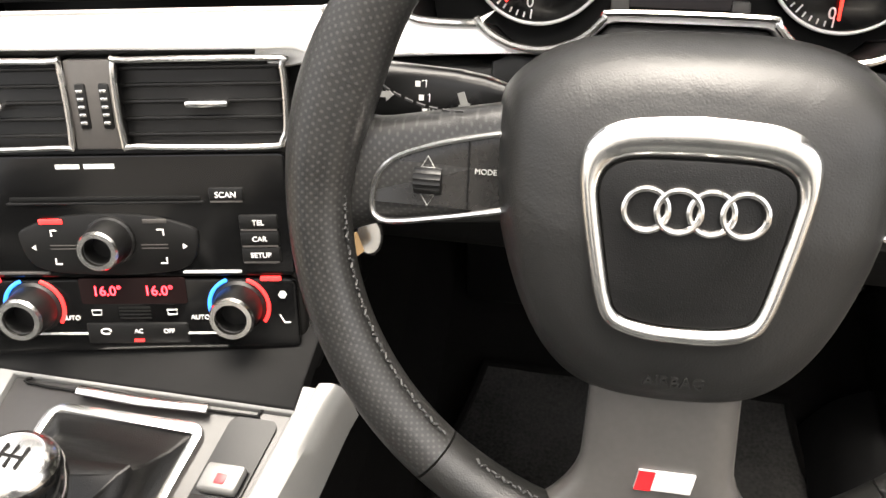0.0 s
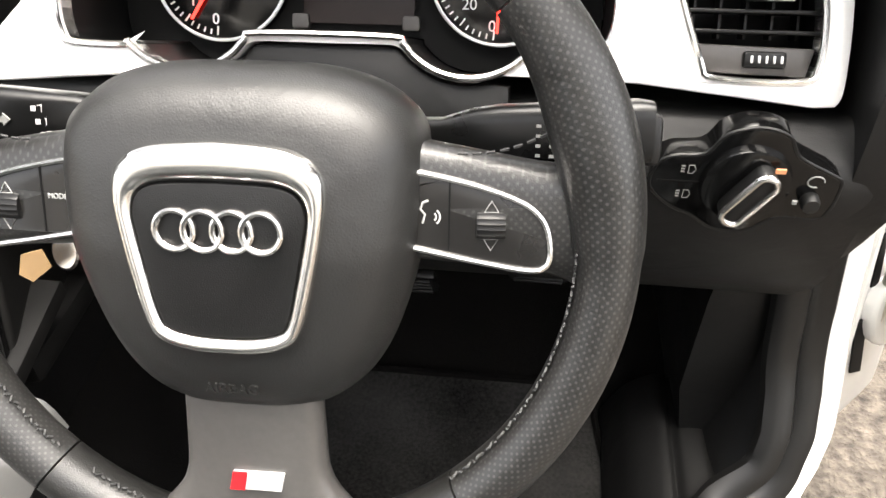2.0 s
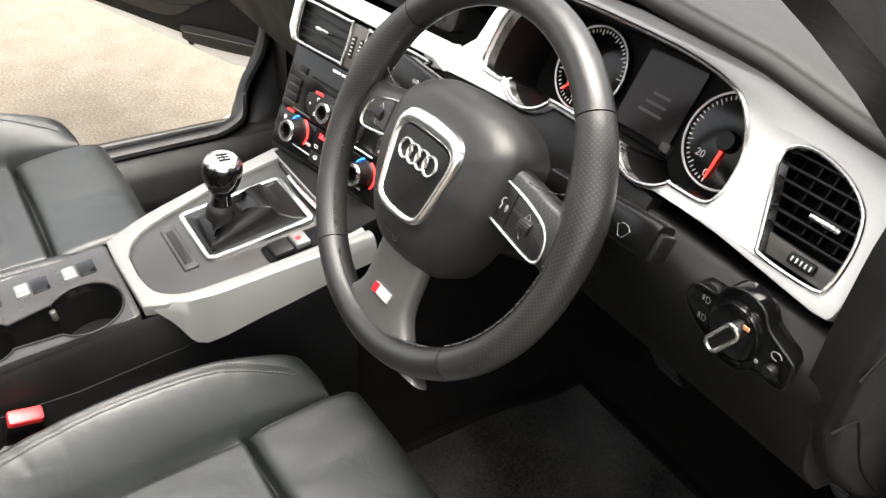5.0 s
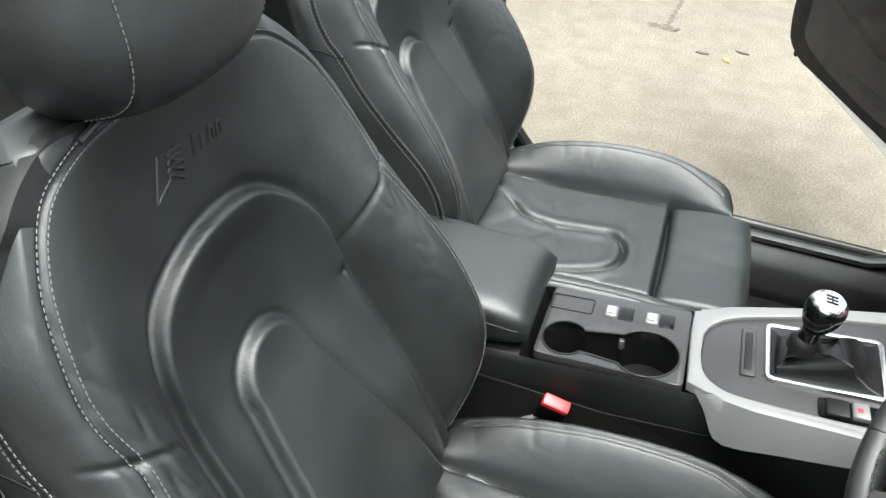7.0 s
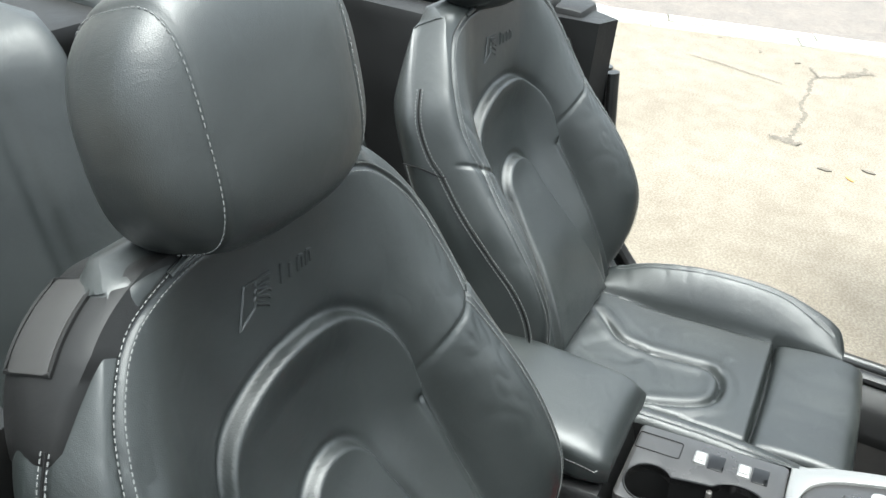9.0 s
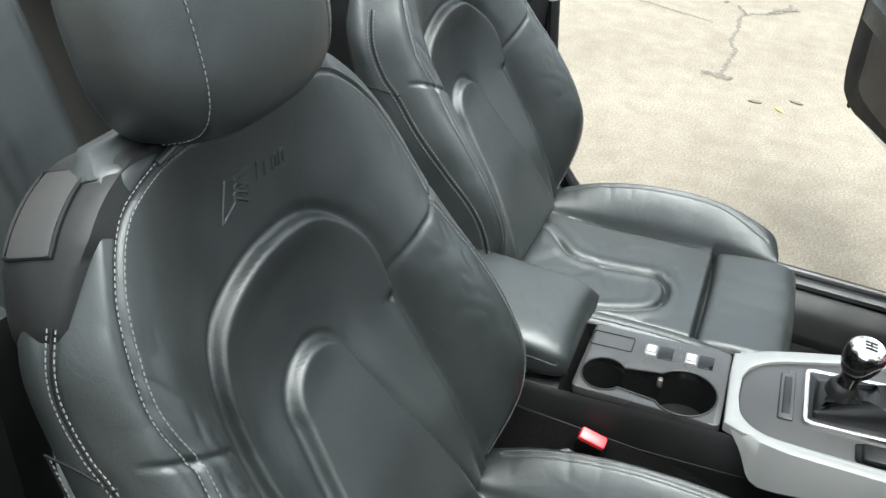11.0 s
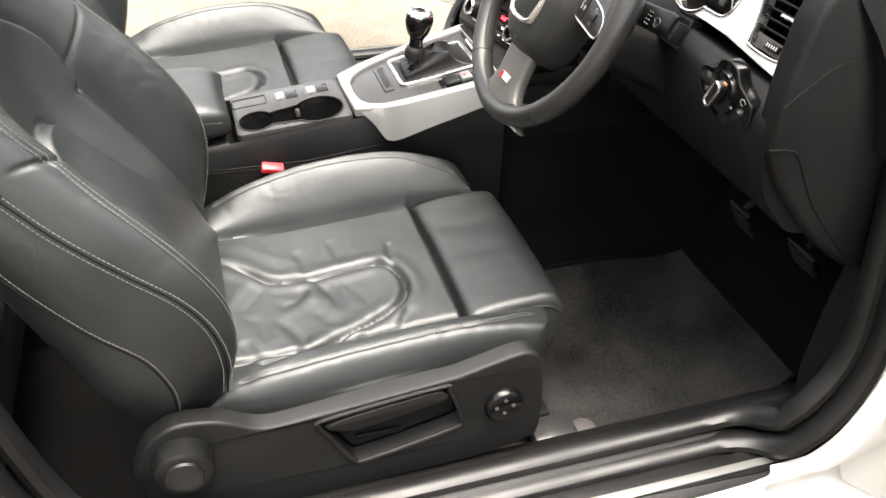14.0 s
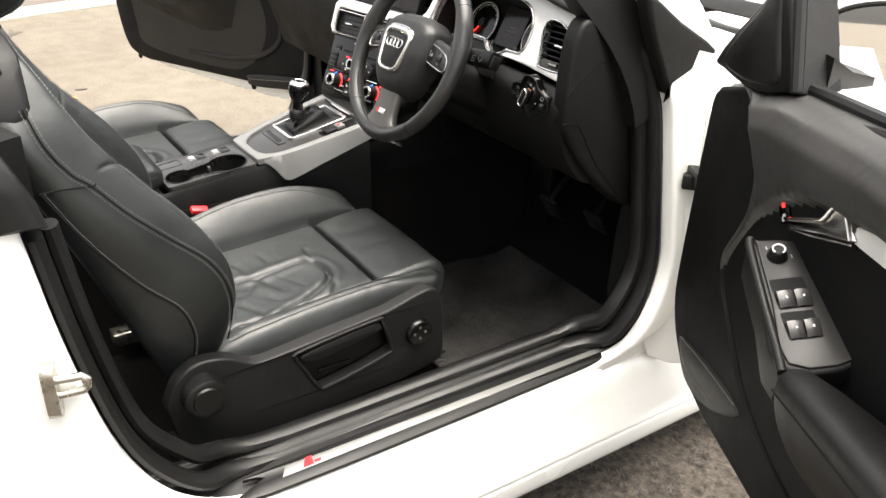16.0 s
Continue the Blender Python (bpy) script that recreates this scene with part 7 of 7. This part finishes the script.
    bl = part("switch_console", ext([(x, y * 1.12 - 0.002) for x, y in inset(face, -0.006)], -0.075, -0.0005, bev=0.006, seg=3, m=PM), SOFT, cd, "black moulded switch console", sharp=50)
    pl = part("switch_panel", ext(face, -0.004, 0.004, bev=0.002, m=PM), SWITCHGREY, bl, "satin dark grey switch panel")
    part("console_ridge", tube([PM @ Vector((x, y - 0.002, 0.001)) for x, y in smooth([(-0.1105, -0.020), (-0.0946, -0.0247), (-0.0151, -0.0316), (0.0662, -0.0369), (0.108, -0.041)], 5)], 0.0062, 10), SOFT, bl)
    dl = part("mirror_dial", lathe([(0.0, 0.015), (0.0085, 0.015), (0.0105, 0.013), (0.0115, 0.010), (0.0125, 0.003), (0.014, 0.0)], 32, m=PM @ pose(-0.072, 0.003, 0.004)), PLASTIC, pl, "round mirror dial")
    part("dial_mark", tube([PM @ Vector((-0.072 + 0.008 * math.cos(q), 0.003 + 0.008 * math.sin(q), 0.0195)) for q in np.linspace(0.4, 5.4, 18)], 0.0013, 6), WHITE, dl)
    for dx, dy in ((-0.014, 0.014), (-0.016, -0.010), (0.003, 0.018)):
        part("dial_symbol", rbox(-0.072 + dx - 0.003, -0.072 + dx + 0.003, 0.003 + dy - 0.001, 0.003 + dy + 0.001, 0.0038, 0.0046, 0, m=PM), SYMBOL, pl)
    for x0, x1, y0, y1 in ((-0.0325, 0.0170, -0.020, 0.0235), (0.0225, 0.0655, -0.0215, 0.0200)):
        # near-black plate in place of a sunk well, its shade painted
        part("switch_well", ext(rrect(x0, y0, x1, y1, 0.003), 0.0035, 0.0050, m=PM), DARK, pl)
        for ya, yb in ((y0 + 0.001, (y0 + y1) / 2 - 0.001), ((y0 + y1) / 2 + 0.001, y1 - 0.001)):
            sw_ = part("window_switch", loft([[tuple(PM @ Vector((x, y, z))) for y, z in ((ya, 0.004), (ya, h), ((ya + yb) / 2, h + 0.0015), (yb, h), (yb, 0.004))] for x, h in ((x1 - 0.0255, 0.006), (x1 - 0.022, 0.0150), (x1 - 0.014, 0.0135), (x1 - 0.004, 0.0085), (x1 - 0.001, 0.006))]), CONSOLE, pl, "window switch")
            part("switch_mark", rbox(x1 - 0.013, x1 - 0.0105, (ya + yb) / 2 - 0.0012, (ya + yb) / 2 + 0.0012, 0.0135, 0.0152, 0, m=PM), WHITE, sw_)
    rows = []
    for u, n_in, k in ((0.548, 0.060, 0.55), (0.556, 0.060, 0.85), (0.572, 0.056, 1.0), (0.612, 0.042, 1.0), (0.668, 0.030, 1.0), (0.75, 0.020, 1.0), (0.95, 0.020, 1.0), (1.06, 0.020, 0.9), (1.10, 0.02, 0.5)):
        rise = 0.020 * max(0.0, (u - 0.56) / 0.4)
        rows.append([tuple(m @ Vector((u, 0.70 + (w - 0.70) * k + rise, h * (0.4 + 0.6 * k) if h > 0.03 else h))) for w, h in smooth([(0.700, 0.014), (0.752, n_in - 0.004), (0.768, n_in + 0.004), (0.776, 0.076), (0.772, 0.097), (0.757, 0.105), (0.725, 0.101), (0.68, 0.085), (0.62, 0.050), (0.575, 0.014)], 3)])
    am = part("armrest", loft(rows), SOFT, cd, "black padded door armrest", sharp=60)
    part("armrest_seam", tube([m @ Vector((u, 0.741 + 0.020 * max(0.0, (u - 0.56) / 0.4), 0.1045)) for u in np.linspace(0.565, 1.05, 24)], 0.0012, 6), DARK, am)
    # covered foot of the card with its two lines
    part("foot_cover", ext(smooth([(0.085, 0.500), (0.16, 0.520), (0.26, 0.536), (0.335, 0.531), (0.345, 0.515), (0.27, 0.468), (0.18, 0.440), (0.12, 0.452)], 3, True)[::-1], 0.010, 0.0145, bev=0.003, m=m), PLASTIC, cd, "black foot cover of the door card")
    part("cover_line", tube([m @ Vector(p) for p in smooth([(0.094, 0.504, 0.0145), (0.20, 0.520, 0.0145), (0.333, 0.531, 0.0145)], 5)], 0.0014, 6), GREYPL, cd)
    part("cover_line", tube([m @ Vector(p) for p in smooth([(0.094, 0.500, 0.0145), (0.125, 0.470, 0.0145), (0.21, 0.470, 0.0145), (0.29, 0.482, 0.0145)], 5)], 0.0012, 6), GREYPL, cd)
    sail = smooth([(0.034, 1.014), (0.064, 1.008), (0.145, 1.0035), (0.213, 1.011), (0.290, 1.037), (0.298, 1.046), (0.240, 1.149), (0.215, 1.195), (0.205, 1.192), (0.163, 1.135), (0.09, 1.073)], 2, True)
    tri = part("mirror_sail", ext(sail, -0.05, 0.018, bev=0.006, seg=3, m=m), SOFT, d, "black mirror triangle", sharp=50)
    part("sail_cover", ext(smooth([(0.075, 1.022), (0.14, 1.013), (0.20, 1.020), (0.258, 1.040), (0.236, 1.10), (0.205, 1.165), (0.165, 1.122), (0.105, 1.068)], 4, True), 0.010, 0.024, bev=0.007, seg=4, m=m), SOFT, tri)
    part("glass_seal", tube([m @ Vector((0.296, 1.036, 0.010)), m @ Vector((0.246, 1.149, 0.006)), m @ Vector((0.215, 1.21, 0.0))], 0.009, 8), RUBBER, d)


def make_door(sgn, ang):
    """An open door: outer skin, inner card, armrest, switches, handle and pocket."""
    s, c = math.sin(radians(ang)), math.cos(radians(ang))
    o = (0.902, 0.323, 0.0) if sgn > 0 else (0.84, 0.405, 0.0)
    m = basis(o, (s, -c, 0), (0, 0, 1))
    if sgn > 0:
        m = m @ pose(0.007, 0.096, 0) @ Matrix.Diagonal((0.93, 0.93, 1, 1))
    if sgn < 0:
        m = Matrix.Diagonal((-1, 1, 1, 1)) @ m @ pose(0, 0.062, 0) @ Matrix.Diagonal((1.02, 0.97, 1, 1))
    outline = smooth([(0.045, 0.955), (0.018, 0.92), (0.010, 0.80), (0.000, 0.56), (0.012, 0.47), (0.060, 0.40), (0.14, 0.355), (0.24, 0.338)], 4) + smooth([(0.90, 0.345), (1.06, 0.37), (1.13, 0.43), (1.17, 0.60), (1.20, 0.90), (1.20, 1.02)], 4) + [(0.60, 1.045), (0.22, 1.005)]
    d = part("door", ext(outline, -0.15, -0.03, bev=0.02, seg=4, m=m), PAINT, car, "white car door standing wide open, with black inner card")
    part("door_frame", ext(inset(outline, 0.004), -0.05, -0.012, bev=0.008, seg=3, m=m), PAINT, d)
    card = inset(outline, 0.012)
    if sgn < 0:
        card = [(p[0] + (q[0] - p[0]) * k, p[1] + (q[1] - p[1]) * k) for p, q, k in ((p, q, max(0.0, min(1.0, (0.98 - p[0]) / 0.25))) for p, q in zip(card, inset(outline, 0.055)))]
    # card in the plastic whose colour is darkened for shade
    cd = part("inner_card", ext(card, -0.02, 0.012, bev=0.012, seg=4, m=m), SHADEDSOFT, d, "black soft-touch inner door card")
    if sgn > 0:
        driver_card(basis(o, (s, -c, 0), (0, 0, 1)), cd, d)
    if sgn < 0:
        part("waist_rail", loft([[tuple(m @ Vector((u, w + dw, n))) for dw, n in ((0, -0.02), (-0.012, 0.004), (-0.05, 0.030), (-0.105, 0.038), (-0.125, 0.012), (-0.125, -0.01))] for u, w in ((0.09, 0.972), (0.22, 1.003), (0.60, 1.043), (1.0, 1.032), (1.18, 1.018))]), DASHPAD, cd, sharp=40)
        # armrest with a sloping switch panel
        rows = []
        for u, zt, zb, n1 in ((0.40, 0.800, 0.60, 0.015), (0.44, 0.826, 0.58, 0.060), (0.50, 0.800, 0.56, 0.088), (0.60, 0.745, 0.55, 0.098), (0.66, 0.727, 0.56, 0.100), (0.80, 0.727, 0.58, 0.098), (1.0, 0.740, 0.62, 0.085), (1.10, 0.745, 0.66, 0.03)):
            rows.append([tuple(m @ Vector((u, w, n))) for w, n in ((zt, 0.0), (zt, n1 * 0.85), (zt - 0.006, n1 * 0.97), (zt - 0.02, n1), (zt - 0.07, n1 * 0.97), ((zt + zb) / 2, n1 * 0.75), (zb, 0.01))])
        am = part("armrest", loft(rows), SOFT, cd, "black padded door armrest", sharp=40)
        PM = m @ basis((0.52, 0.7935, 0.05), (0.88, -0.475, 0), (0, 0, -1))
        pl = part("switch_panel", ext(rrect(-0.085, -0.038, 0.095, 0.040, 0.008), 0.000, 0.006, bev=0.002, m=PM), PLASTIC, am, "dark switch panel")
        part("mirror_dial", lathe([(0.0, 0.016), (0.008, 0.016), (0.0095, 0.013), (0.0115, 0.0115), (0.012, 0.0)], 28, m=PM @ pose(-0.060, 0.0, 0.006)), PLASTIC, pl)
        part("dial_mark", tube([PM @ Vector((-0.060 + 0.006 * math.cos(q), 0.006 * math.sin(q), 0.0225)) for q in np.linspace(0.4, 5.2, 14)], 0.001, 6), WHITE, pl)
        for x in (-0.020, 0.045):
            part("switch_well", rbox(x - 0.020, x + 0.022, -0.030, 0.030, 0.004, 0.0068, 0.002, m=PM), GLOSS, pl)
            for y in (-0.016, 0.014):
                sw_ = part("window_switch", rbox(x - 0.004, x + 0.021, y - 0.0125, y + 0.0125, 0.004, 0.016, 0.004, m=PM), CONSOLE, pl, "window switch")
                part("switch_mark", rbox(x + 0.006, x + 0.010, y - 0.002, y + 0.002, 0.0155, 0.0166, 0, m=PM), WHITE, sw_)
        # bowl and recess that sweep round the armrest
        ring = smooth([(0.375, 0.822), (0.28, 0.775), (0.205, 0.700), (0.180, 0.630), (0.205, 0.565), (0.30, 0.505), (0.46, 0.470), (0.70, 0.455)], 6)
        part("sweep", tube([m @ Vector((u, w, 0.014)) for u, w in ring], 0.010, 8, flat=0.6, up=tuple((m.to_3x3() @ Vector((0, 0, 1))))), SOFT, cd)
        part("recess", ext(smooth([(0.335, 0.79), (0.28, 0.72), (0.255, 0.64), (0.27, 0.56), (0.34, 0.47), (0.50, 0.42), (0.95, 0.43), (1.02, 0.52), (1.0, 0.70), (0.60, 0.74), (0.42, 0.83)], 4, True), 0.0115, 0.0135, m=m), PLASTIC, cd)
        part("pocket", ext(smooth([(0.08, 0.43), (0.11, 0.41), (0.34, 0.38), (0.37, 0.40), (0.35, 0.425), (0.12, 0.455)], 4, True), 0.010, 0.020, bev=0.004, m=m), PLASTIC, cd)
        part("pocket_line", tube([m @ Vector((u, w, 0.0205)) for u, w in ((0.09, 0.445), (0.18, 0.432), (0.36, 0.405))], 0.0014, 6), GREYPL, cd)
        # pull handle
        # the bowl is a flat plate, its shade given by near-black colour
        part("handle_bowl", ext(smooth([(0.345, 0.845), (0.352, 0.880), (0.42, 0.925), (0.50, 0.945), (0.535, 0.925), (0.530, 0.880), (0.45, 0.838), (0.37, 0.828)], 4, True)[::-1], 0.0115, 0.0150, m=m), DARK, cd)
        part("handle", ext(smooth([(0.362, 0.846), (0.372, 0.834), (0.44, 0.846), (0.515, 0.870), (0.527, 0.884), (0.508, 0.930), (0.494, 0.934), (0.484, 0.910), (0.462, 0.884), (0.43, 0.864), (0.39, 0.854)], 4, True), 0.016, 0.040, bev=0.006, seg=3, m=m), CHROME, cd, "bright door pull")
        part("silver_insert", loft([[tuple(m @ Vector((u, w + dw, 0.020))) for dw in (-0.015, 0.015)] + [tuple(m @ Vector((u, w + dw, 0.010))) for dw in (0.015, -0.015)] for u, w in ((0.536, 0.898), (0.58, 0.909), (0.70, 0.925), (0.95, 0.930), (1.10, 0.915))]), SILVER, cd, "silver door insert")
        lk = part("lock_buttons", rbox(0.325, 0.345, 0.838, 0.882, 0.010, 0.020, 0.003, m=m), GLOSS, cd)
        part("red_light", rbox(0.331, 0.339, 0.866, 0.872, 0.0195, 0.0206, 0, m=m), REDMARK, lk)
        part("lock_mark", rbox(0.331, 0.339, 0.848, 0.855, 0.0195, 0.0206, 0, m=m), WHITE, lk)
    if sgn < 0:
        # mirror triangle
        tri = part("mirror_sail", ext(smooth([(0.05, 0.965), (0.075, 0.975), (0.245, 1.008), (0.268, 1.03), (0.262, 1.12), (0.235, 1.155), (0.19, 1.125), (0.08, 1.00)], 3, True), -0.05, 0.004, bev=0.008, seg=3, m=m), SOFT, d, "black mirror triangle")
        part("glass_seal", tube([m @ Vector((0.27, 1.005, -0.02)), m @ Vector((0.27, 1.30, -0.05))], 0.012, 8), RUBBER, d)
        part("waist_seal", tube([m @ Vector((u, w, -0.028)) for u, w in ((0.27, 1.012), (0.60, 1.048), (1.18, 1.024))], 0.009, 8), RUBBER, d)
    part("check_strap", rbox(-0.12, 0.03, 0.70, 0.735, -0.040, -0.018, 0.004, m=m), PLASTIC, d)
    for w in (0.50, 0.86):
        h = part("hinge", rbox(-0.06, 0.02, w - 0.03, w + 0.03, -0.12, -0.085, 0.008, m=m), PAINT, d)
        part("hinge_pin", lathe([(0.0, 0.045), (0.010, 0.045), (0.010, -0.045), (0.0, -0.045)], 16, m=m @ pose(-0.04, w, -0.08, 90, 0, 0)), STEEL, h)
    for u in (0.37, 1.06) if sgn < 0 else (0.10, 1.0):
        part("plug", lathe([(0.0, 0.004), (0.010, 0.004), (0.012, 0.0)], 18, m=m @ pose(u, 0.366 if u > 0.2 else 0.405, -0.010)), DARK, d)
    if sgn > 0:
        MO = basis(o, (s, -c, 0), (0, 0, 1)) @ pose(0.235, 1.075, -0.150) @ Euler((0, radians(-14), radians(5))).to_matrix().to_4x4()
        def shell_row(q, k, n):
            return [tuple(MO @ Vector((n + 0.02 * math.cos(b) * 0, 0.078 * k * math.copysign(abs(math.sin(b)) ** 0.75, math.sin(b)) - 0.008 * (1 - k), q * math.copysign(abs(math.cos(b)) ** 0.8, math.cos(b))))) for b in np.linspace(0, 2 * math.pi, 40, endpoint=False)]
        mr = part("wing_mirror", loft([shell_row(0.120, 0.97, 0.0), shell_row(0.124, 1.0, -0.006), shell_row(0.122, 1.0, -0.04), shell_row(0.108, 0.88, -0.075), shell_row(0.078, 0.62, -0.100), shell_row(0.03, 0.25, -0.112)]), PAINT, d, "white wing mirror housing", sharp=50)
        part("mirror_glass", loft([shell_row(0.108, 0.86, -0.001), shell_row(0.108, 0.86, 0.003)]), MIRROR, mr, "mirror glass")
        part("mirror_rim", tube(shell_row(0.112, 0.90, 0.001), 0.0035, 8, True), DARK, mr)
        M0 = basis(o, (s, -c, 0), (0, 0, 1))
        part("mirror_arm", loft([[tuple(M0 @ Vector((u, w, h))) for u, w in ((0.20, w0), (u1, w0), (u1, w1), (0.20, w1))] for h, u1, w0, w1 in ((-0.03, 0.300, 1.035, 1.085), (-0.07, 0.285, 1.030, 1.062), (-0.12, 0.262, 1.028, 1.048))]), PLASTIC, mr)
    # cable boot between door and body
    if sgn > 0:
        rows = []
        pts = smooth([tuple(m @ Vector((0.0, 0.62, -0.06))), (0.80, 0.47, 0.66), (0.79, 0.46, 0.70)], 10)
        part("cable_boot", tube(pts, [0.016 + 0.004 * (i % 2) for i in range(len(pts))], 12), RUBBER, d)
    return d


make_door(1, 62)
make_door(-1, 69)

# ---- ground and surroundings ----
def sheet(name, x0, x1, y0, y1, nx, ny, f, mat, label, cat, kind="structure"):
    bm = loft([[(x0 + (x1 - x0) * i / nx, y0 + (y1 - y0) * j / ny, f(x0 + (x1 - x0) * i / nx, y0 + (y1 - y0) * j / ny)) for i in range(nx + 1)] for j in range(ny + 1)], closed=False)
    return tagged(part(name, bm, mat), label, cat, kind=kind)
KB = Matrix.Translation((-4.443, -1.5, 0)) @ Matrix.Rotation(radians(17.1), 4, "Z")
sheet("ground", -60, 60, -60, 60, 60, 60, lambda x, y: 0.0, GROUND, "weathered pale concrete yard with stains", "ground")
sheet("tarmac_patch", 0.62, 5.0, -3.0, 4.0, 40, 60, lambda x, y: 0.006 + 0.004 * noise.noise(Vector((x * 9, y * 9, 0))), GRIT, "dark gritty tarmac beside the car", "ground")
sheet("paving", -60, -0.285, -60, 60, 30, 60, lambda x, y: 0.012, PAVING, "brown paved strip beyond the kerb", "pavement").data.transform(KB)
for row, (x0, x1) in enumerate(((-0.135, 0.0), (-0.29, -0.150))):
    for k in range(34):
        y = -15 + 0.94 * k + 0.12 * row
        o = part("kerb_stone", rbox(x0, x1, y, y + 0.930, -0.05, 0.012 + 0.006 * row + 0.002 * math.sin(k * 2.3 + row), 0.006, m=KB), KERB)
        tagged(o, "pale concrete kerb stone laid almost flush, weathered", "kerb", "kerb stones")
# cracks and a leaf on the yard
def crack(pts, w, seed):
    rnd = random.Random(seed)
    P = smooth(pts, 10)
    rows = []
    for i, (x, y) in enumerate(P):
        a, b = P[max(0, i - 1)], P[min(len(P) - 1, i + 1)]
        d = Vector((b[0] - a[0], b[1] - a[1], 0)).normalized()
        q = w * (0.4 + rnd.random())
        jx, jy = rnd.uniform(-1, 1) * 0.008, rnd.uniform(-1, 1) * 0.008
        rows.append([(x + jx - d.y * q, y + jy + d.x * q, 0.0012 + 0.0004 * seed), (x + jx + d.y * q, y + jy - d.x * q, 0.0012 + 0.0004 * seed)])
    return tagged(part("crack", loft(rows, closed=False), CRACK), "dark branching crack in the concrete", "crack", kind="stuff")
crack([(-3.04, -0.41), (-3.10, -0.416), (-3.25, -0.408), (-3.445, -0.395), (-3.566, -0.427), (-3.837, -0.419), (-3.999, -0.431), (-4.141, -0.405), (-4.271, -0.258), (-4.348, -0.200), (-4.54, -0.173)], 0.012, 1)
crack([(-3.035, -0.500), (-3.045, -0.440), (-3.02, -0.370)], 0.030, 2)
crack([(-4.141, -0.405), (-4.208, -0.428), (-4.30, -0.47)], 0.008, 6)
crack([(-4.25, -0.28), (-4.36, -0.24), (-4.44, -0.13)], 0.020, 7)
crack([(-3.883, -0.563), (-3.93, -0.75), (-4.00, -0.95), (-4.02, -1.10)], 0.005, 3)
crack([(-4.05, -1.66), (-4.06, -1.58)], 0.014, 4)
rnd = random.Random(5)
for k, (x, y) in enumerate(((-2.765, -0.128), (-2.80, -0.235), (-2.90, -0.06), (-4.41, -0.77), (-4.34, -0.54), (-4.53, -1.04), (-2.2, 0.9))):
    o = part("fallen_leaf", ext(smooth([(-0.03, 0), (-0.01, -0.014), (0.02, -0.010), (0.034, 0.004), (0.012, 0.013), (-0.012, 0.012)], 3, True), 0.0, 0.003, m=Matrix.Translation((x, y, 0.003)) @ Matrix.Rotation(rnd.uniform(0, 6), 4, "Z") @ Matrix.Scale(rnd.uniform(0.5, 1.0), 4)), LEAF if k < 1 else CRACK)
    tagged(o, "small dry leaf lying on the concrete", "leaf", "fallen leaves")
# garage with a roller shutter behind the walk, seen in the wing mirror
gar = thing("garage", (4.5, -6.0, 0.0), "pale rendered garage front with a grey roller shutter", "building")
GM = basis((2.5, -5.5, 0), (-1, 0.1, 0), (0, 0, 1))
part("wall", ext([(-5, 0), (5, 0), (5, 4.2), (-5, 4.2)], -0.3, 0.0, holes=[[(-2.4, 0.001), (2.4, 0.001), (2.4, 2.6), (-2.4, 2.6)]], m=GM), BRICKWALL, gar)
shut = part("shutter", rbox(-2.4, 2.4, 0.0, 2.6, -0.25, -0.20, 0.0, m=GM), SHUTTER, gar, "grey roller shutter")
for k in range(30):
    part("slat", rbox(-2.4, 2.4, 0.005 + 0.0866 * k, 0.075 + 0.0866 * k, -0.205, -0.165, 0.012, 1, m=GM), SHUTTER, shut)
